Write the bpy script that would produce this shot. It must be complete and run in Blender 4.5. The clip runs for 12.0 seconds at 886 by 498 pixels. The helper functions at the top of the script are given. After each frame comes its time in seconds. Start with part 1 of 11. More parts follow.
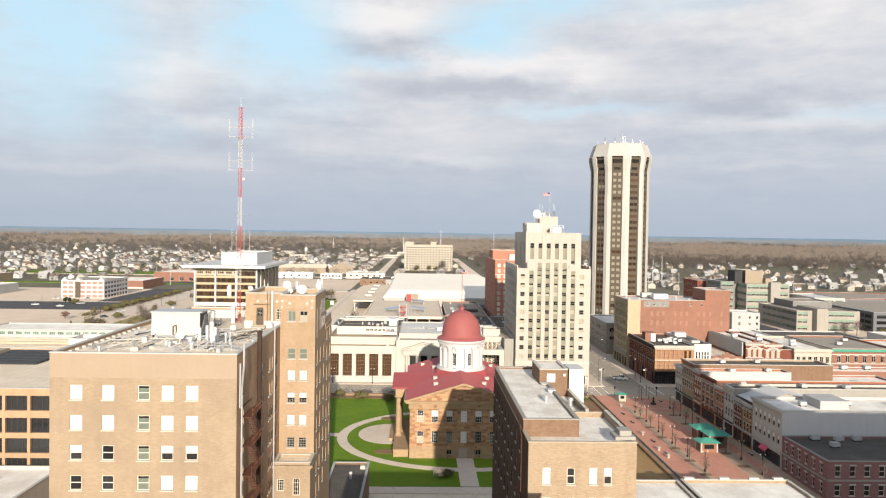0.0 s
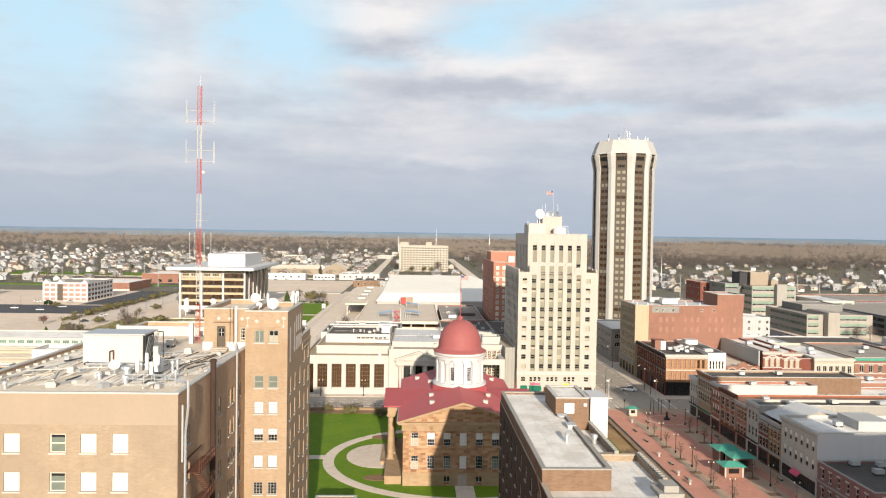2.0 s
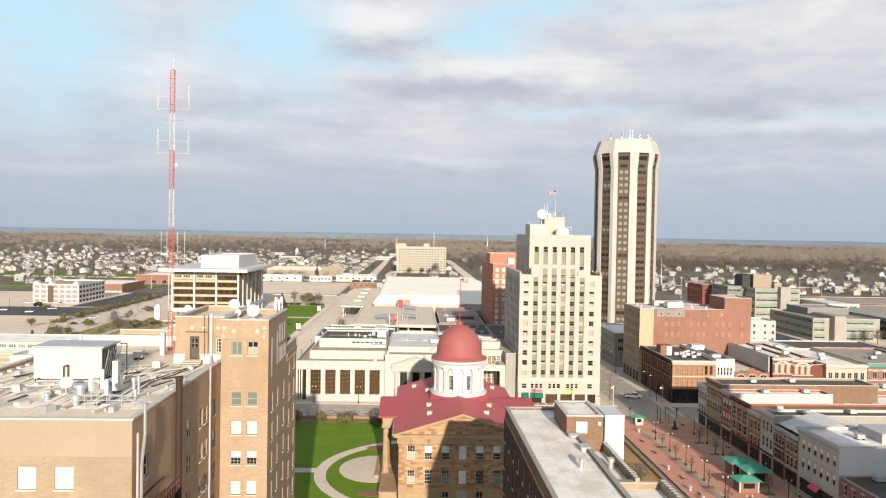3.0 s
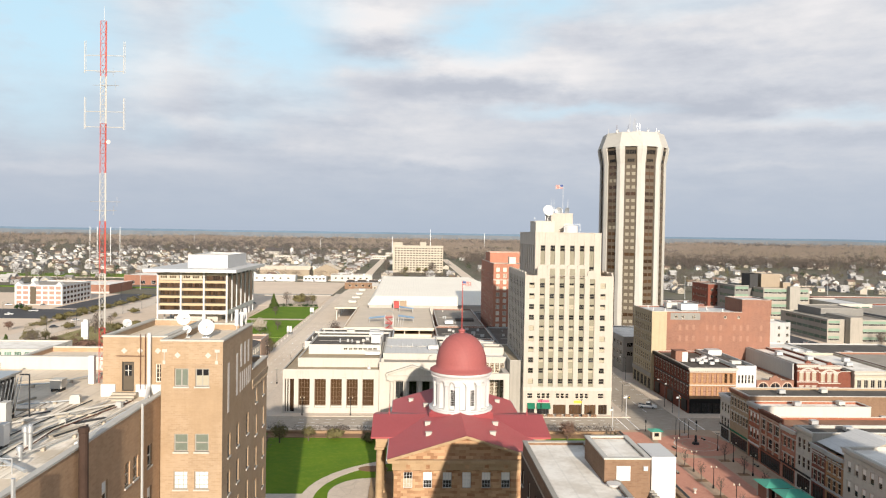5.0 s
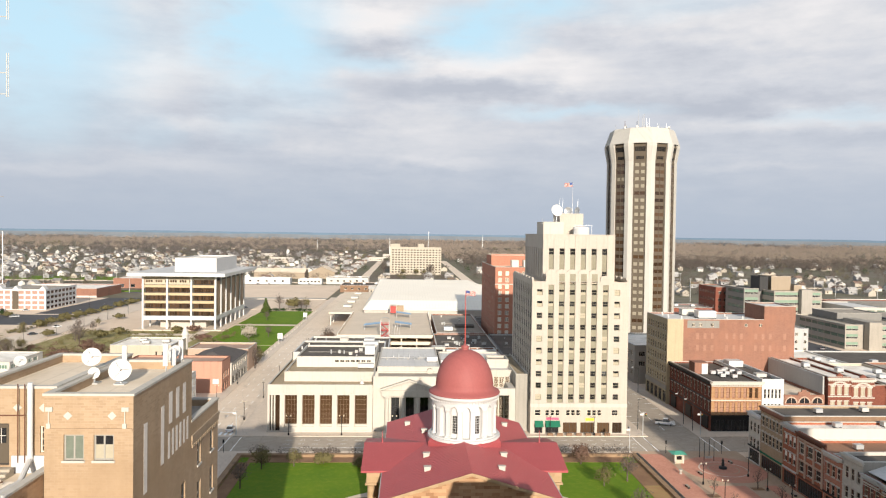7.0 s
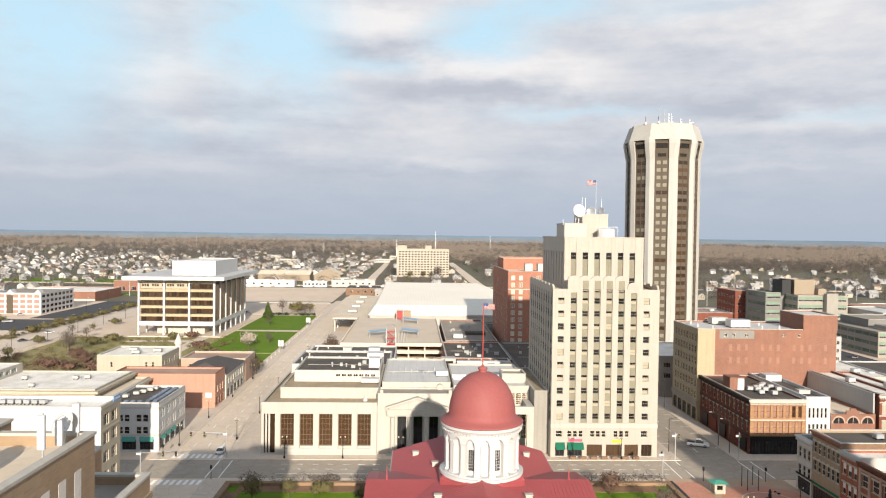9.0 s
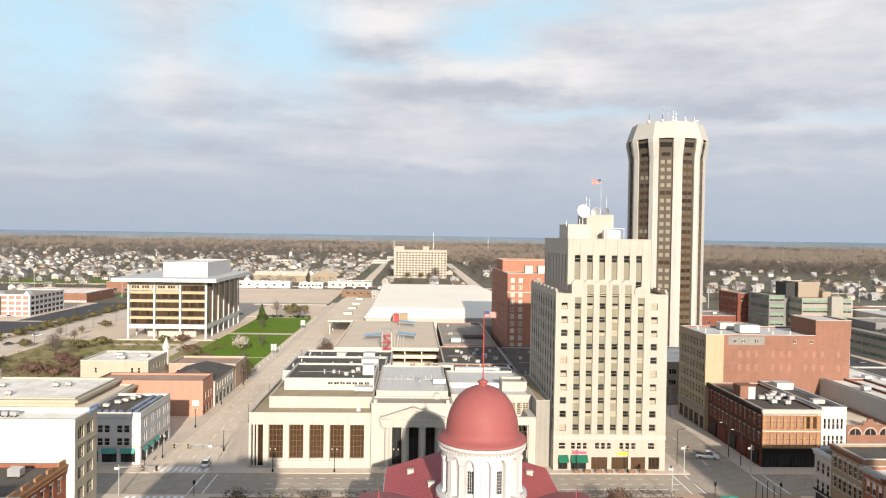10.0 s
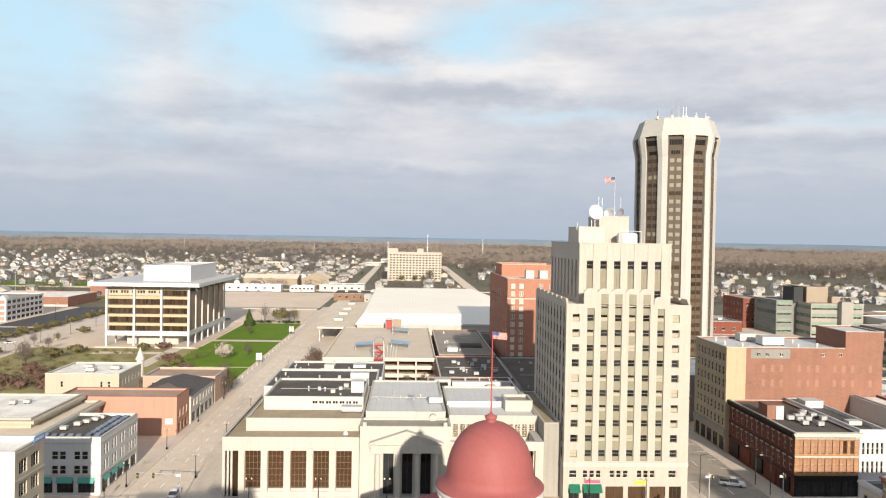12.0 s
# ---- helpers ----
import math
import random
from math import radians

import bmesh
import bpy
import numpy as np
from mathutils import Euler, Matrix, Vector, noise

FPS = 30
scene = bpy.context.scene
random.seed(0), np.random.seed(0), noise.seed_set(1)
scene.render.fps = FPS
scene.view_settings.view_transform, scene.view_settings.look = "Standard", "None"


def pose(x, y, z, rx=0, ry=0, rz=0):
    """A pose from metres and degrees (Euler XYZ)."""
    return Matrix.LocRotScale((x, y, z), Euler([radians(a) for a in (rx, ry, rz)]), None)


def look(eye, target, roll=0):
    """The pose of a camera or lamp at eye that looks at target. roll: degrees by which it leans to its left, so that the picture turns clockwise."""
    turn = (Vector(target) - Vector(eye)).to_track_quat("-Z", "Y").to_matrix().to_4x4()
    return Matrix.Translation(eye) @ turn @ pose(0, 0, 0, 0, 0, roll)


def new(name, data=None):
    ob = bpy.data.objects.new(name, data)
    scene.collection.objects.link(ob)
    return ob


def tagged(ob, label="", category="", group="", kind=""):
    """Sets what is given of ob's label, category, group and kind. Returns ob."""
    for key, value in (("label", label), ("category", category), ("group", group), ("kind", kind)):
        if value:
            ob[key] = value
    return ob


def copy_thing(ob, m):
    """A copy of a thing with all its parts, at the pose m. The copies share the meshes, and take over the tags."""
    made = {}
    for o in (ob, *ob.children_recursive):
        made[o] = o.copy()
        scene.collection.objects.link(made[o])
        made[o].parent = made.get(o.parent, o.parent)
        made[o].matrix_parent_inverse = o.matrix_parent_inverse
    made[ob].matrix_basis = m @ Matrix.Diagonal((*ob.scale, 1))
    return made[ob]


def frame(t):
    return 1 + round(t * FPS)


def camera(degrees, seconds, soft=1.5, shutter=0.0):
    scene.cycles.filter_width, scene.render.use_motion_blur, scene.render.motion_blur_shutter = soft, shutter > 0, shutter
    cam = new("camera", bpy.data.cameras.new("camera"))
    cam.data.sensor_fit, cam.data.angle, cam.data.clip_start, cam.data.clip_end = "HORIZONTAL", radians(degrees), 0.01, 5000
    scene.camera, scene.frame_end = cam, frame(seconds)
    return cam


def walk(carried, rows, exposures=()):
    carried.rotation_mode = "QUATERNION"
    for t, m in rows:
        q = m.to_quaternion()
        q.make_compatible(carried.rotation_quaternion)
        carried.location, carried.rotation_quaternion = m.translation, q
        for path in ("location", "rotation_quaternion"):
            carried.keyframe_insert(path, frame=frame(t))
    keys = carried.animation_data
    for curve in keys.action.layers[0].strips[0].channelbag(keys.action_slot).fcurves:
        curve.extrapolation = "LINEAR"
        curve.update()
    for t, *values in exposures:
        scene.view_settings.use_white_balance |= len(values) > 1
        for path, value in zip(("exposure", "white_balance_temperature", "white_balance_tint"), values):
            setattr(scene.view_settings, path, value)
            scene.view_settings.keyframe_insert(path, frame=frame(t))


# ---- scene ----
cam = camera(62.2, 12.0, soft=1.2)
PATH = [
    (0, (0.443, -13.12, 53.996), (0.503, -11.121, 53.95), 0.9),
    (0.5, (0.297, -8.764, 54.354), (0.361, -6.766, 54.307), 0.9),
    (1, (0.362, -4.097, 54.465), (0.429, -2.098, 54.418), 0.9),
    (1.5, (0.444, 0.477, 54.402), (0.515, 2.475, 54.356), 0.9),
    (2, (0.606, 4.757, 54.4), (0.679, 6.755, 54.354), 0.9),
    (2.5, (0.717, 9.346, 54.288), (0.793, 11.345, 54.244), 0.9),
    (3, (0.781, 13.97, 54.212), (0.86, 15.968, 54.17), 1.0),
    (5, (0.729, 31.949, 53.862), (0.818, 33.946, 53.817), 0.9),
    (5.5, (0.838, 36.629, 53.902), (0.931, 38.626, 53.858), 0.8),
    (6, (0.953, 41.123, 53.895), (1.049, 43.121, 53.853), 0.8),
    (6.5, (0.97, 45.844, 53.946), (1.069, 47.842, 53.904), 0.8),
    (7, (1.065, 50.386, 54.153), (1.16, 52.383, 54.111), 0.8),
    (9, (0.817, 68.693, 54.48), (0.893, 70.691, 54.441), 0.8),
    (9.5, (1.041, 73.157, 54.478), (1.119, 75.155, 54.441), 0.8),
    (10, (1.241, 77.675, 54.666), (1.323, 79.673, 54.629), 0.9),
    (10.5, (1.242, 82.364, 54.728), (1.33, 84.362, 54.692), 0.9),
    (11, (1.221, 86.781, 54.74), (1.312, 88.778, 54.708), 0.9),
    (11.5, (1.183, 91.254, 54.803), (1.279, 93.251, 54.772), 1.0),
    (12, (1.278, 95.761, 55.007), (1.376, 97.758, 54.975), 1.0),
]
walk(cam, [(t, look(eye, target, roll)) for t, eye, target, roll in PATH])
# ---- world, sun ----
world = bpy.data.worlds.new("sky")
scene.world = world
world.use_nodes = True
wt = world.node_tree
for n in list(wt.nodes):
    wt.nodes.remove(n)


def wnode(kind, **values):
    n = wt.nodes.new(kind)
    for k, v in values.items():
        n.inputs[k].default_value = v
    return n


SUN_DIR = Vector((7, -69, 20.5)).normalized()
SUN_EL = math.asin(SUN_DIR.z)
sky = wt.nodes.new("ShaderNodeTexSky")
sky.sky_type = 'NISHITA'
sky.sun_disc = False
sky.sun_elevation = SUN_EL
sky.sun_rotation = math.atan2(SUN_DIR.x, SUN_DIR.y)
sky.air_density, sky.dust_density, sky.ozone_density = 1.0, 0.6, 2.0
sky_scaled = wnode("ShaderNodeVectorMath")
sky_scaled.operation = 'SCALE'
sky_scaled.inputs["Scale"].default_value = 0.10
wt.links.new(sky.outputs[0], sky_scaled.inputs[0])
# broken cloud deck, laid on a flat layer over the land
coord = wt.nodes.new("ShaderNodeTexCoord")
split = wt.nodes.new("ShaderNodeSeparateXYZ")
wt.links.new(coord.outputs["Generated"], split.inputs[0])


def wmath(op, a, b=None, clamp=False):
    n = wt.nodes.new("ShaderNodeMath")
    n.operation, n.use_clamp = op, clamp
    for i, v in enumerate((a, b)):
        if v is None:
            continue
        if isinstance(v, (int, float)):
            n.inputs[i].default_value = v
        else:
            wt.links.new(v, n.inputs[i])
    return n.outputs[0]


up = wmath('MAXIMUM', split.outputs["Z"], 0.0)
lift = wmath('ADD', up, 0.30)
flat = wt.nodes.new("ShaderNodeCombineXYZ")
wt.links.new(wmath('DIVIDE', split.outputs["X"], lift), flat.inputs["X"])
wt.links.new(wmath('DIVIDE', split.outputs["Y"], lift), flat.inputs["Y"])


def cloud_noise(scale, detail, rough, offset, stretch=(1, 1, 1)):
    m = wt.nodes.new("ShaderNodeMapping")
    m.inputs["Location"].default_value = offset
    m.inputs["Scale"].default_value = stretch
    wt.links.new(flat.outputs[0], m.inputs[0])
    n = wnode("ShaderNodeTexNoise", Scale=scale, Detail=detail, Roughness=rough)
    wt.links.new(m.outputs[0], n.inputs["Vector"])
    return n.outputs[0]


CLOUD_AT = (3.62, 1.66, 0)


def wramp(value, stops):
    r = wt.nodes.new("ShaderNodeValToRGB")
    wt.links.new(value, r.inputs[0])
    while len(r.color_ramp.elements) < len(stops):
        r.color_ramp.elements.new(0.5)
    for e, (p, c) in zip(r.color_ramp.elements, stops):
        e.position, e.color = p, (*c, 1)
    return r.outputs[0]


def wmix(fac, a, b, mode='MIX'):
    n = wt.nodes.new("ShaderNodeMix")
    n.data_type, n.blend_type = 'RGBA', mode
    for sock, v in ((n.inputs["Factor"], fac), (n.inputs["A"], a), (n.inputs["B"], b)):
        if isinstance(v, float):
            sock.default_value = v
        elif isinstance(v, tuple):
            sock.default_value = (*v, 1)
        else:
            wt.links.new(v, sock)
    return n.outputs["Result"]


bank_size = dict(scale=1.9, detail=6, rough=0.5, stretch=(0.8, 1.15, 1))
mass = cloud_noise(offset=CLOUD_AT, **bank_size)
wisps = cloud_noise(5.5, 6, 0.6, (4.1, 9.2, 0), (0.8, 1.5, 1))

# cloud banks over the town: bearing, height, half width and half height in degrees, and weight
GAPS = [
    (-26.1, 13.0, 5.7, 5.3, 1.00),
    (-11.0, 15.3, 4.8, 3.1, 0.95),
    (-13.0, 12.8, 5.3, 2.4, 0.30),
    (-8.0, 11.1, 2.6, 2.4, 0.35),
    (5.0, 15.2, 4.0, 1.8, 0.95),
    (10.2, 17.0, 3.5, 1.1, 0.80),
    (-3.3, 12.7, 3.1, 0.7, 0.50),
    (12.0, 9.4, 6.2, 0.5, 0.50),
    (31.4, 8.4, 4.8, 0.5, 0.45),
    (19.3, 16.7, 5.3, 0.9, 0.25),
    (-12.6, 8.4, 2.6, 1.8, 0.25),
    (-27.4, 6.9, 4.0, 1.8, 0.35),
    (-18.9, 7.0, 2.2, 1.2, 0.35),
]
LIGHTS = [
    (-5.4, 15.7, 5.6, 1.2, 0.50),
    (6.8, 13.2, 5.7, 1.1, 0.42),
    (13.2, 11.8, 2.2, 1.1, 0.32),
    (2.4, 12.3, 4.0, 0.9, 0.25),
    (-20.4, 10.2, 3.1, 1.8, 0.25),
    (-16.6, 11.7, 5.3, 1.0, 0.25),
    (-15.8, 8.0, 4.0, 0.5, 0.35),
    (1.6, 6.9, 5.3, 1.5, 0.30),
    (2.9, 5.6, 3.1, 0.4, 0.35),
    (-26.1, 4.2, 5.3, 0.4, 0.40),
    (-16.5, 4.7, 5.3, 0.4, 0.25),
    (27.0, 14.9, 7.1, 1.8, 0.22),
    (17.1, 9.2, 2.6, 0.8, 0.25),
    (28.6, 8.1, 6.2, 0.7, 0.30),
    (-7.1, 6.3, 3.5, 0.6, 0.25),
    (25.4, 5.0, 4.8, 0.3, 0.25),
    (-1.6, 16.6, 4.4, 0.8, 0.20),
]
SHADES = [
    (-4.5, 14.0, 5.3, 1.0, 0.40),
    (2.0, 11.0, 4.8, 1.0, 0.38),
    (22.6, 13.2, 4.8, 1.5, 0.22),
    (23.0, 9.6, 9.3, 1.0, 0.38),
    (9.0, 10.8, 4.8, 0.8, 0.25),
    (-22.2, 8.5, 8.4, 1.0, 0.28),
    (-13.0, 10.0, 4.0, 0.9, 0.20),
    (-17.7, 6.4, 8.8, 0.6, 0.22),
    (11.9, 14.3, 3.1, 0.9, 0.12),
    (-7.1, 8.4, 5.7, 0.5, 0.18),
    (11.2, 6.6, 7.1, 1.0, 0.15),
    (25.4, 6.9, 8.8, 0.8, 0.18),
    (-4.5, 4.8, 8.8, 0.4, 0.18),
]

deg = 180 / math.pi
bearing = wmath('MULTIPLY', wmath('ARCTAN2', split.outputs["X"], split.outputs["Y"]), deg)
height = wmath('MULTIPLY', wmath('ARCSINE', split.outputs["Z"]), deg)
aim = wt.nodes.new("ShaderNodeCombineXYZ")
wt.links.new(bearing, aim.inputs["X"])
wt.links.new(height, aim.inputs["Y"])


def ragged(scale, detail, rough, stretch, amount, vec):
    """Bearings pushed about by noise, so that banks have torn, drawn-out edges."""
    m = wt.nodes.new("ShaderNodeMapping")
    m.inputs["Scale"].default_value = stretch
    wt.links.new(aim.outputs[0], m.inputs[0])
    n = wnode("ShaderNodeTexNoise", Scale=scale, Detail=detail, Roughness=rough)
    wt.links.new(m.outputs[0], n.inputs["Vector"])
    c = wt.nodes.new("ShaderNodeVectorMath")
    c.operation = 'SUBTRACT'
    wt.links.new(n.outputs["Color"], c.inputs[0])
    c.inputs[1].default_value = (0.5, 0.5, 0.5)
    k = wt.nodes.new("ShaderNodeVectorMath")
    k.operation = 'MULTIPLY'
    wt.links.new(c.outputs[0], k.inputs[0])
    k.inputs[1].default_value = amount
    p = wt.nodes.new("ShaderNodeVectorMath")
    wt.links.new(k.outputs[0], p.inputs[0])
    wt.links.new(vec, p.inputs[1])
    return p.outputs[0], n.outputs[0]


torn, streaks = ragged(0.13, 5, 0.6, (1.0, 2.6, 1), (5.0, 1.8, 0), aim.outputs[0])
torn, fine = ragged(0.42, 7, 0.6, (0.8, 1.9, 1), (3.0, 1.3, 0), torn)
_, bars = ragged(0.30, 5, 0.6, (0.32, 2.6, 1), (0, 0, 0), aim.outputs[0])


def banks(spots):
    total = 0.0
    for az, el, w, h, amount in spots:
        c = wt.nodes.new("ShaderNodeVectorMath")
        c.operation = 'SUBTRACT'
        wt.links.new(torn, c.inputs[0])
        c.inputs[1].default_value = (az, el, 0)
        k = wt.nodes.new("ShaderNodeVectorMath")
        k.operation = 'MULTIPLY'
        wt.links.new(c.outputs[0], k.inputs[0])
        k.inputs[1].default_value = (1 / w, 1 / h, 0)
        q = wt.nodes.new("ShaderNodeVectorMath")
        q.operation = 'LENGTH'
        wt.links.new(k.outputs[0], q.inputs[0])
        r = wt.nodes.new("ShaderNodeMapRange")
        r.interpolation_type = 'SMOOTHSTEP'
        for i, v in ((1, 1.75), (2, 0.0), (3, 0.0), (4, amount)):
            r.inputs[i].default_value = v
        wt.links.new(q.outputs["Value"], r.inputs[0])
        total = wmath('ADD', r.outputs[0], total)
    return total


open_here = wmath('ADD', wmath('MULTIPLY', banks(GAPS), wmath('ADD', fine, 0.55)), 0.0, True)
# beyond those banks the deck is broken by chance
thick = wramp(up, [(0.0, (0.80, 0.80, 0.80)), (0.17, (0.58, 0.58, 0.58)), (0.34, (0.49, 0.49, 0.49)), (0.55, (0.42, 0.42, 0.42)), (1.0, (0.42, 0.42, 0.42))])
cover = wmath('ADD', wmath('ADD', wmath('MULTIPLY', mass, 0.86), wmath('MULTIPLY', wisps, 0.14)), wmath('SUBTRACT', thick, 0.5))
open_far = wramp(cover, [(0.43, (1, 1, 1)), (0.515, (0, 0, 0))])
near = wramp(wmath('ADD', wmath('ABSOLUTE', wmath('DIVIDE', bearing, 90.0)), wmath('MULTIPLY', up, 0.9)), [(0.62, (0, 0, 0)), (0.72, (1, 1, 1))])
gaps = wmix(near, open_here, open_far)
tone = wmath('ADD', wmath('SUBTRACT', wmath('ADD', banks(LIGHTS), wmath('ADD', wmath('ADD', wmath('MULTIPLY', streaks, 0.35), wmath('MULTIPLY', bars, 0.5)), wmath('SUBTRACT', wmath('MULTIPLY', fine, 0.6), 0.22))), banks(SHADES)), wmath('MULTIPLY', wmath('SUBTRACT', wisps, 0.5), 0.25))
deck = wramp(tone, [(0.12, (0.315, 0.333, 0.376)), (0.45, (0.40, 0.412, 0.444)), (0.62, (0.45, 0.452, 0.47)), (0.95, (0.54, 0.525, 0.525))])
# the deck is brightened towards the sun, out of view, to lift side walls' fill
toward = wt.nodes.new("ShaderNodeVectorMath")
toward.operation = 'DOT_PRODUCT'
wt.links.new(coord.outputs["Generated"], toward.inputs[0])
toward.inputs[1].default_value = SUN_DIR
glow = wmath('ADD', wmath('MULTIPLY', wmath('MAXIMUM', wmath('ADD', toward.outputs["Value"], 0.6), 0.0), 0.5), 1.0)
deck_lit = wnode("ShaderNodeVectorMath")
deck_lit.operation = 'SCALE'
wt.links.new(deck, deck_lit.inputs[0])
wt.links.new(glow, deck_lit.inputs["Scale"])
haze = wramp(up, [(0.0, (0.95, 0.95, 0.95)), (0.05, (0.75, 0.75, 0.75)), (0.10, (0.40, 0.40, 0.40)), (0.16, (0.10, 0.10, 0.10)), (0.22, (0.0, 0.0, 0.0))])
clear = wramp(up, [(0.0, (0.40, 0.50, 0.56)), (0.30, (0.35, 0.50, 0.575)), (0.45, (0.19, 0.26, 0.34)), (1.0, (0.10, 0.125, 0.17))])
blue = wmix(0.85, sky_scaled.outputs[0], clear)
sky_colour = wmix(haze, wmix(gaps, deck_lit.outputs[0], blue), (0.262, 0.302, 0.365))
background = wnode("ShaderNodeBackground", Strength=1.0)
wt.links.new(sky_colour, background.inputs[0])
wout = wt.nodes.new("ShaderNodeOutputWorld")
wt.links.new(background.outputs[0], wout.inputs[0])

sun = new("sun", bpy.data.lights.new("sun", 'SUN'))
sun.data.energy, sun.data.angle, sun.data.color = 4.6, radians(0.6), (1.0, 0.895, 0.76)
sun.matrix_world = look(SUN_DIR * 300, (0, 0, 0))

scene.view_settings.exposure = 0.75

# ---- materials ----
MATS = {}


def shader(name):
    m = bpy.data.materials.new(name)
    m.use_nodes = True
    t = m.node_tree
    b = t.nodes["Principled BSDF"]
    b.inputs["Specular IOR Level"].default_value = 0.2
    MATS[name] = m
    return m, t, b


def tnoise(t, scale, detail=4, rough=0.6, vec=None):
    n = t.nodes.new("ShaderNodeTexNoise")
    n.inputs["Scale"].default_value, n.inputs["Detail"].default_value, n.inputs["Roughness"].default_value = scale, detail, rough
    if vec is None:
        c = t.nodes.new("ShaderNodeTexCoord")
        vec = c.outputs["Object"]
    t.links.new(vec, n.inputs["Vector"])
    return n.outputs[0]


def tmix(t, fac, a, b, mode='MIX'):
    n = t.nodes.new("ShaderNodeMix")
    n.data_type, n.blend_type = 'RGBA', mode
    for sock, v in ((n.inputs["Factor"], fac), (n.inputs["A"], a), (n.inputs["B"], b)):
        if isinstance(v, (float, int)):
            sock.default_value = v
        elif isinstance(v, tuple):
            sock.default_value = (*v, 1)
        else:
            t.links.new(v, sock)
    return n.outputs["Result"]


def tramp(t, value, stops):
    r = t.nodes.new("ShaderNodeValToRGB")
    t.links.new(value, r.inputs[0])
    while len(r.color_ramp.elements) < len(stops):
        r.color_ramp.elements.new(0.5)
    for e, (p, c) in zip(r.color_ramp.elements, stops):
        e.position, e.color = p, ((*c, 1) if isinstance(c, tuple) else (c, c, c, 1))
    return r.outputs[0]


def tbump(t, b, value, strength, distance):
    n = t.nodes.new("ShaderNodeBump")
    n.inputs["Strength"].default_value, n.inputs["Distance"].default_value = strength, distance
    t.links.new(value, n.inputs["Height"])
    t.links.new(n.outputs[0], b.inputs["Normal"])


def wall_coords(t, sx=1.0, sz=1.0):
    """Runs along an upright wall of either direction: x + y across, z up."""
    c = t.nodes.new("ShaderNodeTexCoord")
    s = t.nodes.new("ShaderNodeSeparateXYZ")
    t.links.new(c.outputs["Object"], s.inputs[0])
    a = t.nodes.new("ShaderNodeMath")
    a.operation = 'ADD'
    t.links.new(s.outputs["X"], a.inputs[0])
    t.links.new(s.outputs["Y"], a.inputs[1])
    o = t.nodes.new("ShaderNodeCombineXYZ")
    t.links.new(a.outputs[0], o.inputs["X"])
    t.links.new(s.outputs["Z"], o.inputs["Y"])
    m = t.nodes.new("ShaderNodeMapping")
    m.inputs["Scale"].default_value = (sx, sz, 1)
    t.links.new(o.outputs[0], m.inputs[0])
    return m.outputs[0]


def plain(name, c, rough=0.8, var=0.18, big=0.12, fine=3.0, bump=0.15, metal=0.0, streak=0.0, dirt=None):
    """A painted, rendered or cast surface: blotches, grain and, on walls, rain streaks."""
    m, t, b = shader(name)
    # walls take a dimmer colour, to keep sunlit faces from clipping
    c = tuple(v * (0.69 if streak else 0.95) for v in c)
    dark = tuple(v * (1 - var) for v in c)
    light = tuple(min(1, v * (1 + var * 0.6)) for v in c)
    n1, n2 = tnoise(t, big, 5), tnoise(t, fine, 6, 0.7)
    col = tmix(t, tramp(t, n1, [(0.3, 0.0), (0.7, 1.0)]), dark, light)
    col = tmix(t, 0.5, col, tmix(t, tramp(t, n2, [(0.3, 0.0), (0.7, 1.0)]), dark, light))
    if streak:
        s = tnoise(t, 1.0, 5, 0.6, wall_coords(t, 1.4, 0.07))
        col = tmix(t, tramp(t, s, [(0.5, 0.0), (0.78, streak)]), col, dirt or tuple(v * 0.45 for v in c))
    t.links.new(col, b.inputs["Base Color"])
    b.inputs["Roughness"].default_value, b.inputs["Metallic"].default_value = rough, metal
    if bump:
        tbump(t, b, n2, bump, 0.03)
    return m


def masonry(name, c1, c2, mortar, w, h, rough=0.85, stain=0.25, joint=0.012, tint=None, patch=None):
    """Coursed brick or stone on upright walls, with bonds, single odd pieces and stains."""
    m, t, b = shader(name)
    # brick and stone dimmed likewise against clipping in the sun
    c1, c2, mortar = (tuple(0.70 * x for x in q) for q in (c1, c2, mortar))
    k = t.nodes.new("ShaderNodeTexBrick")
    v = wall_coords(t)
    t.links.new(v, k.inputs["Vector"])
    for key, val in (("Color1", (*c1, 1)), ("Color2", (*c2, 1)), ("Mortar", (*mortar, 1)), ("Scale", 1.0),
                     ("Brick Width", w), ("Row Height", h), ("Mortar Size", joint), ("Bias", 0.0)):
        k.inputs[key].default_value = val
    col = k.outputs["Color"]
    n = tnoise(t, 0.16, 6, 0.65)
    if patch:
        col = tmix(t, tramp(t, n, [(0.45, 0.0), (0.6, 0.75)]), col, patch)
    s = tnoise(t, 1.0, 5, 0.6, wall_coords(t, 0.9, 0.09))
    col = tmix(t, tramp(t, s, [(0.45, 0.0), (0.8, stain)]), col, tuple(x * 0.45 for x in c1))
    g = tnoise(t, 0.5, 5, 0.7)
    col = tmix(t, tramp(t, g, [(0.3, 0.25), (0.7, 0.0)]), col, tint or tuple(min(1, x * 1.35) for x in c1))
    t.links.new(col, b.inputs["Base Color"])
    b.inputs["Roughness"].default_value = rough
    tbump(t, b, k.outputs["Fac"], -0.4, 0.01)
    return m


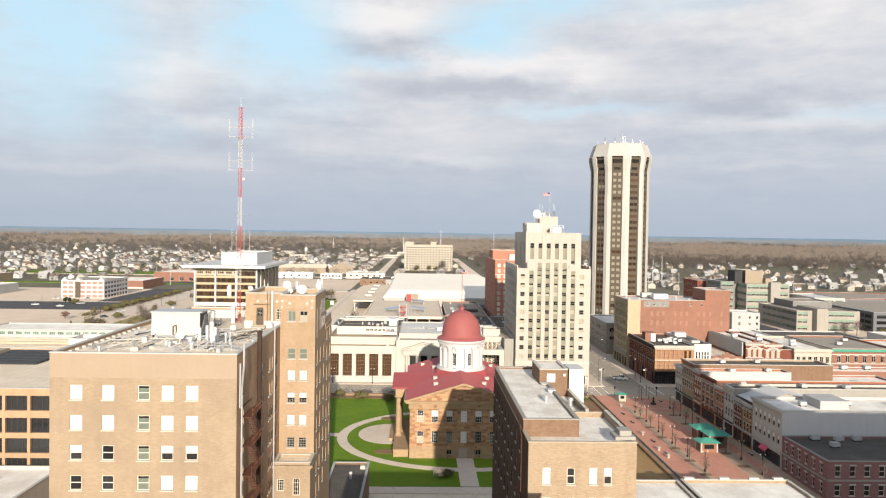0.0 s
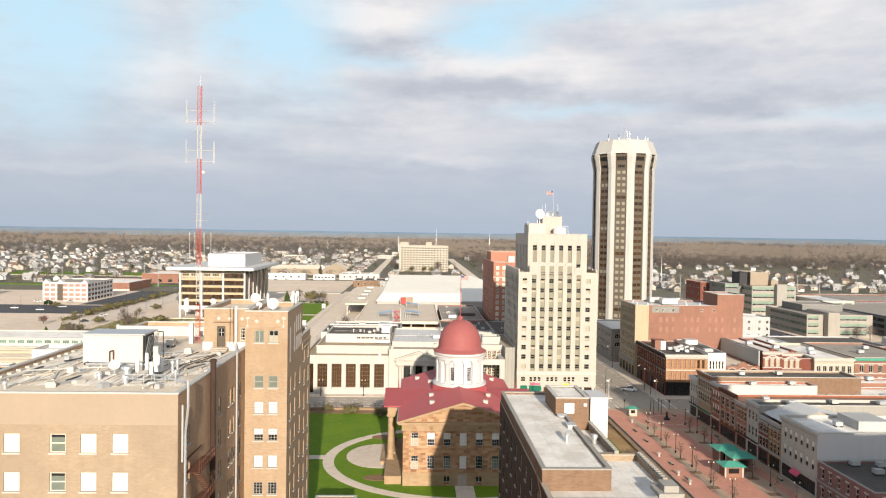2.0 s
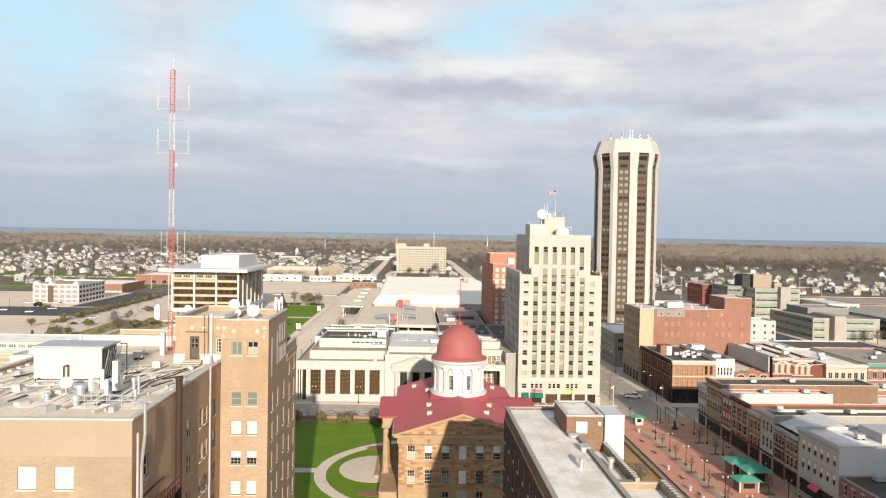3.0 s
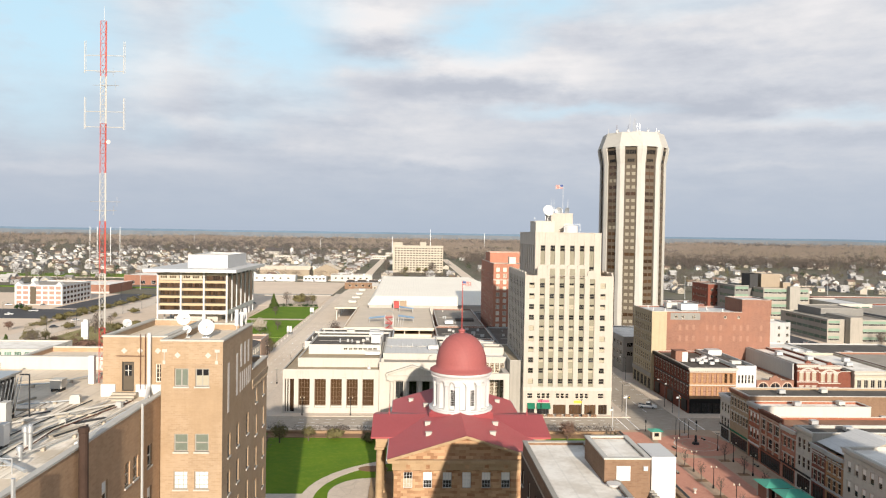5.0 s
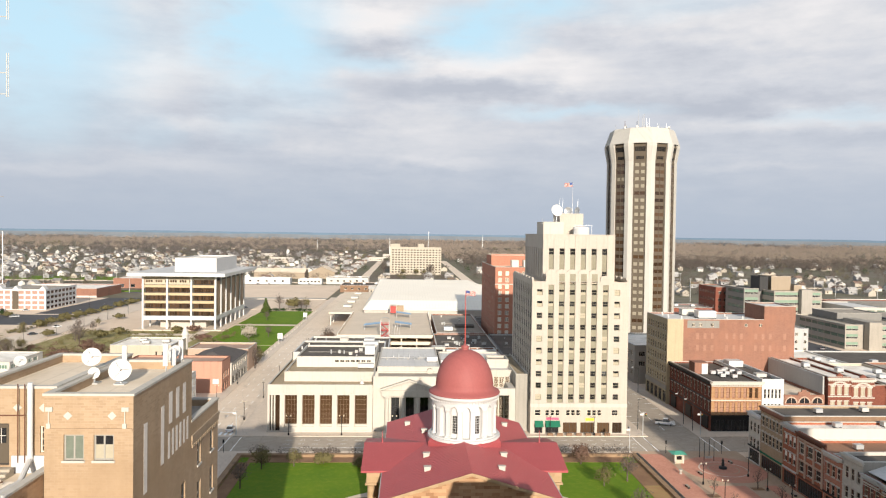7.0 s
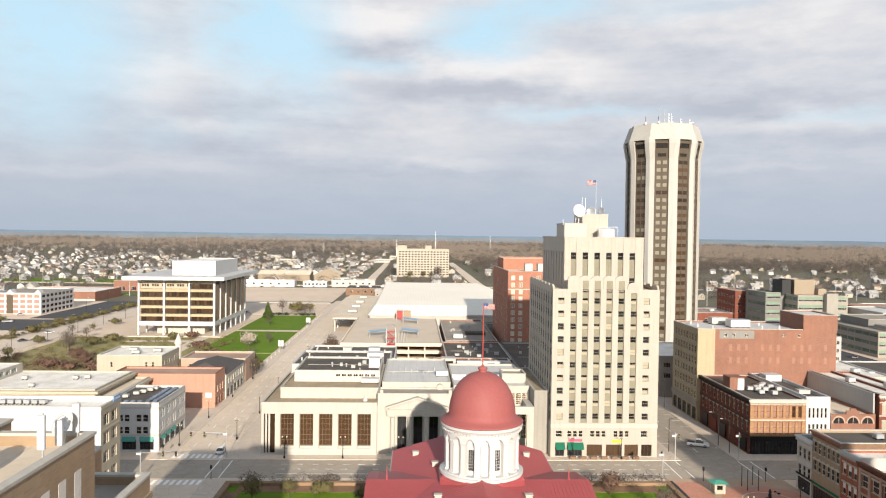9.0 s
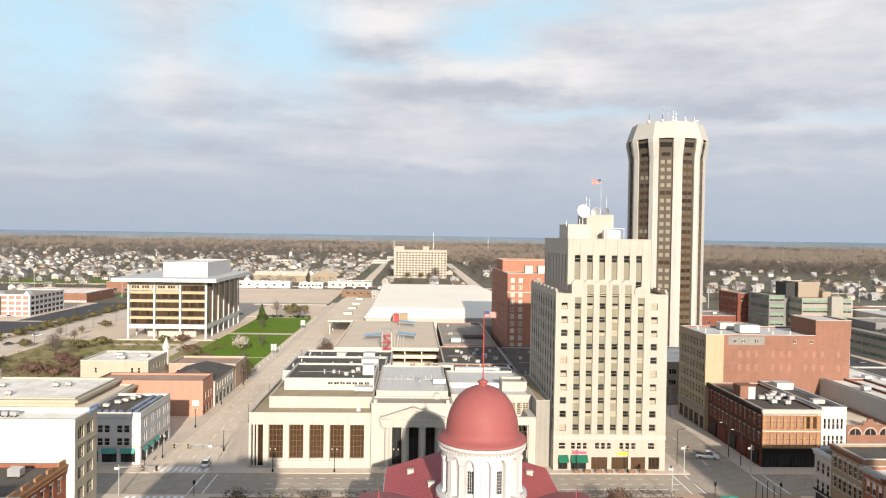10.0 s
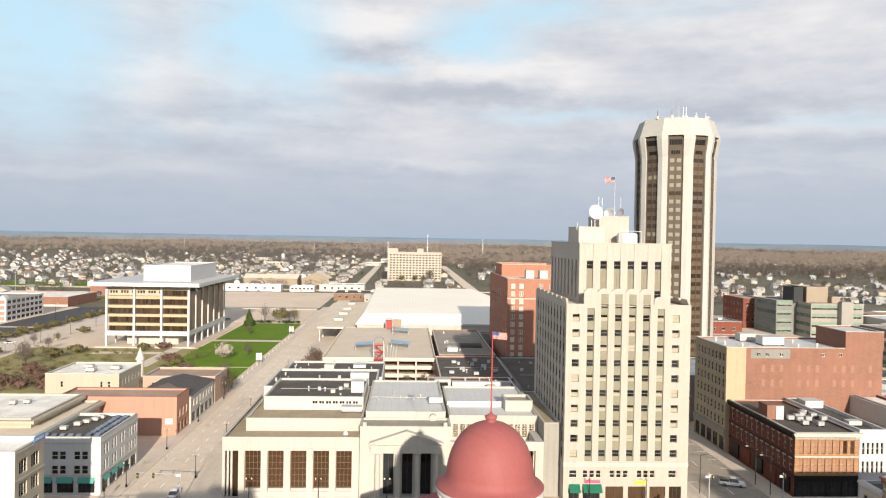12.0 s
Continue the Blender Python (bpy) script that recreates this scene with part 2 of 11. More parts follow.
def roofing(name, c, c2, rough=0.9, scale=0.18, ponds=0.5):
    """A flat roof: patched sheets, ponding stains and grit."""
    m, t, b = shader(name)
    c, c2 = (tuple(0.86 * x for x in q) for q in (c, c2))
    n1, n2, n3 = tnoise(t, scale, 6, 0.65), tnoise(t, 1.3, 5, 0.6), tnoise(t, 9, 3)
    col = tmix(t, tramp(t, n1, [(0.42, 0.0), (0.62, ponds)]), c, c2)
    col = tmix(t, tramp(t, n2, [(0.5, 0.0), (0.75, 0.35)]), col, tuple(x * 0.7 for x in c))
    w = t.nodes.new("ShaderNodeTexWave")
    w.inputs["Scale"].default_value, w.inputs["Distortion"].default_value = 0.18, 0.4
    cc = t.nodes.new("ShaderNodeTexCoord")
    t.links.new(cc.outputs["Object"], w.inputs["Vector"])
    col = tmix(t, tramp(t, w.outputs[1], [(0.0, 0.22), (0.04, 0.0)]), col, tuple(x * 0.55 for x in c))
    t.links.new(col, b.inputs["Base Color"])
    b.inputs["Roughness"].default_value = rough
    tbump(t, b, n3, 0.2, 0.02)
    return m


def glassy(name, c, rough=0.06, trans=0.35, var=0.5):
    m, t, b = shader(name)
    info = t.nodes.new("ShaderNodeObjectInfo")
    col = tmix(t, info.outputs["Random"], tuple(x * (1 - var) for x in c), tuple(min(1, x * (1 + var)) for x in c))
    t.links.new(col, b.inputs["Base Color"])
    b.inputs["Roughness"].default_value = rough
    b.inputs["Transmission Weight"].default_value = trans
    b.inputs["IOR"].default_value = 1.45
    b.inputs["Specular IOR Level"].default_value = 0.5
    return m


TAN = masonry("tan_brick", (0.50, 0.362, 0.235), (0.405, 0.283, 0.175), (0.485, 0.37, 0.26), 0.42, 0.15, stain=0.3, patch=(0.29, 0.20, 0.12))
TANFRONT = masonry("worn_painted_brick", (0.435, 0.33, 0.225), (0.37, 0.275, 0.182), (0.42, 0.325, 0.225), 0.42, 0.15, stain=0.25, patch=(0.23, 0.176, 0.122))
# brown brick lightened so the tall block's sun-grazed side walls carry that light
WALLBROWN = masonry("warm_brown_brick", (0.58, 0.38, 0.23), (0.47, 0.29, 0.17), (0.53, 0.36, 0.23), 0.42, 0.15, stain=0.35)
HOTELBRICK = masonry("orange_red_brick", (0.50, 0.225, 0.15), (0.41, 0.17, 0.11), (0.45, 0.25, 0.175), 0.42, 0.15)
CREAM_PAINT = plain("cream_painted_brick", (0.45, 0.35, 0.25), 0.8, 0.10, 0.15, 2.5, 0.2, streak=0.45, dirt=(0.36, 0.26, 0.17))
BROWN = masonry("brown_brick", (0.30, 0.185, 0.115), (0.22, 0.13, 0.08), (0.26, 0.18, 0.125), 0.42, 0.15, stain=0.45)
# darker copy of the brown brick, with the west wall's shade in it
SHADEBROWN = masonry("sooty_brown_brick", (0.115, 0.072, 0.05), (0.085, 0.052, 0.037), (0.10, 0.07, 0.05), 0.42, 0.15, stain=0.4)
BUFF = masonry("buff_brick", (0.45, 0.34, 0.23), (0.36, 0.26, 0.165), (0.43, 0.34, 0.245), 0.42, 0.15, stain=0.35)
RED = masonry("red_brick", (0.42, 0.15, 0.085), (0.33, 0.105, 0.06), (0.36, 0.18, 0.12), 0.42, 0.15)
DKRED = masonry("dark_red_brick", (0.26, 0.085, 0.055), (0.19, 0.06, 0.04), (0.23, 0.11, 0.08), 0.42, 0.15)
ORANGE = masonry("orange_brick", (0.46, 0.255, 0.125), (0.37, 0.185, 0.09), (0.40, 0.25, 0.145), 0.42, 0.15)
SALMON = masonry("salmon_brick", (0.335, 0.172, 0.122), (0.275, 0.138, 0.097), (0.325, 0.177, 0.128), 0.5, 0.2, stain=0.25, patch=(0.25, 0.122, 0.082))
OLDBRICK = masonry("bricked_up_red", (0.41, 0.225, 0.16), (0.35, 0.185, 0.13), (0.39, 0.22, 0.155), 0.4, 0.2, stain=0.3)
PURPLE = masonry("plum_brick", (0.33, 0.175, 0.165), (0.26, 0.13, 0.12), (0.31, 0.20, 0.185), 0.42, 0.15)
SANDSTONE = masonry("brown_sandstone", (0.60, 0.38, 0.22), (0.26, 0.115, 0.055), (0.45, 0.28, 0.16), 1.25, 0.52, stain=0.2, joint=0.015)
SANDPALE = masonry("pale_sandstone", (0.50, 0.35, 0.21), (0.40, 0.265, 0.15), (0.40, 0.28, 0.17), 1.4, 0.6, stain=0.2)
LIMESTONE = plain("limestone", (0.64, 0.595, 0.525), 0.8, 0.12, 0.1, 1.5, 0.15, streak=0.35)
LIME2 = plain("pale_limestone", (0.65, 0.605, 0.53), 0.8, 0.10, 0.1, 1.5, 0.12, streak=0.35)
def streaky_roof(name):
    """Weathered flat roof of long torn felt strips, with pale bare boards and dark grit between."""
    m, t, b = shader(name)
    c = t.nodes.new("ShaderNodeTexCoord")
    k = t.nodes.new("ShaderNodeMapping")
    k.inputs["Scale"].default_value = (2.2, 0.10, 1)
    k.inputs["Rotation"].default_value = (0, 0, radians(-9))
    t.links.new(c.outputs["Object"], k.inputs[0])
    n1, n2, n3 = tnoise(t, 1.0, 6, 0.68, k.outputs[0]), tnoise(t, 0.32, 5, 0.6), tnoise(t, 6, 4)
    col = tramp(t, n1, [(0.32, (0.15, 0.12, 0.09)), (0.39, (0.42, 0.35, 0.27)), (0.46, (0.74, 0.66, 0.55)), (0.66, (0.86, 0.79, 0.69))])
    col = tmix(t, tramp(t, n2, [(0.5, 0.0), (0.62, 0.75)]), col, (0.46, 0.38, 0.28))
    t.links.new(col, b.inputs["Base Color"])
    b.inputs["Roughness"].default_value = 0.92
    tbump(t, b, n1, 0.4, 0.04)
    return m


STREAKROOF = streaky_roof("torn_felt_roof")
CREAMTERRA = plain("cream_terracotta", (0.575, 0.515, 0.44), 0.6, 0.10, 0.14, 1.2, 0.12, streak=0.25)
SPANDREL = plain("pale_olive_spandrel", (0.235, 0.215, 0.155), 0.55, 0.25, 0.4, 3, 0.1)
CONCRETE = plain("white_concrete", (0.60, 0.575, 0.52), 0.75, 0.10, 0.08, 1.2, 0.12, streak=0.3)
GREYCON = plain("grey_concrete", (0.34, 0.33, 0.30), 0.85, 0.15, 0.12, 1.5, 0.15, streak=0.35)
DECKCON = plain("worn_deck_concrete", (0.64, 0.54, 0.425), 0.9, 0.15, 0.1, 1.2, 0.2)
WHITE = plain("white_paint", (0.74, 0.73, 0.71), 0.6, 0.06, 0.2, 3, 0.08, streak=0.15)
WHITE2 = plain("warm_white_paint", (0.68, 0.645, 0.58), 0.65, 0.08, 0.2, 3, 0.08, streak=0.25)
ENDYELLOW = plain("worn_yellow_render", (0.57, 0.47, 0.31), 0.8, 0.12, 0.25, 2, 0.12, streak=0.35)
YELLOWISH = plain("pale_yellow_stucco", (0.60, 0.53, 0.41), 0.8, 0.08, 0.2, 2, 0.1, streak=0.3)
PINKPALE = plain("pale_pink_stucco", (0.60, 0.43, 0.33), 0.85, 0.10, 0.2, 2, 0.1, streak=0.3)
PINKISH = plain("pink_stucco", (0.62, 0.335, 0.24), 0.85, 0.10, 0.2, 2, 0.1, streak=0.3)
GREYPAINT = plain("grey_paint", (0.55, 0.55, 0.53), 0.75, 0.10, 0.15, 2, 0.1, streak=0.3)
TANSTONE = plain("tan_concrete", (0.53, 0.445, 0.345), 0.85, 0.12, 0.15, 1.5, 0.12, streak=0.25)
SLATEWALL = plain("slate_grey_concrete", (0.20, 0.205, 0.215), 0.85, 0.14, 0.2, 2, 0.15, streak=0.3)
GREYSTONE = plain("grey_stone", (0.44, 0.41, 0.36), 0.85, 0.14, 0.2, 2, 0.15, streak=0.3)
WHITEROOF = roofing("white_roof_membrane", (0.95, 0.90, 0.82), (0.62, 0.55, 0.46), 0.7, ponds=0.6)
OLDWHITE = roofing("stained_white_roof_coating", (0.88, 0.83, 0.75), (0.62, 0.545, 0.45), 0.75, scale=0.30, ponds=0.75)
GREYROOF = roofing("grey_gravel_roof", (0.38, 0.335, 0.28), (0.28, 0.25, 0.21))
TANROOF = roofing("tan_gravel_roof", (0.72, 0.60, 0.455), (0.82, 0.71, 0.57), ponds=0.8)
STONEROOF = roofing("stained_stone_roof", (0.42, 0.335, 0.225), (0.30, 0.235, 0.15))
BLACKROOF = roofing("dark_tar_roof", (0.105, 0.092, 0.080), (0.17, 0.150, 0.128))
PINKROOF = roofing("faded_pink_felt_roof", (0.40, 0.27, 0.21), (0.48, 0.36, 0.28), ponds=0.7)
BLUEROOF = roofing("blue_grey_roof", (0.64, 0.625, 0.60), (0.72, 0.70, 0.67), 0.7)
CONVROOF = roofing("cream_membrane_roof", (1.0, 0.93, 0.80), (0.94, 0.86, 0.73), 0.7, 0.03, 0.6)
REDROOF = plain("red_painted_metal", (0.335, 0.074, 0.078), 0.5, 0.12, 0.3, 2, 0.08)
DOMERED = plain("red_painted_dome", (0.405, 0.124, 0.116), 0.6, 0.10, 0.25, 2, 0.08, streak=0.2)
GREENROOF = plain("green_copper_roof", (0.075, 0.32, 0.23), 0.5, 0.15, 0.3, 2, 0.1)
DARKMETAL = plain("dark_metal", (0.035, 0.035, 0.036), 0.5, 0.2, 0.6, 4, 0.1)
GALV = plain("galvanised_metal", (0.52, 0.53, 0.53), 0.4, 0.12, 0.6, 4, 0.1, metal=0.6)
RUST = plain("rusty_brown_steel", (0.12, 0.052, 0.033), 0.75, 0.25, 0.8, 5, 0.2)
MASTRED = plain("mast_red_paint", (0.42, 0.068, 0.05), 0.5, 0.12, 0.8, 5, 0.1)
WOODPALE = plain("weathered_boards", (0.40, 0.35, 0.28), 0.85, 0.2, 0.5, 4, 0.2)
SLATE = plain("dark_shingle_roof", (0.10, 0.09, 0.085), 0.85, 0.25, 0.5, 4, 0.25)
BLINDW = plain("white_window_blind", (0.72, 0.70, 0.65), 0.7, 0.05, 0.4, 3, 0.05)
BLINDT = plain("tan_window_blind", (0.37, 0.33, 0.245), 0.7, 0.12, 0.4, 3, 0.05)
BLINDG = plain("green_grey_curtain", (0.15, 0.17, 0.135), 0.8, 0.25, 0.8, 4, 0.1)
FRAMEW = plain("cream_window_frame", (0.68, 0.60, 0.48), 0.6, 0.08, 0.5, 4, 0.05)
FRAMED = plain("dark_bronze_frame", (0.05, 0.045, 0.04), 0.45, 0.15, 0.5, 4, 0.05)
GLASS = glassy("window_glass", (0.03, 0.031, 0.033))
GLASSB = glassy("brown_tinted_glass", (0.075, 0.043, 0.023), 0.08, 0.3)
GLASSG = glassy("green_tinted_glass", (0.15, 0.23, 0.175), 0.08, 0.2, 0.3)
GLASSP = glassy("pale_curtained_glass", (0.40, 0.37, 0.31), 0.1, 0.0, 0.45)
LOUVRE = plain("bronze_spandrel_panel", (0.10, 0.08, 0.058), 0.5, 0.15, 0.3, 3, 0.05)
TEAL = plain("teal_awning_cloth", (0.10, 0.33, 0.28), 0.8, 0.12, 0.5, 3, 0.1)
GREENCLOTH = plain("dark_green_awning_cloth", (0.015, 0.13, 0.075), 0.8, 0.15, 0.5, 3, 0.1)
PINKSIGN = plain("pink_sign_paint", (0.65, 0.10, 0.18), 0.6, 0.1, 1, 5, 0.02)
YELSIGN = plain("yellow_sign_paint", (0.85, 0.70, 0.05), 0.6, 0.1, 1, 5, 0.02)
BLUESIGN = plain("blue_sign_paint", (0.10, 0.28, 0.62), 0.5, 0.1, 1, 5, 0.02)
LETTERW = plain("faded_white_sign_paint", (0.72, 0.66, 0.59), 0.8, 0.2, 0.6, 3, 0.1)
BLACKP = plain("black_paint", (0.012, 0.012, 0.012), 0.4, 0.2, 1, 5, 0.03)
RUBBER = plain("tyre_rubber", (0.02, 0.02, 0.02), 0.85, 0.2, 1, 8, 0.1)
CARW = plain("white_car_paint", (0.75, 0.75, 0.74), 0.2, 0.03, 1, 5, 0)
CARD = plain("dark_grey_car_paint", (0.06, 0.065, 0.07), 0.2, 0.03, 1, 5, 0)
CARR = plain("red_car_paint", (0.35, 0.03, 0.03), 0.2, 0.03, 1, 5, 0)
CARS = plain("silver_car_paint", (0.42, 0.43, 0.44), 0.25, 0.03, 1, 5, 0, metal=0.5)
LAMPGLASS = plain("white_lamp_glass", (0.62, 0.55, 0.42), 0.3, 0.05, 1, 5, 0)
STREETRED = plain("red_stair_steel", (0.38, 0.062, 0.055), 0.55, 0.12, 0.8, 5, 0.1)
CANBLUE = plain("blue_canopy_sheet", (0.28, 0.45, 0.62), 0.5, 0.1, 0.5, 3, 0.1)
FLAGRED = plain("faded_red_cloth", (0.42, 0.09, 0.08), 0.8, 0.15, 2.5, 5, 0.05)
FLAGBLUE = plain("faded_blue_cloth", (0.07, 0.10, 0.24), 0.8, 0.15, 2.5, 5, 0.05)
TRUNK = plain("grey_bark", (0.13, 0.10, 0.08), 0.9, 0.3, 1, 8, 0.3)


def ground_mat(name, c, c2, c3=None, big=0.05, fine=1.0, rough=0.92, cracks=0.0):
    m, t, b = shader(name)
    n1, n2, n3 = tnoise(t, big, 6, 0.65), tnoise(t, fine, 6, 0.7), tnoise(t, 12, 3)
    col = tmix(t, tramp(t, n1, [(0.35, 0.0), (0.65, 1.0)]), c, c2)
    if c3:
        col = tmix(t, tramp(t, n2, [(0.48, 0.0), (0.68, 0.7)]), col, c3)
    col = tmix(t, tramp(t, n3, [(0.3, 0.2), (0.7, 0.0)]), col, tuple(x * 0.6 for x in c))
    if cracks:
        v = t.nodes.new("ShaderNodeTexVoronoi")
        v.feature = 'DISTANCE_TO_EDGE'
        v.inputs["Scale"].default_value = 0.22
        cc = t.nodes.new("ShaderNodeTexCoord")
        t.links.new(cc.outputs["Object"], v.inputs["Vector"])
        col = tmix(t, tramp(t, v.outputs[0], [(0.0, cracks), (0.02, 0.0)]), col, tuple(x * 0.5 for x in c))
    t.links.new(col, b.inputs["Base Color"])
    b.inputs["Roughness"].default_value = rough
    tbump(t, b, n3, 0.25, 0.03)
    return m


LAND = ground_mat("far_land", (0.155, 0.130, 0.105), (0.13, 0.13, 0.072), (0.21, 0.182, 0.15), 0.006, 0.04)
LOTS = ground_mat("town_ground", (0.681, 0.546, 0.421), (0.589, 0.471, 0.359), (0.726, 0.599, 0.472), 0.02, 0.12)
ASPHALT = ground_mat("pale_worn_road", (0.712, 0.595, 0.47), (0.63, 0.52, 0.405), (0.765, 0.65, 0.525), 0.06, 0.5, cracks=0.5)
MIDASPH = ground_mat("grey_worn_road", (0.40, 0.345, 0.28), (0.34, 0.29, 0.235), (0.46, 0.40, 0.33), 0.06, 0.5, cracks=0.5)
NEWASPH = ground_mat("dark_asphalt", (0.072, 0.072, 0.078), (0.091, 0.088, 0.091), None, 0.05, 0.6)
PAVE = ground_mat("pale_pavement", (0.632, 0.535, 0.435), (0.56, 0.47, 0.38), (0.692, 0.59, 0.484), 0.1, 0.9, cracks=0.4)
KERB = ground_mat("kerb_stone", (0.42, 0.39, 0.34), (0.36, 0.33, 0.29), None, 0.3, 2)
PLAZAB = ground_mat("tan_plaza_pavers", (0.45, 0.325, 0.23), (0.38, 0.27, 0.185), (0.49, 0.37, 0.27), 0.15, 1.2)
LAWN = ground_mat("green_lawn", (0.125, 0.205, 0.010), (0.085, 0.17, 0.009), (0.17, 0.225, 0.016), 0.10, 0.6)
DRYLAWN = ground_mat("dry_lawn", (0.30, 0.245, 0.12), (0.23, 0.225, 0.075), (0.37, 0.29, 0.17), 0.06, 0.4)
DRYBANK = ground_mat("dry_grass_bank", (0.36, 0.225, 0.105), (0.27, 0.155, 0.075), (0.30, 0.25, 0.09), 0.15, 0.8)
MULCH = ground_mat("brown_mulch", (0.20, 0.115, 0.07), (0.26, 0.16, 0.09), None, 0.2, 1.5)
PAINTLINE = plain("road_line_paint", (1.0, 0.98, 0.94), 0.8, 0.2, 0.6, 4, 0)
WALLSTONE = masonry("low_wall_stone", (0.40, 0.27, 0.16), (0.32, 0.20, 0.12), (0.34, 0.24, 0.16), 1.0, 0.35)


def leaf_mat(name, c, c2):
    m, t, b = shader(name)
    g = t.nodes.new("ShaderNodeNewGeometry")
    col = tmix(t, g.outputs["Random Per Island"], c, c2)
    n = tnoise(t, 0.05, 3)
    col = tmix(t, tramp(t, n, [(0.35, 0.0), (0.65, 0.5)]), col, tuple(x * 1.2 for x in c2))
    t.links.new(col, b.inputs["Base Color"])
    b.inputs["Roughness"].default_value = 0.9
    # thin sprays let part of the light through
    thin, mix = t.nodes.new("ShaderNodeBsdfTranslucent"), t.nodes.new("ShaderNodeMixShader")
    t.links.new(col, thin.inputs["Color"])
    mix.inputs[0].default_value = 0.4
    out = next(x for x in t.nodes if x.type == 'OUTPUT_MATERIAL')
    t.links.new(b.outputs[0], mix.inputs[1])
    t.links.new(thin.outputs[0], mix.inputs[2])
    t.links.new(mix.outputs[0], out.inputs["Surface"])
    return m


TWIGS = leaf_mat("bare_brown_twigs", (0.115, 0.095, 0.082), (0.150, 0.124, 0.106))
# the next two: twig colours paled, distance haze put into them
HAZETWIGS = leaf_mat("far_brown_woods", (0.287, 0.234, 0.195), (0.336, 0.276, 0.228))
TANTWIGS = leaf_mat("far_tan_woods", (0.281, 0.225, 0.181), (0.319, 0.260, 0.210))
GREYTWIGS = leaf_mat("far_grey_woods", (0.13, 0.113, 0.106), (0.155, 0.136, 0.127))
BUDS = leaf_mat("olive_spring_buds", (0.135, 0.12, 0.05), (0.19, 0.165, 0.078))
SPRING = leaf_mat("fresh_green_leaves", (0.055, 0.09, 0.025), (0.10, 0.13, 0.035))
FIR = leaf_mat("dark_green_needles", (0.022, 0.045, 0.018), (0.045, 0.075, 0.03))
BLOSSOM = leaf_mat("white_blossom", (0.36, 0.31, 0.25), (0.55, 0.49, 0.41))
REDTWIG = leaf_mat("reddish_twigs", (0.145, 0.085, 0.065), (0.215, 0.135, 0.10))
# ---- mesh helpers ----
I4 = Matrix.Identity(4)


class Geo:
    """Faces gathered for one mesh."""

    def __init__(self):
        self.v, self.f, self.m = [], [], Matrix.Identity(4)

    def quad(self, *pts):
        i = len(self.v)
        self.v += [tuple(self.m @ Vector(p)) for p in pts]
        self.f.append(tuple(range(i, i + len(pts))))
        return self

    def box(self, x0, x1, y0, y1, z0, z1):
        i = len(self.v)
        self.v += [tuple(self.m @ Vector(p)) for p in ((x0, y0, z0), (x1, y0, z0), (x1, y1, z0), (x0, y1, z0),
                                                         (x0, y0, z1), (x1, y0, z1), (x1, y1, z1), (x0, y1, z1))]
        self.f += [(i, i + 3, i + 2, i + 1), (i + 4, i + 5, i + 6, i + 7), (i, i + 1, i + 5, i + 4),
                   (i + 1, i + 2, i + 6, i + 5), (i + 2, i + 3, i + 7, i + 6), (i + 3, i, i + 4, i + 7)]
        return self

    def prism(self, pts, z0, z1):
        """A plan polygon (counter-clockwise) raised from z0 to z1."""
        n, i = len(pts), len(self.v)
        self.v += [tuple(self.m @ Vector((x, y, z))) for z in (z0, z1) for x, y in pts]
        self.f += [tuple(range(i + n - 1, i - 1, -1)), tuple(range(i + n, i + 2 * n))]
        self.f += [(i + k, i + (k + 1) % n, i + n + (k + 1) % n, i + n + k) for k in range(n)]
        return self

    def lathe(self, profile, n=24, cx=0.0, cy=0.0, cap=True, turn=0.0):
        """Rings of (radius, z) about an upright axis."""
        i = len(self.v)
        for r, z in profile:
            for k in range(n):
                a = 2 * math.pi * k / n + turn
                self.v.append(tuple(self.m @ Vector((cx + r * math.cos(a), cy + r * math.sin(a), z))))
        for j in range(len(profile) - 1):
            for k in range(n):
                a, b = i + j * n + k, i + j * n + (k + 1) % n
                self.f.append((a, b, b + n, a + n))
        if cap:
            self.f.append(tuple(i + k for k in range(n - 1, -1, -1)))
            self.f.append(tuple(i + (len(profile) - 1) * n + k for k in range(n)))
        return self

    def tube(self, a, b, r, r2=None, n=6):
        a, b = Vector(a), Vector(b)
        q = (b - a).to_track_quat('Z', 'Y').to_matrix().to_4x4()
        old, self.m = self.m, self.m @ Matrix.Translation(a) @ q
        self.lathe([(r, 0), (r if r2 is None else r2, (b - a).length)], n)
        self.m = old
        return self

    def mesh(self, name, mat, smooth=False):
        me = bpy.data.meshes.new(name)
        me.from_pydata(self.v, [], self.f)
        me.materials.append(mat)
        if smooth:
            me.polygons.foreach_set("use_smooth", [True] * len(me.polygons))
        me.update()
        return me


def wm(ob):
    m = ob.matrix_parent_inverse @ ob.matrix_basis
    return wm(ob.parent) @ m if ob.parent else ob.matrix_basis.copy()


def part(name, geo, mat, parent, label="", at=None, smooth=False, kind=""):
    """One mesh under a thing or under a part, built in world metres, or in its own at the pose at."""
    me = geo.mesh(name, mat, smooth) if isinstance(geo, Geo) else geo
    ob = new(name, me)
    if parent is not None:
        ob.parent = parent
        ob.matrix_parent_inverse = wm(parent).inverted()
    if at is not None:
        ob.matrix_basis = at
    tagged(ob, label, kind=kind)
    return ob


def child(name, me, parent, label=""):
    """A mesh in the parent's own space."""
    ob = new(name, me)
    ob.parent = parent
    tagged(ob, label)
    return ob


def thing(name, x, y, z, label, category, group="", kind=""):
    ob = new(name)
    ob.empty_display_size = 0.5
    ob.location = (x, y, z)
    return tagged(ob, label, category, group, kind)


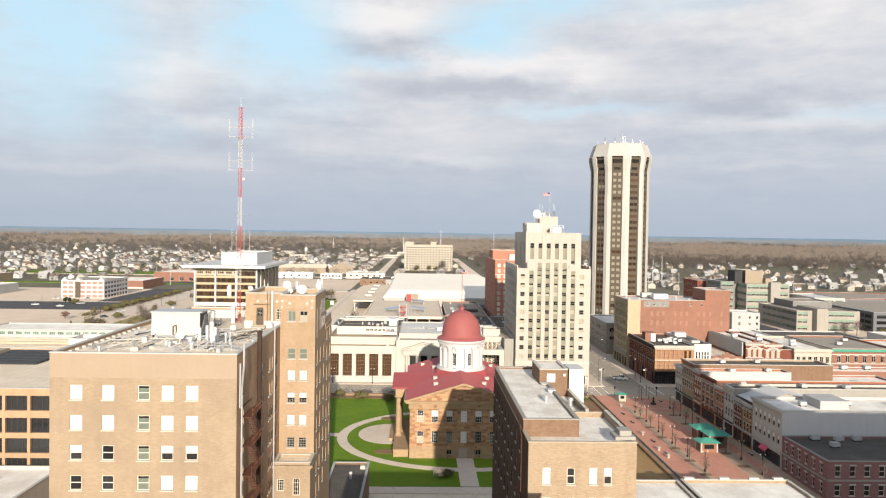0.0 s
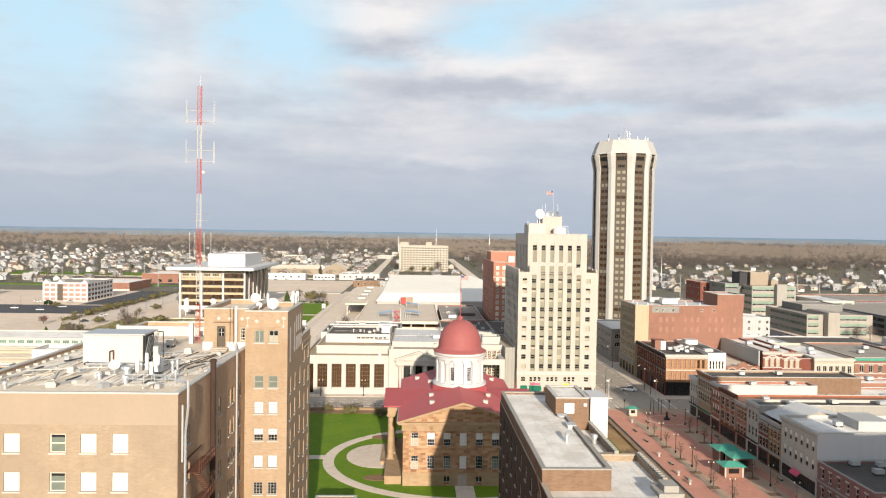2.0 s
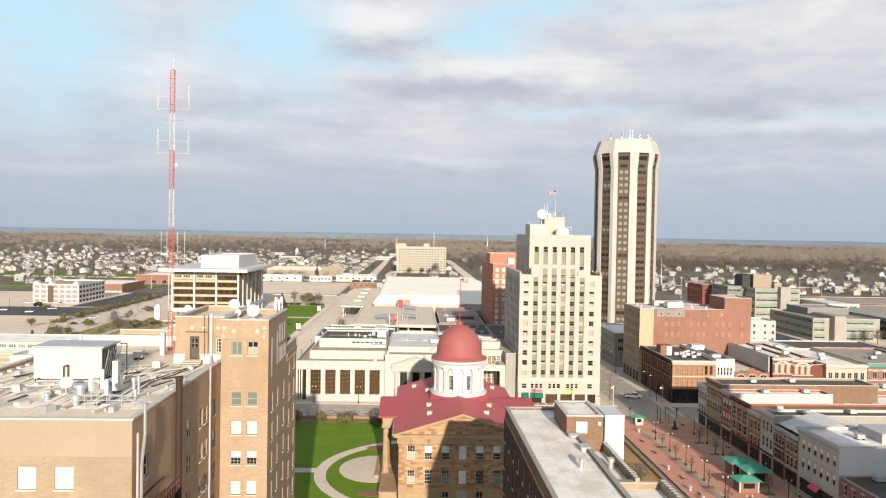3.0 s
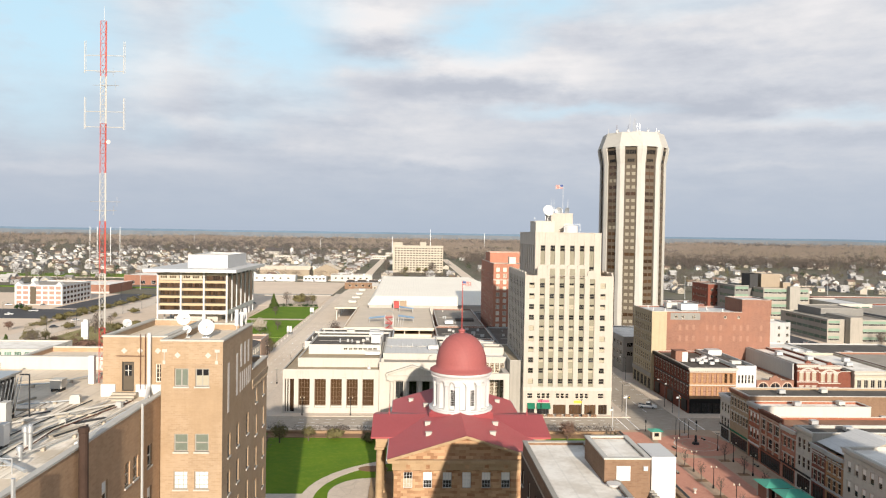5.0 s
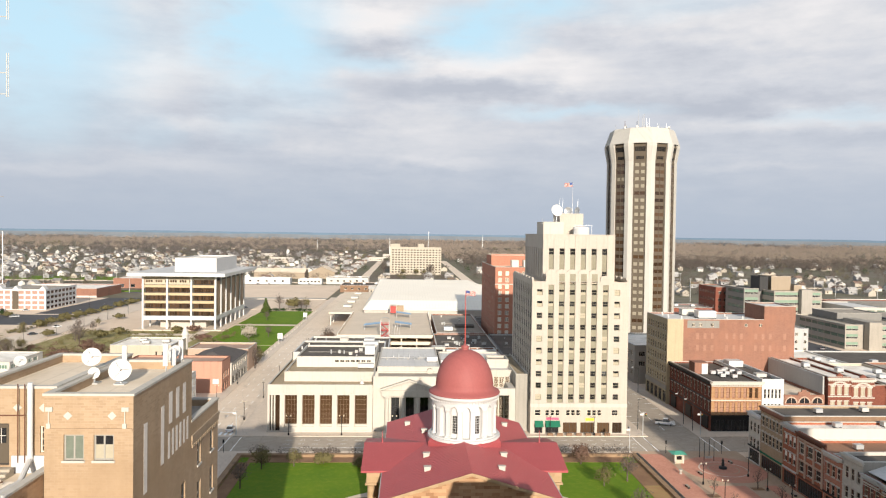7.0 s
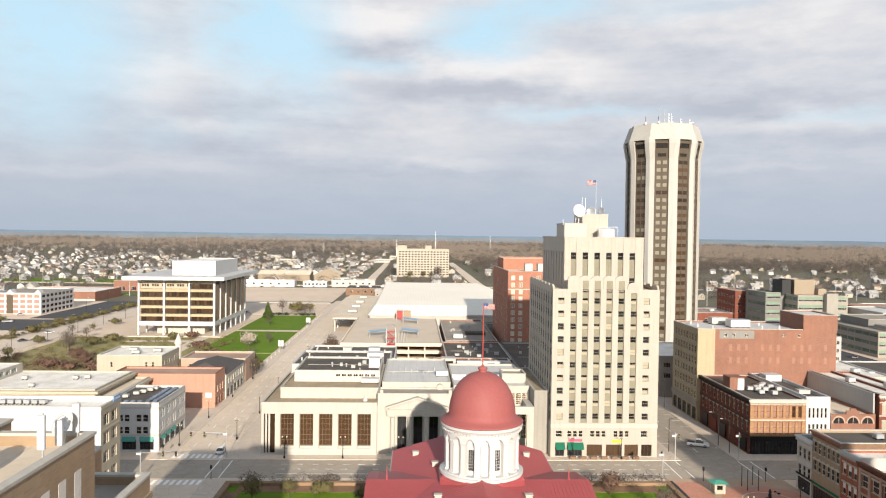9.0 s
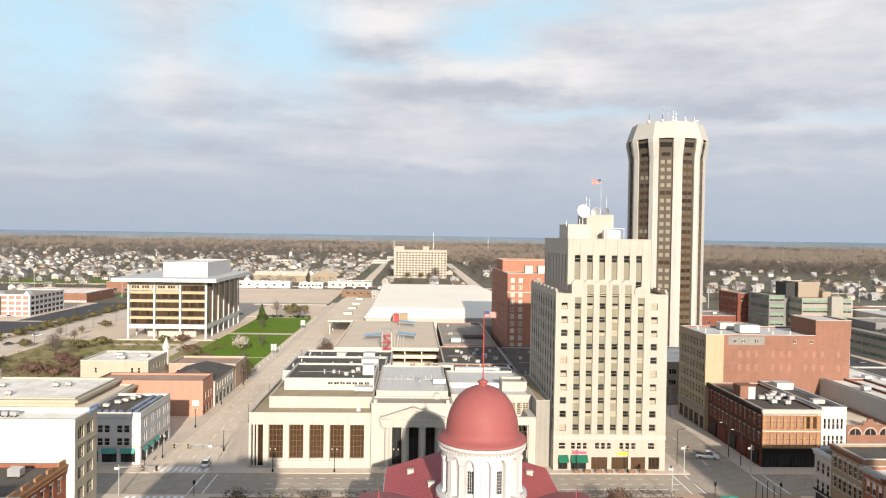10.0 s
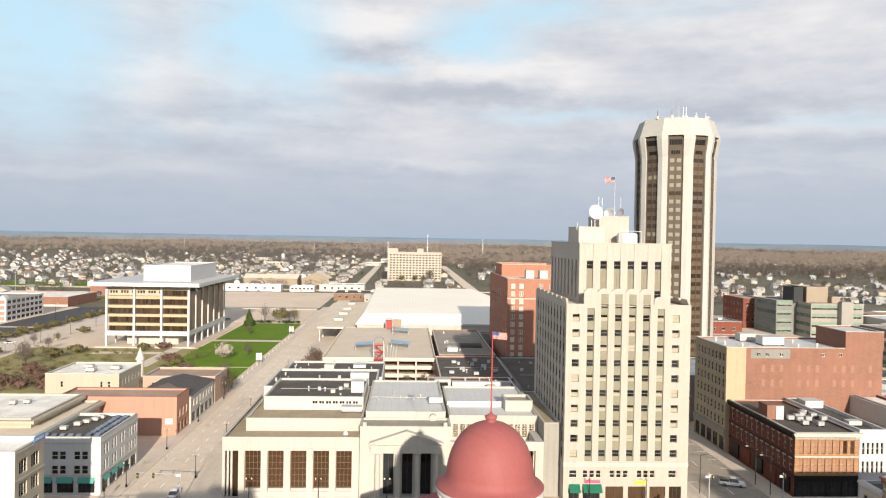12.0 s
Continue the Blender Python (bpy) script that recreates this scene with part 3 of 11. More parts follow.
def solo(name, geo, mat, label, category, group="", kind="", smooth=False):
    ob = new(name, geo.mesh(name, mat, smooth))
    return tagged(ob, label, category, group, kind)


# ---- walls with openings ----
def face_pose(side, x0, x1, y0, y1):
    """Local x runs along the face as seen from outside, y goes inwards, z is world height."""
    if side == 'S':
        return Matrix.Translation((x0, y0, 0)), x1 - x0
    if side == 'E':
        return Matrix.Translation((x1, y0, 0)) @ Matrix.Rotation(math.pi / 2, 4, 'Z'), y1 - y0
    if side == 'N':
        return Matrix.Translation((x1, y1, 0)) @ Matrix.Rotation(math.pi, 4, 'Z'), x1 - x0
    return Matrix.Translation((x0, y1, 0)) @ Matrix.Rotation(-math.pi / 2, 4, 'Z'), y1 - y0


def facade(g, F, W, z0, z1, openings, depth=0.22, back=False):
    """A wall face with reveals round its openings (u, z, w, h); back: the recess is closed by the wall."""
    us = sorted({0.0, W, *[o[0] for o in openings], *[o[0] + o[2] for o in openings]})
    zs = sorted({z0, z1, *[o[1] for o in openings], *[o[1] + o[3] for o in openings]})
    old, g.m = g.m, F
    for a, b in zip(us, us[1:]):
        for c, d in zip(zs, zs[1:]):
            mu, mz = (a + b) / 2, (c + d) / 2
            if b - a < 1e-5 or d - c < 1e-5:
                continue
            if not any(o[0] < mu < o[0] + o[2] and o[1] < mz < o[1] + o[3] for o in openings):
                g.quad((a, 0, c), (b, 0, c), (b, 0, d), (a, 0, d))
    for u, z, w, h in openings:
        e = depth
        g.quad((u, 0, z), (u + w, 0, z), (u + w, e, z), (u, e, z))
        g.quad((u, e, z + h), (u + w, e, z + h), (u + w, 0, z + h), (u, 0, z + h))
        g.quad((u, 0, z), (u, e, z), (u, e, z + h), (u, 0, z + h))
        g.quad((u + w, e, z), (u + w, 0, z), (u + w, 0, z + h), (u + w, e, z + h))
        if back:
            g.quad((u, e, z), (u + w, e, z), (u + w, e, z + h), (u, e, z + h))
    g.m = old


WIN = {}
FAR_SINGLE = [False]  # far windows: frame and pane in one mesh


def welded(me):
    """One connected shell out of faces that meet."""
    bm = bmesh.new()
    bm.from_mesh(me)
    bmesh.ops.remove_doubles(bm, verts=bm.verts, dist=0.0005)
    bm.to_mesh(me)
    bm.free()
    return me


def window_meshes(w, h, style, frame_mat, glass):
    """Shared meshes of one window size: frame with its bars, pane, blind, sill."""
    key = (round(w, 2), round(h, 2), style, frame_mat.name, glass.name)
    if key in WIN:
        return WIN[key]
    t, s = min(0.09, w * 0.1), style.split("+")[0]
    nu, nz, bar = {"sash": (1, 2, 0.09), "grid": (3, 4, 0.045), "two": (2, 1, 0.1), "lattice": (4, 6, 0.06), "bays": (max(2, round(w / 0.9)), 1, 0.08)}.get(s, (1, 1, 0.08))
    us, zs = [t] + [w * k / nu for k in range(1, nu)] + [w - t], [t] + [h * k / nz for k in range(1, nz)] + [h - t]
    holes = []
    for a in range(nu):
        for c in range(nz):
            ua, ub = us[a] + (bar / 2 if a else 0), us[a + 1] - (bar / 2 if a < nu - 1 else 0)
            za, zb = zs[c] + (bar / 2 if c else 0), zs[c + 1] - (bar / 2 if c < nz - 1 else 0)
            holes.append((ua, za, ub - ua, zb - za))
    f = Geo()
    facade(f, I4, w, 0.0, h, holes, 0.1)
    if s == "plank":
        return WIN.setdefault(key, {"frame": welded(f.mesh("door_frame", FRAMED)), "pane": Geo().box(0.02, w - 0.02, 0.18, 0.19, 0.02, h - 0.02).mesh("pane", LOUVRE)})
    p = Geo().box(0.02, w - 0.02, 0.05, 0.06, 0.02, h - 0.02)
    out = {"frame": welded(f.mesh("window", frame_mat)), "pane": p.mesh("pane", glass)}
    if "+full" in style:
        out["blind"] = Geo().box(t, w - t, 0.022, 0.03, t, h - t).mesh("blind", BLINDW)
    elif "+half" in style:
        out["blind"] = Geo().box(t, w - t, 0.022, 0.03, h * 0.48, h - t).mesh("blind", BLINDW)
    elif "+tanlow" in style:
        out["blind"] = Geo().box(t, w - t, 0.022, 0.03, t, h * 0.6).mesh("blind", BLINDT)
    elif "+tan" in style:
        out["blind"] = Geo().box(t, w - t, 0.022, 0.03, t, h - t).mesh("blind", BLINDT)
    elif "+grey" in style:
        out["blind"] = Geo().box(t, w - t, 0.022, 0.03, t, h - t).mesh("blind", BLINDG)
    elif "+curtain" in style:
        out["blind"] = Geo().box(t, w - t, 0.022, 0.03, t, h * 0.8).mesh("curtain", BLINDG)
    if "+sill" in style:
        out["sill"] = Geo().box(-0.08, w + 0.08, -0.22, 0.0, -0.13, 0.0).mesh("sill", LIMESTONE)
    if "+lintel" in style:
        out["lintel"] = Geo().box(-0.12, w + 0.12, -0.28, 0.0, h, h + 0.28).mesh("lintel", LIME2)
    WIN[key] = out
    return out


def put_window(parent, F, u, z, w, h, style="sash", frame_mat=None, glass=None, depth=0.22, simple=False):
    ms = window_meshes(w, h, style, frame_mat or FRAMEW, glass or GLASS)
    if FAR_SINGLE[0]:
        key = ("one", round(w, 2), round(h, 2), style, (frame_mat or FRAMEW).name, (glass or GLASS).name)
        if key not in WIN:
            f, p = ms["frame"], ms["pane"]
            me = bpy.data.meshes.new("window")
            fv, pv = [v.co[:] for v in f.vertices], [v.co[:] for v in p.vertices]
            me.from_pydata(fv + pv, [], [tuple(q.vertices) for q in f.polygons] + [tuple(len(fv) + i for i in q.vertices) for q in p.polygons])
            me.materials.append(f.materials[0])
            me.materials.append(p.materials[0])
            me.polygons.foreach_set("material_index", [0] * len(f.polygons) + [1] * len(p.polygons))
            me.update()
            WIN[key] = me
        return part("window", WIN[key], None, parent, at=F @ Matrix.Translation((u, depth - 0.1 if depth > 0.15 else 0.0, z)))
    m = F @ Matrix.Translation((u, depth - 0.1 if depth > 0.15 else 0.0, z))
    win = part("window", ms["frame"], None, parent, at=m)
    child("pane", ms["pane"], win)
    for k in ("blind", "sill", "lintel"):
        if k in ms:
            child(ms[k].name.split(".")[0], ms[k], win)
    return win


def block(parent, x0, x1, y0, y1, z0, z1, wall, roof=None, wins=None, par=0.7, cope=None, thick=0.35, depth=0.22,
          frame_mat=None, glass=None, sides="SEWN", wall_label="", extra=None):
    """A storeyed block: walls with real openings, a roof behind a parapet, a coping. wins: per side (a, z, w, h, style), a in world
    x for S and N and in world y for E and W."""
    wins, g = wins or {}, Geo()
    for s in sides:
        F, W = face_pose(s, x0, x1, y0, y1)
        local = []
        for a, z, w, h, *rest in wins.get(s, ()):
            u = {'S': a - x0, 'E': a - y0, 'N': x1 - a - w, 'W': y1 - a - w}[s]
            if u < 0.05 or u + w > W - 0.05:
                continue
            local.append((u, z, w, h))
            put_window(parent, F, u, z, w, h, rest[0] if rest else "sash", rest[1] if len(rest) > 1 else frame_mat,
                       rest[2] if len(rest) > 2 else glass, depth)
        facade(g, F, W, z0, z1, local + [o[:4] for o in (extra or {}).get(s, ())], depth)
    if par:
        t = thick
        zr = z1 - par
        g.quad((x0 + t, y0 + t, zr), (x0 + t, y0 + t, z1), (x1 - t, y0 + t, z1), (x1 - t, y0 + t, zr))
        g.quad((x1 - t, y0 + t, zr), (x1 - t, y0 + t, z1), (x1 - t, y1 - t, z1), (x1 - t, y1 - t, zr))
        g.quad((x1 - t, y1 - t, zr), (x1 - t, y1 - t, z1), (x0 + t, y1 - t, z1), (x0 + t, y1 - t, zr))
        g.quad((x0 + t, y1 - t, zr), (x0 + t, y1 - t, z1), (x0 + t, y0 + t, z1), (x0 + t, y0 + t, zr))
    part("wall", g, wall, parent, wall_label)
    t = thick if par else 0.0
    part("roof", Geo().box(x0 + t, x1 - t, y0 + t, y1 - t, z1 - par - 0.25, z1 - par), roof or GREYROOF, parent)
    if par:
        c, o, e = Geo(), 0.07, thick + 0.05
        c.box(x0 - o, x1 + o, y0 - o, y0 + e, z1, z1 + 0.14).box(x0 - o, x1 + o, y1 - e, y1 + o, z1, z1 + 0.14)
        c.box(x0 - o, x0 + e, y0 + e, y1 - e, z1, z1 + 0.14).box(x1 - e, x1 + o, y0 + e, y1 - e, z1, z1 + 0.14)
        part("coping", c, cope or LIME2, parent)
    return parent


def rows(a, zs, w, h, style="sash", *more):
    return [(x, z, w, h, style, *more) for x in a for z in zs]


def spread(a, b, n, w):
    """Left edges of n openings of width w, evenly between a and b."""
    gap = (b - a - n * w) / (n + 1)
    return [a + gap + k * (w + gap) for k in range(n)]


def cornice(parent, side, x0, x1, y0, y1, z, out=0.35, high=0.5, mat=None, dentil=0.0, label=""):
    F, W = face_pose(side, x0, x1, y0, y1)
    g = Geo()
    g.m = F
    g.box(-out, W + out, -out, -0.004, z + high * 0.5, z + high).box(-out * 0.5, W + out * 0.5, -out * 0.6, -0.004, z, z + high * 0.5)
    if dentil:
        for k in range(int(W / dentil)):
            g.box(k * dentil, k * dentil + dentil * 0.45, -out * 0.9, -0.004, z - 0.25, z)
    return part("cornice", g, mat or LIME2, parent, label)


def band(parent, side, x0, x1, y0, y1, z, high, out, mat, name="band"):
    F, W = face_pose(side, x0, x1, y0, y1)
    g = Geo()
    g.m = F
    g.box(-out, W + out, -out, -0.004, z, z + high)
    return part(name, g, mat, parent)
# ---- ground, streets ----
# far land is lifted so the horizon fits the camera's view
def land_height(d):
    return 0.0 if d < 1500 else (d - 1500) * 0.0038


g = Geo()
n, rings = 64, [0, 400, 900, 1500, 2200, 3000, 3800, 4880]
for r in rings:
    for k in range(n):
        a = 2 * math.pi * k / n
        g.v.append((r * math.cos(a), 60 + r * math.sin(a), -0.35 + land_height(r)))
for j in range(len(rings) - 1):
    for k in range(n):
        a, b = j * n + k, j * n + (k + 1) % n
        g.f.append((a, a + n, b + n, b))
solo("ground", g, LAND, "brown and green prairie land, lifted far off to meet the horizon", "ground", kind="structure")
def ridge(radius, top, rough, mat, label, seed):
    """A backdrop strip all round with an uneven crest; distance haze is in its colour."""
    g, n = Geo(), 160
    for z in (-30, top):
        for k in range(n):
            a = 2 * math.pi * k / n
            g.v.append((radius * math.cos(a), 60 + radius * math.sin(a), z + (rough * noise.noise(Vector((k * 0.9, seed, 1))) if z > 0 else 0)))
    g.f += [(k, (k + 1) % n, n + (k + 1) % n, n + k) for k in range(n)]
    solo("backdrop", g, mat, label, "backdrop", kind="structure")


# haze of the far land painted into the strips' blue and grey
ridge(4860, 49.0, 4, plain("far_blue_woods", (0.115, 0.17, 0.235), 1.0, 0.15, 0.004, 0.02, 0), "backdrop strip, blue-grey with painted haze, along the horizon", 3)
ridge(4350, 38.5, 5, plain("far_grey_woods_ridge", (0.15, 0.168, 0.19), 1.0, 0.2, 0.004, 0.02, 0), "backdrop strip, grey with painted haze, before the horizon", 8)
# the town's paved ground
solo("town_ground", Geo().box(-420, 420, -60, 640, -0.9, -0.12), LOTS, "pale dusty paved town ground between the buildings", "ground", kind="structure")


def road(name, x0, x1, y0, y1, mat=ASPHALT, z=-0.03, label="worn grey asphalt city street"):
    solo(name, Geo().box(x0, x1, y0, y1, z - 0.3, z), mat, label, "road", kind="structure")


def pave(name, x0, x1, y0, y1, mat=PAVE, z=0.10, label="pale concrete pavement with a raised kerb", kerb=True):
    ob = solo(name, Geo().box(x0, x1, y0, y1, z - 0.4, z), mat, label, "pavement", kind="structure")
    return ob


# cross street beyond the capitol, avenue to the left, street to the right, street before the lawn
# cross street: greyer asphalt, with some of its shade put into the colour
road("road", -130, 240, 231.5, 245.0, MIDASPH)
road("road", -57.5, -44.5, 245.0, 700.0, label="worn grey asphalt avenue running away")
road("road", -57.5, -44.5, 60.0, 231.5, label="worn grey asphalt avenue beside the lawn")
road("road", 66.5, 80.5, 245.0, 560.0, MIDASPH, label="worn grey asphalt street running away")
road("road", -130, 240, 120.0, 137.0, label="shaded asphalt street before the lawn")
pave("pavement", -44.5, 33.0, 245.0, 249.6)
pave("pavement", 33.0, 66.5, 245.0, 248.0)
pave("pavement", 80.5, 240, 245.0, 250.2)
pave("pavement", -44.5, -36.4, 249.6, 360.0)
pave("pavement", -44.5, -33.0, 360.0, 660.0)
pave("pavement", -62.0, -57.5, 245.0, 660.0)
pave("pavement", -66.0, -57.5, 137.0, 231.5)
pave("pavement", 61.0, 66.5, 248.0, 460.0)
pave("pavement", 80.5, 85.6, 250.2, 460.0)
pave("pavement", -44.5, 58.0, 227.5, 231.5)
pave("pavement", -44.5, 58.0, 137.0, 141.0)
pave("pavement", -44.5, -38.0, 141.0, 227.5)
# capitol grounds
lawn = pave("lawn", -38.0, 56.5, 141.0, 226.3, LAWN, 0.16, "bright green mown spring lawn round the capitol")
tagged(lawn, category="lawn")
g = Geo()
for x0, x1, y0, y1 in ((-38.0, 56.5, 226.3, 227.5), (56.5, 57.6, 141.0, 227.5), (-39.2, -38.0, 141.0, 227.5)):
    g.box(x0, x1, y0, y1, -0.2, 0.85)
solo("low_wall", g, WALLSTONE, "low brown stone retaining wall round the lawn", "wall", kind="structure")
pave("flower_bed", -36.0, 54.0, 222.4, 226.2, MULCH, 0.22, "bare brown mulch bed along the lawn wall")
pave("flower_bed", 52.5, 56.4, 150.0, 222.0, MULCH, 0.22, "bare brown mulch bed along the plaza wall")
pave("flower_bed", -37.9, -35.0, 150.0, 222.3, MULCH, 0.22, "bare brown mulch bed along the avenue wall")


def ribbon(name, pts, width, mat, z, label, category="path"):
    """A path of even width along a line of plan points."""
    g = Geo()
    pts = [Vector((x, y, 0)) for x, y in pts]
    edge = []
    for i, p in enumerate(pts):
        d = (pts[min(i + 1, len(pts) - 1)] - pts[max(i - 1, 0)]).normalized()
        s = Vector((-d.y, d.x, 0)) * width / 2
        edge.append((p + s, p - s))
    for (a, b), (c, d) in zip(edge, edge[1:]):
        g.quad((b.x, b.y, z), (d.x, d.y, z), (c.x, c.y, z), (a.x, a.y, z))
        g.quad((a.x, a.y, z), (c.x, c.y, z), (c.x, c.y, z - 0.2), (a.x, a.y, z - 0.2))
        g.quad((d.x, d.y, z), (b.x, b.y, z), (b.x, b.y, z - 0.2), (d.x, d.y, z - 0.2))
    return solo(name, g, mat, label, category, kind="structure")


# ---- old domed capitol ----
def flag(parent, x, y, z, w, h, way):
    """A waving striped flag: red cloth with white stripes and a blue corner."""
    red, white, blue = Geo(), Geo(), Geo()
    for i in range(10):
        (xa, ya, za), (xb, yb, zb) = [(x + way * w * k / 10, y + 0.09 * w * math.sin(k * 0.95), z - 0.1 * w * (k / 10) ** 1.6) for k in (i, i + 1)]
        for j in range(13):
            g = blue if i < 4 and j < 7 else white if j % 2 else red
            g.quad((xa, ya, za - h * (j + 1) / 13), (xb, yb, zb - h * (j + 1) / 13), (xb, yb, zb - h * j / 13), (xa, ya, za - h * j / 13))
    ob = part("flag", red, FLAGRED, parent, "faded red and white striped flag")
    child("flag_stripes", white.mesh("flag_stripes", WHITE2), ob, "white stripes")
    child("flag_corner", blue.mesh("flag_corner", FLAGBLUE), ob, "blue corner field")


def fluted_column(h, r, mat_mesh="column"):
    g = Geo()
    g.box(-r * 1.35, r * 1.35, -r * 1.35, r * 1.35, 0, r * 0.5)
    g.lathe([(r * 1.2, r * 0.5), (r * 1.2, r * 0.8), (r, r * 1.0), (r * 0.98, h * 0.3), (r * 0.84, h - r * 0.9), (r * 1.15, h - r * 0.5)], 16)
    g.box(-r * 1.3, r * 1.3, -r * 1.3, r * 1.3, h - r * 0.5, h)
    return g


CX, CYC = 11.1, 182.0
cap = thing("domed_capitol", CX, CYC, 0, "brown sandstone capitol with red metal roofs and a red dome", "building")
wx0, wx1, wy0, wy1 = CX - 12.7, CX + 12.7, 160.5, 203.5
cw = []
for k in range(7):
    x = wx0 + 1.75 + k * 3.46
    for z, hh in ((8.7, 2.85), (3.75, 2.85)):
        cw.append((x - 0.02, z, 1.55, hh, "grid+sill" + ("+full" if k == 3 else "+half" if z > 5 and k else ("+tanlow", "", "+curtain")[k % 3])))
    if k in (2, 4):
        cw.append((x + 0.1, 0.9, 1.35, 1.3, "two"))
side = [(y, z, 1.5, 2.85, "grid+sill") for y in (163.0, 166.6, 192.6, 196.2, 199.5) for z in (8.7, 3.75)]
block(cap, wx0, wx1, wy0, wy1, -0.3, 13.3, SANDSTONE, REDROOF, {'S': cw, 'W': side}, par=0, depth=0.35, frame_mat=WHITE)
for s in "SEWN":
    if s != 'S':
        band(cap, s, wx0, wx1, wy0, wy1, -0.2, 3.0, 0.12, SANDPALE, "plinth")
g = Geo()
pl = wx0 - 0.12
for a, b in ((wx0 - 0.12, wx0 + 8.9), (wx0 + 10.1, wx0 + 15.5), (wx0 + 16.9, wx1 + 0.12)):
    g.box(a, b, wy0 - 0.12, wy0 - 0.004, -0.2, 3.0)
part("plinth", g, SANDPALE, cap, "pale sandstone basement course")
part("door", Geo().box(CX - 1.0, CX + 1.0, wy0 - 0.16, wy0 - 0.125, 0.0, 2.6).box(CX - 0.04, CX + 0.04, wy0 - 0.2, wy0 - 0.16, 0, 2.6), WOODPALE, cap, "pale wooden basement door")
# pilasters, entablature, pediment
for k in range(8):
    x = wx0 + 0.25 + k * 3.46
    part("pilaster", Geo().box(x - 0.25, x + 1.05, wy0 - 0.16, wy0 - 0.004, 3.0, 11.9).box(x - 0.35, x + 1.15, wy0 - 0.24, wy0 - 0.16, 11.4, 11.9), SANDSTONE, cap)
g = Geo().box(wx0 - 0.3, wx1 + 0.3, wy0 - 0.35, wy0 - 0.004, 12.0, 13.3)
part("frieze", g, SANDPALE, cap)
for k in range(7):
    x = wx0 + 1.75 + 0.77 + k * 3.46
    part("wreath", Geo().box(x - 0.35, x + 0.35, wy0 - 0.42, wy0 - 0.36, 12.3, 13.0), SANDSTONE, cap)
part("cornice", Geo().box(wx0 - 1.0, wx1 + 1.0, wy0 - 1.0, wy0 - 0.004, 13.4, 13.95), SANDPALE, cap, "projecting sandstone cornice")
ex0, ex1, ey0, ey1, ez, rz = wx0 - 1.2, wx1 + 1.2, wy0 - 1.3, wy1 + 1.3, 14.2, 18.4
g = Geo()
g.quad((wx0 - 0.4, wy0 - 0.3, 13.95), (wx1 + 0.4, wy0 - 0.3, 13.95), (CX, wy0 - 0.3, rz - 0.65))
part("tympanum", g, SANDSTONE, cap, "plain sandstone pediment wall")
g = Geo()
for s in (-1, 1):
    e = CX + s * (ex1 - CX)
    g.quad((e, ey0, ez - 0.55), (CX, ey0, rz - 0.55), (CX, ey0, rz - 0.03), (e, ey0, ez - 0.03)) if s < 0 else \
        g.quad((CX, ey0, rz - 0.55), (e, ey0, ez - 0.55), (e, ey0, ez - 0.03), (CX, ey0, rz - 0.03))
    g.quad((e, ey0, ez - 0.55), (e, wy0 - 0.3, ez - 0.55), (CX, wy0 - 0.3, rz - 0.55), (CX, ey0, rz - 0.55))
part("raking_cornice", g, SANDPALE, cap, "pale raking cornice of the pediment")
# roofs: main gable, then lower cross gable over the porches
g = Geo()
g.quad((ex0, ey0, ez), (CX, ey0, rz), (CX, ey1, rz), (ex0, ey1, ez))
g.quad((CX, ey0, rz), (ex1, ey0, ez), (ex1, ey1, ez), (CX, ey1, rz))
g.quad((ex0, ey0, ez - 0.02), (ex0, ey1, ez - 0.02), (ex0, ey1, ez - 0.3), (ex0, ey0, ez - 0.3))
g.quad((ex1, ey1, ez - 0.02), (ex1, ey0, ez - 0.02), (ex1, ey0, ez - 0.3), (ex1, ey1, ez - 0.3))
g.quad((ex0, ey1, ez), (CX, ey1, rz), (ex1, ey1, ez))
part("main_roof", g, REDROOF, cap, "red standing-seam metal roof")
g = Geo()
for k in range(1, 60):
    y = ey0 + k * (ey1 - ey0) / 60
    for s in (-1, 1):
        e = CX + s * (ex1 - CX)
        g.quad((e, y - 0.03, ez + 0.03), (e, y + 0.03, ez + 0.03), (CX, y + 0.03, rz + 0.03), (CX, y - 0.03, rz + 0.03))
        for q in (-0.03, 0.03):
            g.quad((e, y + q, ez), (CX, y + q, rz), (CX, y + q, rz + 0.03), (e, y + q, ez + 0.03))
part("roof_seams", g, REDROOF, cap, kind="stuff")
px0, px1, py0, py1, pez, prz = CX - 17.4, CX + 17.4, 172.2, 191.8, 14.5, 16.5
g = Geo()
g.quad((px0, py0, pez), (px1, py0, pez), (px1, CYC, prz), (px0, CYC, prz))
g.quad((px0, CYC, prz), (px1, CYC, prz), (px1, py1, pez), (px0, py1, pez))
for x in (px0, px1):
    g.quad((x, py0, pez), (x, CYC, prz), (x, py1, pez))
g.quad((px0, py0, pez), (px0, py0, pez - 0.35), (px1, py0, pez - 0.35), (px1, py0, pez))
part("porch_roof", g, REDROOF, cap, "red metal roof over the two porches")
g = Geo()
for k in range(1, 58):
    x = px0 + k * 0.6
    for ya, za, yb, zb in ((py0, pez, CYC, prz), (CYC, prz, py1, pez)):
        g.quad((x - 0.03, ya, za + 0.03), (x + 0.03, ya, za + 0.03), (x + 0.03, yb, zb + 0.03), (x - 0.03, yb, zb + 0.03))
        for q in (-0.03, 0.03):
            g.quad((x + q, ya, za), (x + q, yb, zb), (x + q, yb, zb + 0.03), (x + q, ya, za + 0.03))
part("roof_seams", g, REDROOF, cap, kind="stuff")
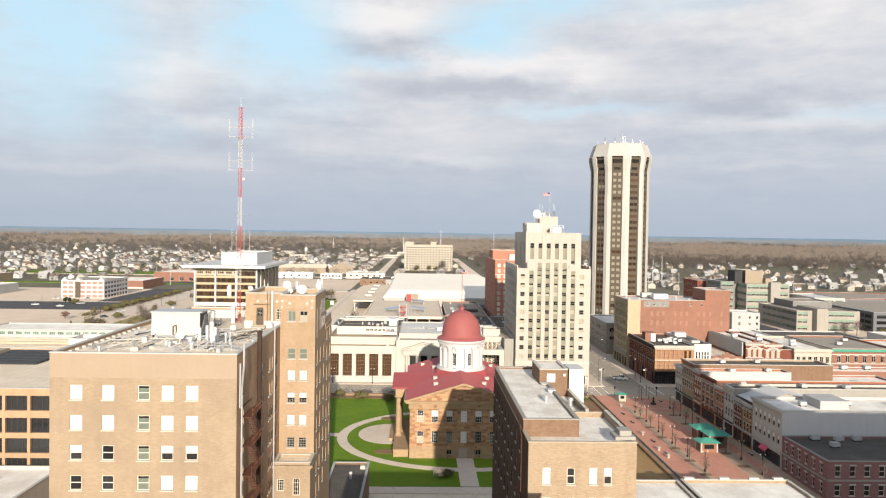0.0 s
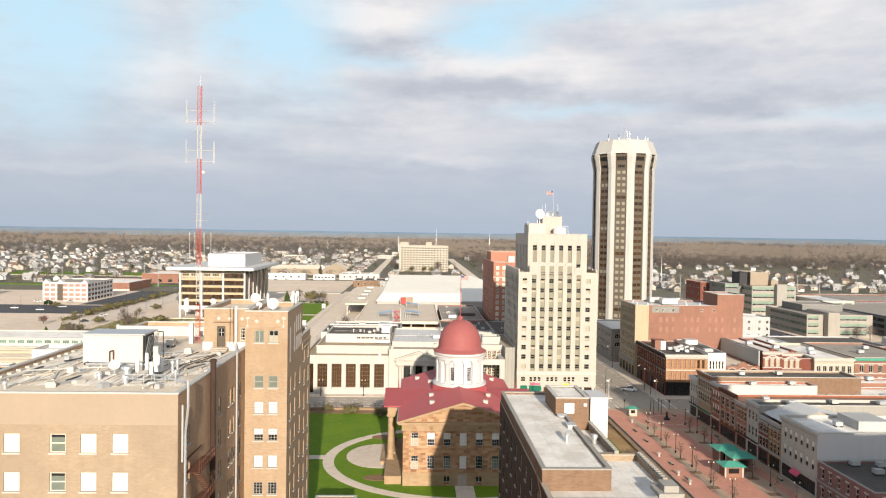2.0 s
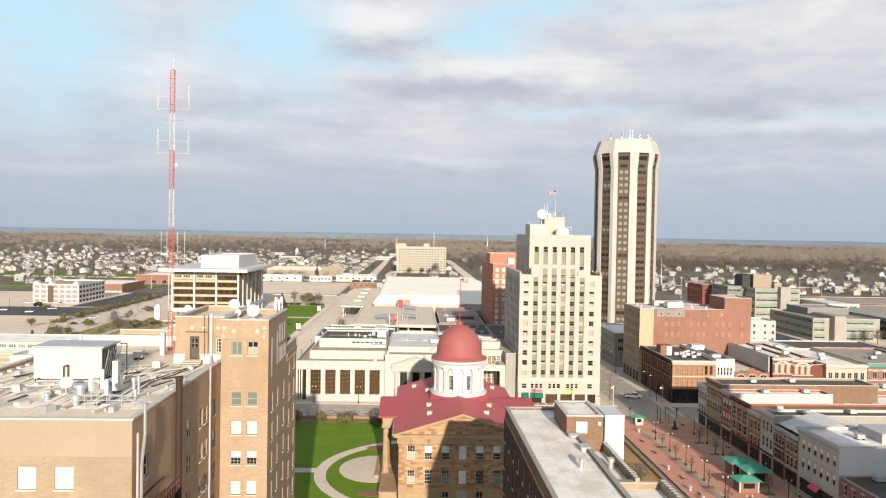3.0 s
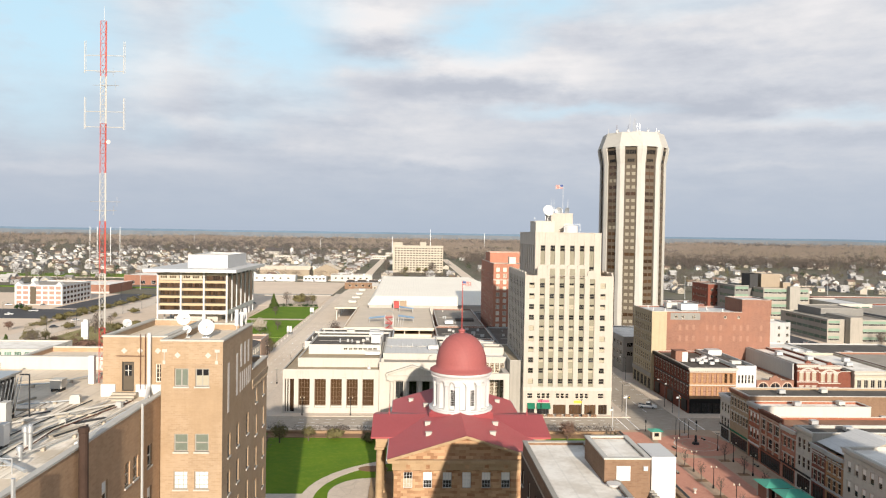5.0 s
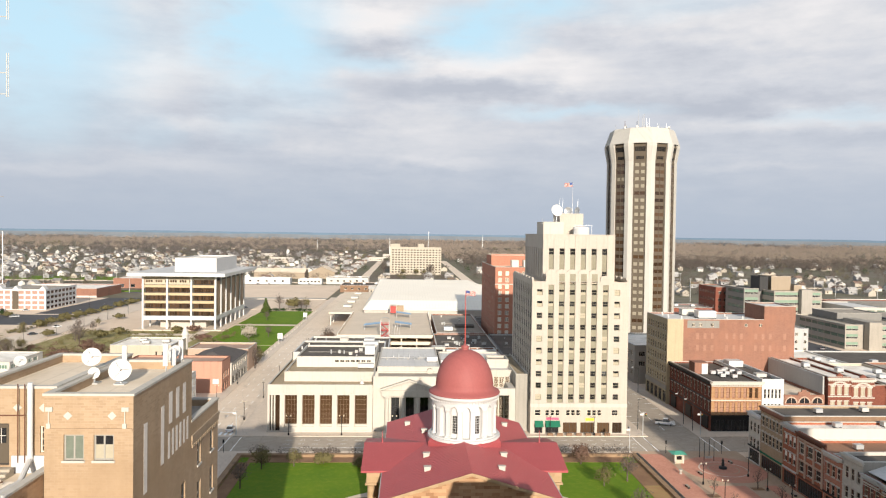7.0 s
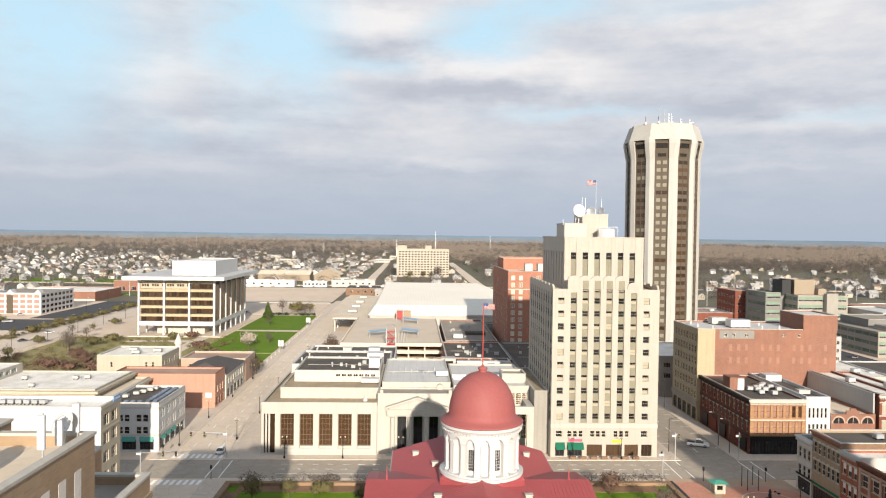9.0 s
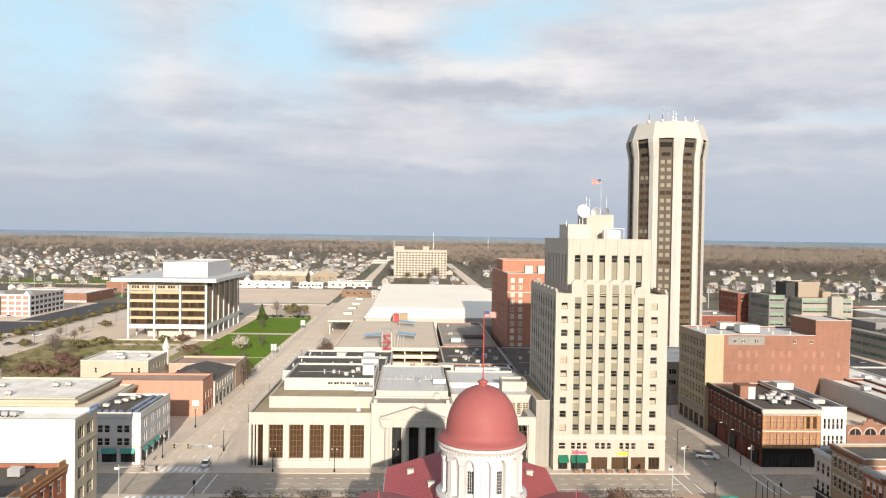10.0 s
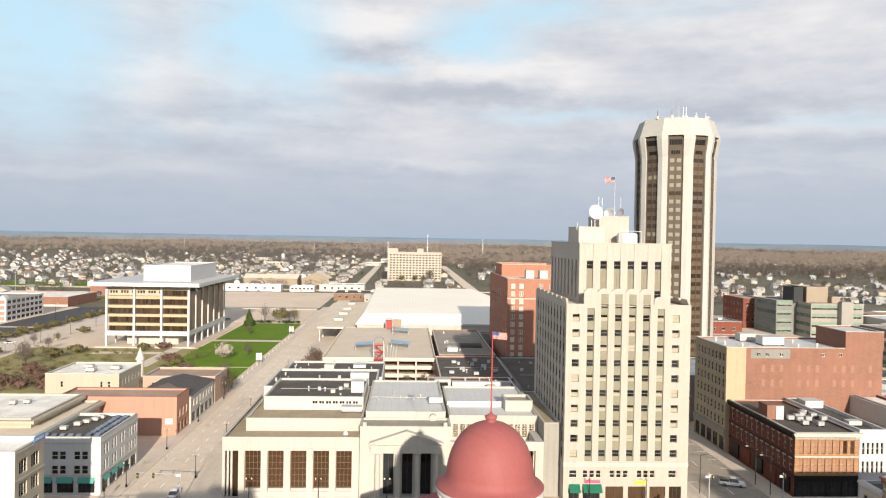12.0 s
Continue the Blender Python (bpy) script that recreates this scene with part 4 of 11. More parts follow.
for s, xa, xb in (("west", px0 + 0.9, wx0), ("east", wx1, px1 - 0.9)):
    part("entablature", Geo().box(xa, xb, py0 + 0.9, py0 + 2.0, 12.2, 14.1).box(xa, xb, py1 - 2.0, py1 - 0.9, 12.2, 14.1)
         .box(xa if s == "west" else xb - 1.1, xa + 1.1 if s == "west" else xb, py0 + 2.0, py1 - 2.0, 12.2, 14.1), SANDPALE, cap)
    part("porch_floor", Geo().box(xa - 0.4 if s == "west" else xa, xb if s == "west" else xb + 0.4, py0 + 0.5, py1 - 0.5, -0.2, 1.6), SANDPALE, cap)
    part("porch_step", Geo().box(*((xa - 1.6, xa - 0.4) if s == "west" else (xb + 0.4, xb + 1.6)), py0 + 2.5, py1 - 2.5, -0.2, 0.9), SANDPALE, cap)
    part("porch_ceiling", Geo().box(xa, xb, py0 + 2.0, py1 - 2.0, 13.9, 14.1), WHITE2, cap)
    x = xa + 0.75 if s == "west" else xb - 0.75
    me = fluted_column(10.6, 0.72).mesh("column", SANDPALE, False)
    for k in range(4):
        part("column", me, None, cap, at=Matrix.Translation((x, py0 + 1.6 + k * (py1 - py0 - 3.2) / 3, 1.6)))
for sx in (-1, 1):
    a, b = sorted((CX + sx * 13.0, CX + sx * 16.6))
    part("stair_cheek", Geo().box(a, b, 161.4, 172.6, -0.2, 1.7).box(a - 0.12, b + 0.12, 161.28, 172.65, 1.7, 1.95), SANDPALE, cap, "pale stone cheek wall beside the porch")
# small roof boxes
for x, y in ((4.6, 166.5), (4.6, 173.8), (4.6, 189.0), (0.5, 181.2), (16.4, 165.6), (17.8, 174.0), (17.8, 189.0), (22.4, 181.2), (1.4, 198.0), (21.0, 197.5)):
    z = rz - abs(x - CX) / (ex1 - CX) * (rz - ez)
    part("roof_vent", Geo().box(x - 0.5, x + 0.5, y - 0.35, y + 0.35, z - 0.4, z + 0.55).box(x - 0.6, x + 0.6, y - 0.45, y + 0.45, z + 0.55, z + 0.68), LIMESTONE, cap, "small stone roof vent box")
for x in (px0 + 3.2, px1 - 3.2):
    part("finial", Geo().lathe([(0.22, prz - 0.1), (0.12, prz + 0.3), (0.03, prz + 2.2)], 8, x, CYC), REDROOF, cap)
g = Geo().box(ex0 - 0.14, ex0 - 0.004, ey0, ey1, ez - 0.2, ez + 0.02).box(ex1 + 0.004, ex1 + 0.14, ey0, ey1, ez - 0.2, ez + 0.02)
part("gutter", g, GREYPAINT, cap, "pale metal eaves gutter")
# drum and dome
part("drum_base", Geo().lathe([(7.0, 15.0), (7.0, 17.4), (6.6, 17.8), (6.6, 18.0)], 8, CX + 0.4, CYC, turn=math.pi / 8), REDROOF, cap, "red octagonal base under the drum")
DX = CX + 0.45
part("drum_plinth", Geo().lathe([(6.5, 17.9), (6.5, 18.3), (6.1, 18.4), (6.1, 18.6)], 48, DX, CYC), WHITE, cap, smooth=False)
g = Geo()
for k in range(16):
    a0 = 2 * math.pi * (k - 0.5) / 16 + math.pi / 16
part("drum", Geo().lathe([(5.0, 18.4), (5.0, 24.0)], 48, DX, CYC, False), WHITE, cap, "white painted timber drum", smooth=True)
for k in range(16):
    a = 2 * math.pi * k / 16 + math.pi / 16
    m = Matrix.Translation((DX, CYC, 0)) @ Matrix.Rotation(a, 4, 'Z')
    if k == 0:
        pier, outline = Geo(), [(0.5, 5.9, 18.5), (0.5, 5.9, 18.9), (0.42, 5.75, 18.95), (0.42, 5.75, 23.15), (0.5, 5.88, 23.25), (0.5, 5.88, 23.5), (0.53, 5.75, 23.6), (0.66, 5.75, 23.85), (0.86, 5.75, 24.05), (1.05, 5.75, 24.2)]
        for (ha, ra, za), (hb, rb_, zb) in zip(outline, outline[1:]):
            pier.quad((ra, -ha, za), (ra, ha, za), (rb_, hb, zb), (rb_, -hb, zb))
            pier.quad((4.95, -ha, za), (ra, -ha, za), (rb_, -hb, zb), (4.95, -hb, zb))
            pier.quad((ra, ha, za), (4.95, ha, za), (4.95, hb, zb), (rb_, hb, zb))
        pier = pier.mesh("pier", WHITE)
        lens = Geo()
        lens.box(5.0, 5.1, -0.55, 0.55, 19.2, 22.6)
        frame_me = lens.mesh("window", WHITE)
        pane_me = Geo().box(5.101, 5.12, -0.42, 0.42, 19.35, 22.45).mesh("pane", GLASS)
        bars = Geo()
        for j in (-1, 1):
            bars.box(5.122, 5.14, j * 0.15 - 0.02, j * 0.15 + 0.02, 19.35, 22.45)
        for j in range(1, 7):
            bars.box(5.122, 5.138, -0.42, 0.42, 19.35 + j * 0.44, 19.39 + j * 0.44)
        bars_me = bars.mesh("glazing_bars", WHITE)
    part("pier", pier, None, cap, at=m)
    if k % 2 == 0:
        w = part("window", frame_me, None, cap, at=m @ Matrix.Rotation(math.pi / 16, 4, 'Z'))
        child("pane", pane_me, w)
        child("glazing_bars", bars_me, w)
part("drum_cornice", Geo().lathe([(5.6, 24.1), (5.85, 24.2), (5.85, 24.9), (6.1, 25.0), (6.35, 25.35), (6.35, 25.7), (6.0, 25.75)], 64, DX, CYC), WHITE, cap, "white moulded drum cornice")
me = Geo().box(6.0, 6.22, -0.1, 0.1, 24.7, 24.98).mesh("dentil", WHITE)
for k in range(72):
    part("dentil", me, None, cap, at=Matrix.Translation((DX, CYC, 0)) @ Matrix.Rotation(2 * math.pi * k / 72, 4, 'Z'))
prof = [(6.35, 25.72), (6.42, 25.85), (6.25, 26.05), (5.6, 26.35), (5.2, 26.75)]
for k in range(1, 15):
    a = k / 14 * math.pi / 2
    prof.append((max(0.6, 5.2 * math.cos(a) ** 0.92), 26.75 + 6.6 * math.sin(a)))
prof += [(0.6, 33.6), (0.75, 33.75), (0.75, 33.95), (0.35, 34.1), (0.12, 34.4)]
part("dome", Geo().lathe(prof, 64, DX, CYC), DOMERED, cap, "faded red painted metal dome", smooth=True)
part("flagpole", Geo().lathe([(0.09, 34.2), (0.08, 40), (0.05, 44.0)], 8, DX, CYC), MASTRED, cap, "slim red flagpole")
flag(cap, DX + 0.05, CYC, 43.95, 1.7, 0.85, 1)

# ---- tall cream office tower with setbacks ----
ib = thing("office_tower", 48, 266, 0, "cream terracotta setback office tower with dark window strips", "building")
ix0, ix1, iy0, iy1, iz = 34.8, 61.3, 247.5, 284.0, 41.6
cols = [36.1, 39.2, 42.1, 45.05, 48.05, 51.05, 54.15, 57.35]
FL = [39.4 - 3.17 * k - 1.9 for k in range(10)]
opens, F, W = [], *face_pose('S', ix0, ix1, iy0, iy1)
gs = Geo()
for i, c in enumerate(cols):
    u = c - ix0
    if i in (0, 7):
        for k, z in enumerate(FL):
            opens.append((u, z + 0.4, 1.55, 1.55))
            put_window(ib, F, u, z + 0.4, 1.55, 1.55, "sash+sill" + ("+tanlow", "", "+tan", "+tanlow", "")[(k * 3 + i) % 5], SPANDREL, GLASS, 0.4)
    else:
        opens.append((u, 8.6, 1.55, iz - 8.6 - (0.0 if 1 < i < 6 else 0.9)))
        for k, z in enumerate(FL):
            put_window(ib, F, u + 0.02, z + 0.45, 1.51, 1.45, "sash" + ("+tanlow", "", "+tanlow", "", "+tan", "+tanlow")[(k * 7 + i * 3 + k * i) % 6], SPANDREL, GLASS, 0.45)
            zz = z + 1.9
            part("spandrel", Geo().box(c + 0.02, c + 1.53, iy0 + 0.3, iy0 + 0.42, zz + 0.004, min(zz + 1.71, iz - 0.05)), SPANDREL, ib)
        part("spandrel", Geo().box(c + 0.02, c + 1.53, iy0 + 0.3, iy0 + 0.42, 8.62, FL[-1] + 0.44), SPANDREL, ib)
for a, w in ((36.0, 1.7), (38.9, 1.1), (40.3, 1.1), (41.7, 1.1), (44.6, 1.1), (46.0, 1.1), (47.4, 1.1), (50.4, 1.1), (51.8, 1.1), (53.2, 1.1), (57.2, 1.7)):
    opens.append((a - ix0, 5.0, w, 1.6))
    put_window(ib, F, a - ix0, 5.0, w, 1.6, "sash", FRAMEW, GLASS, 0.3)
for a, w in ((36.0, 2.2), (39.0, 3.6), (43.8, 3.8), (48.6, 3.8), (53.2, 3.4), (57.4, 2.6)):
    opens.append((a - ix0, 0.3, w, 2.9))
    put_window(ib, F, a - ix0, 0.3, w, 2.9, "bays", FRAMED, GLASSB if a > 43 else GLASS, 0.45)
facade(gs, F, W, -0.3, iz, opens, 0.45)
for s in "WEN":
    F2, W2 = face_pose(s, ix0, ix1, iy0, iy1)
    op = []
    n = 10
    for k in range(n):
        u = 1.2 + k * (W2 - 2.4) / n + 0.9 * (W2 - 2.4) / n / 2
        if s == 'N' and k > 6:
            continue
        op.append((u, 8.6, 1.5, iz - 9.6))
        if s != 'W':
            continue
        FAR_SINGLE[0] = True
        for j, z in enumerate(FL):
            put_window(ib, F2, u + 0.02, z, 1.46, 1.9, "sash" + ("", "+tanlow")[(j + k) % 2], FRAMED, GLASS, 0.2)
            M = F2 @ Matrix.Translation((u + 0.02, 0.08, z + 1.904))
            part("spandrel", Geo().box(0, 1.46, 0, 0.12, 0, 1.2).mesh("spandrel", SPANDREL), None, ib, at=M)
    FAR_SINGLE[0] = False
    facade(gs, F2, W2, -0.3, iz, op, 0.2 if s == 'W' else 0.45, back=(s != 'W'))
part("wall", gs, CREAMTERRA, ib)
part("roof", Geo().box(ix0 + 0.3, ix1 - 0.3, iy0 + 0.3, iy1 - 0.3, iz - 0.8, iz - 0.4), TANROOF, ib)
# scalloped parapet over the middle bays
for i, c in enumerate([39.2, 42.1, 45.05, 48.05, 51.05, 54.15]):
    g = Geo()
    lo, top = c - 0.75, iz + (3.4 if i < 5 else 1.8)
    g.box(lo, lo + 2.95, iy0, iy0 + 0.5, iz, top - 0.9)
    for k in range(6):
        a, b = math.pi * k / 6, math.pi * (k + 1) / 6
        xa, xb = lo + 1.475 - 1.475 * math.cos(a), lo + 1.475 - 1.475 * math.cos(b)
        g.quad((xa, iy0, top - 0.9), (xb, iy0, top - 0.9), (xb, iy0, top - 0.9 + 0.8 * math.sin(b)), (xa, iy0, top - 0.9 + 0.8 * math.sin(a)))
        g.quad((xa, iy0, top - 0.9 + 0.8 * math.sin(a)), (xb, iy0, top - 0.9 + 0.8 * math.sin(b)), (xb, iy0 + 0.5, top - 0.9 + 0.8 * math.sin(b)), (xa, iy0 + 0.5, top - 0.9 + 0.8 * math.sin(a)))
        g.quad((xb, iy0 + 0.5, top - 0.9), (xa, iy0 + 0.5, top - 0.9), (xa, iy0 + 0.5, top - 0.9 + 0.8 * math.sin(a)), (xb, iy0 + 0.5, top - 0.9 + 0.8 * math.sin(b)))
    part("crest", g, CREAMTERRA, ib, "scalloped cream parapet crest")
for i, c in enumerate([42.1, 45.05, 48.05, 51.05]):
    part("crest_panel", Geo().box(c, c + 1.55, iy0 - 0.06, iy0 - 0.004, iz + 0.1, iz + 2.1), SPANDREL, ib)
# side crests
for xa in (ix0, ix1 - 0.45):
    part("side_parapet", Geo().box(xa + 0.02, xa + 0.43, iy0 + 0.5, iy1, iz, iz + 0.55), CREAMTERRA, ib)
for k in range(7):
    y = iy0 + 1 + k * 5
    part("side_crest", Geo().box(ix0, ix0 + 0.5, y, y + 3.6, iz + 0.4, iz + 1.0), CREAMTERRA, ib)
    part("side_crest", Geo().box(ix1 - 0.5, ix1, y, y + 3.6, iz + 0.4, iz + 1.0), CREAMTERRA, ib)
ux0, ux1, uy0, uy1 = 38.55, 58.8, 253.0, 283.8
opn = []
F, W = face_pose('S', ux0, ux1, uy0, uy1)
gu = Geo()
for k in range(6):
    c = 40.2 + 3.0 * k
    opn.append((c - ux0, 42.3, 1.5, 8.2))
    for z in (48.7, 42.4):
        put_window(ib, F, c - ux0 + 0.02, z, 1.46, 1.76, "sash", SPANDREL, GLASS, 0.45)
    part("spandrel", Geo().box(c + 0.02, c + 1.48, uy0 + 0.3, uy0 + 0.42, 44.17, 48.69), SPANDREL, ib)
    part("mullion", Geo().box(c + 0.7, c + 0.8, uy0 + 0.22, uy0 + 0.296, 44.17, 48.69), SPANDREL, ib)
facade(gu, F, W, iz - 0.6, 54.2, opn, 0.45)
for s in "WEN":
    F2, W2 = face_pose(s, ux0, ux1, uy0, uy1)
    op = []
    if s == 'W':
        for k in range(8):
            u = 1.0 + k * 3.75
            op.append((u, 42.3, 1.4, 8.2))
            for z in (48.7, 42.4):
                put_window(ib, F2, u + 0.02, z, 1.36, 1.76, "sash", SPANDREL, GLASS, 0.45)
            part("spandrel", Geo().box(0, 1.36, 0, 0.12, 44.17, 48.69).mesh("spandrel", SPANDREL), None, ib, at=F2 @ Matrix.Translation((u + 0.02, 0.3, 0)))
    facade(gu, F2, W2, iz - 0.6, 54.2, op, 0.45)
part("upper_wall", gu, CREAMTERRA, ib)
part("upper_roof", Geo().box(ux0 + 0.3, ux1 - 0.3, uy0 + 0.3, uy1 - 0.3, 53.2, 53.5), TANROOF, ib)
for k in range(7):
    part("buttress", Geo().box(38.6 + 3.0 * k, 39.6 + 3.0 * k, uy0 - 0.12, uy0 - 0.004, 42.5, 54.15), CREAMTERRA, ib)
part("upper_coping", Geo().box(ux0 - 0.1, ux1 + 0.1, uy0 - 0.1, uy0 + 0.5, 54.2, 54.45).box(ux0 - 0.1, ux0 + 0.5, uy0 + 0.5, uy1, 54.2, 54.45), CREAMTERRA, ib)
block(ib, 39.4, 45.2, 257.5, 268.0, 53.4, 57.8, LIME2, TANROOF, par=0.5, cope=LIME2)
block(ib, 44.6, 51.4, 260.0, 270.0, 53.4, 60.3, CREAMTERRA, TANROOF, par=0.5, cope=LIME2, wins={'W': [(262, 55.5, 1.2, 2, "sash")]})
# lower side wing
block(ib, 31.2, 34.75, 251.0, 283.0, -0.3, 15.6, GREYSTONE, STONEROOF, par=0.5)
# shop awnings and signs
for a, w in ((36.0, 2.3), (38.9, 4.0)):
    g = Geo()
    g.quad((a, iy0 - 1.2, 2.5), (a + w, iy0 - 1.2, 2.5), (a + w, iy0 - 0.02, 3.7), (a, iy0 - 0.02, 3.7))
    g.quad((a, iy0 - 1.2, 2.5), (a, iy0 - 0.02, 3.7), (a, iy0 - 0.02, 2.5))
    g.quad((a + w, iy0 - 1.2, 2.5), (a + w, iy0 - 0.02, 2.5), (a + w, iy0 - 0.02, 3.7))
    g.quad((a, iy0 - 1.2, 2.2), (a + w, iy0 - 1.2, 2.2), (a + w, iy0 - 1.2, 2.5), (a, iy0 - 1.2, 2.5))
    part("awning", g, GREENCLOTH, ib, "dark green cloth shop awning")
part("shop_sign", Geo().box(39.2, 42.6, iy0 - 0.22, iy0 - 0.01, 3.95, 4.55), PINKSIGN, ib, "pink shop sign strip")
part("shop_sign", Geo().box(50.0, 52.4, iy0 - 0.2, iy0 - 0.01, 3.7, 4.4), YELSIGN, ib, "yellow shop sign panel")
part("base_band", Geo().box(ix0 - 0.08, ix1 + 0.08, iy0 - 0.12, iy0 - 0.004, 7.4, 8.3), LIME2, ib)

# ---- ten-sided hotel tower ----
wy = thing("hotel_tower", 107.3, 387.5, 0, "tall ten-sided white concrete hotel tower with flared crown", "building")
WX, WYC, AP, SIDES = 108.8, 387.5, 14.95, 10
HALF = math.pi / SIDES
prof = [(AP, -0.3), (AP, 87.8), (AP + 1.15, 94.4), (AP + 1.15, 95.7), (AP - 1.1, 102.3), (AP - 1.5, 102.8)]
bay_w = 5.7
REC = 0.7  # how far the window bays lie behind the piers
COS = math.cos(HALF)
core = Geo()
for (ra, za), (rb_, zb) in zip([(AP - REC, -0.3), (AP - REC, 87.8), (AP + 1.15 - REC, 94.6), (AP - 1.6, 98)], [(AP - REC, 87.8), (AP + 1.15 - REC, 94.6), (AP - 1.6, 98), (AP - 1.9, 102.3)]):
    for k in range(SIDES):
        a0, a1 = radians(-110) + (2 * k - 1) * HALF, radians(-110) + (2 * k + 1) * HALF
        core.quad(*[(WX + r / COS * math.cos(a), WYC + r / COS * math.sin(a), z) for r, a, z in ((ra, a0, za), (ra, a1, za), (rb_, a1, zb), (rb_, a0, zb))])
part("core", core, LOUVRE, wy, "bronze window bay wall")


def oct_at(k, r, lat, z):
    a = radians(-110) + 2 * k * HALF
    n = Vector((math.cos(a), math.sin(a), 0))
    s = Vector((-n.y, n.x, 0))
    return Vector((WX, WYC, z)) + n * r + s * lat


for k in range(SIDES):
    g = Geo()
    # corner pier between face k and face k + 1
    for (ra, za), (rb, zb) in zip(prof, prof[1:]):
        top = za > 95
        for r0, r1, kk, sgn in ((ra, rb, k, 1), (ra, rb, k + 1, -1)):
            ha, hb = r0 * math.tan(HALF), r1 * math.tan(HALF)
            ia = 0.0 if top else bay_w / 2
            p = [oct_at(kk, r0, sgn * ia, za), oct_at(kk, r0, sgn * ha, za), oct_at(kk, r1, sgn * hb, zb), oct_at(kk, r1, sgn * ia, zb)]
            g.quad(*(p if sgn > 0 else p[::-1]))
            if not top:
                q = [oct_at(kk, r0, sgn * ia, za), oct_at(kk, r1, sgn * ia, zb), oct_at(kk, r1 - 1.3, sgn * ia, zb), oct_at(kk, r0 - 1.3, sgn * ia, za)]
                g.quad(*(q if sgn > 0 else q[::-1]))
    # soffit over the bay
    q = [oct_at(k, AP + 1.15, -bay_w / 2, 95.7), oct_at(k, AP + 1.15, bay_w / 2, 95.7), oct_at(k, AP - 0.9, bay_w / 2, 95.7), oct_at(k, AP - 0.9, -bay_w / 2, 95.7)]
    g.quad(*q)
    part("pier", g, CONCRETE, wy)
part("crown_roof", Geo().lathe([(13.0, 102.2), (13.0, 102.72)], 20, WX, WYC), GREYROOF, wy)
lit = plain("pale_window_curtain", (0.27, 0.24, 0.18), 0.7, 0.3, 0.3, 2, 0)
pairs = {"d": Geo().box(-2.25, 2.25, -0.06, 0.05, 0, 1.5).mesh("window", GLASSB), "l": Geo().box(-0.8, 0.8, -0.06, 0.05, 0, 1.45).mesh("window", lit)}
louv = Geo()
for j in range(6):
    louv.box(-2.3 + j * 0.78, -1.68 + j * 0.78, -0.06, 0.05, 0, 2.0)
louv_me = louv.mesh("louvre", BLACKP)
low = Geo()
for j in range(4):
    low.box(-1.6 + j * 0.84, -0.98 + j * 0.84, -0.06, 0.05, 0, 1.35)
low_me = low.mesh("louvre", BLACKP)
mull = Geo().box(-0.1, 0.1, -0.2, 0.0, 2.0, 87.8).box(-2.7, -2.5, -0.2, 0.0, 2.0, 87.8).box(2.5, 2.7, -0.2, 0.0, 2.0, 87.8).mesh("mullion", LOUVRE)
for k in (-2, -1, 0, 1, 2):
    a = radians(-20) + 2 * k * HALF
    for j in range(27):
        z = 3.0 + 3.17 * j
        bright = k == 0 and (j * 7) % 9 != 1 or k == -1 and j % 7 == 3
        for lat in (-1.25, 1.25) if bright else (0,):
            part("window", pairs["l" if bright else "d"], None, wy, at=Matrix.Translation((*oct_at(k, AP - REC, lat, z)[:2], z)) @ Matrix.Rotation(a, 4, 'Z'))
    part("mullion", mull, None, wy, at=Matrix.Translation((*oct_at(k, AP - REC, 0, 0)[:2], 0)) @ Matrix.Rotation(a, 4, 'Z'))
    for z, me in ((88.6, low_me), (92.1, louv_me)):
        r = AP - REC + (z - 87.8) * 0.169 + 0.03
        part("louvre", me, None, wy, at=Matrix.Translation((*oct_at(k, r, 0, z)[:2], z)) @ Matrix.Rotation(a, 4, 'Z') @ Matrix.Rotation(radians(9.6), 4, 'X'))
# ---- tall tan brick block with a tower and roof plant ----
my = thing("brick_office_block", -30, 95, 0, "tall tan brick office block with painted front and rooftop tower", "building")
fz = [34.85 - 3.36 * k for k in range(6)]
fx = [-38.1, -34.6, -30.7, -28.1, -25.4]
south = []
for i, x in enumerate(fx):
    for k, z in enumerate(fz):
        if i == 2:
            st = "sash+sill+curtain"
        else:
            st = "sash+sill" + {0: "+full", 1: "+full", 2: "+half" if i != 1 else "", 3: ("", "", "", "+full", "+full")[i]}.get(k, ("+half", "+full", "")[(i + k) % 3])
        south.append((x, z, 1.35, 1.65, st))
east = []
for y in (71.2, 82.0, 86.0, 87.6, 90.6):
    for k, z in enumerate(fz):
        east.append((y, z, 1.0, 1.75, "sash+sill" + ("", "+half", "")[(k + int(y)) % 3]))
mx0, mx1, my0, my1, mz = -40.3, -19.8, 68.8, 118.0, 40.0
# painted front, bare brick sides
g = Geo()
F, W = face_pose('S', mx0, mx1, my0, my1)
loc = []
for a, z, w, h, st in south:
    loc.append((a - mx0, z, w, h))
    put_window(my, F, a - mx0, z, w, h, st)
facade(g, F, W, -0.3, 37.3, loc)
part("front_wall", g, TANFRONT, my, "worn cream painted brick front wall")
g = Geo()
facade(g, F, W, 37.3, mz, [])
part("front_band", g, CREAM_PAINT, my, "smooth cream painted band under the parapet")
block(my, mx0, mx1, my0 + 0.02, my1, -0.3, mz, WALLBROWN, TANROOF, {'E': east}, par=0.45, cope=WHITE2, sides="EWN")
twin = [(x, z, 1.15, 1.5, st) for x in (-18.65, -16.95) for z, st in [(40.75, "two+sill+grey" if x < -18 else "two+sill+tanlow"), (35.3, "sash+sill+grey")] + [(32.15 - 3.26 * k, "grid+sill" + ("+full", "+half", "+full", "")[k % 4]) for k in range(6)]]
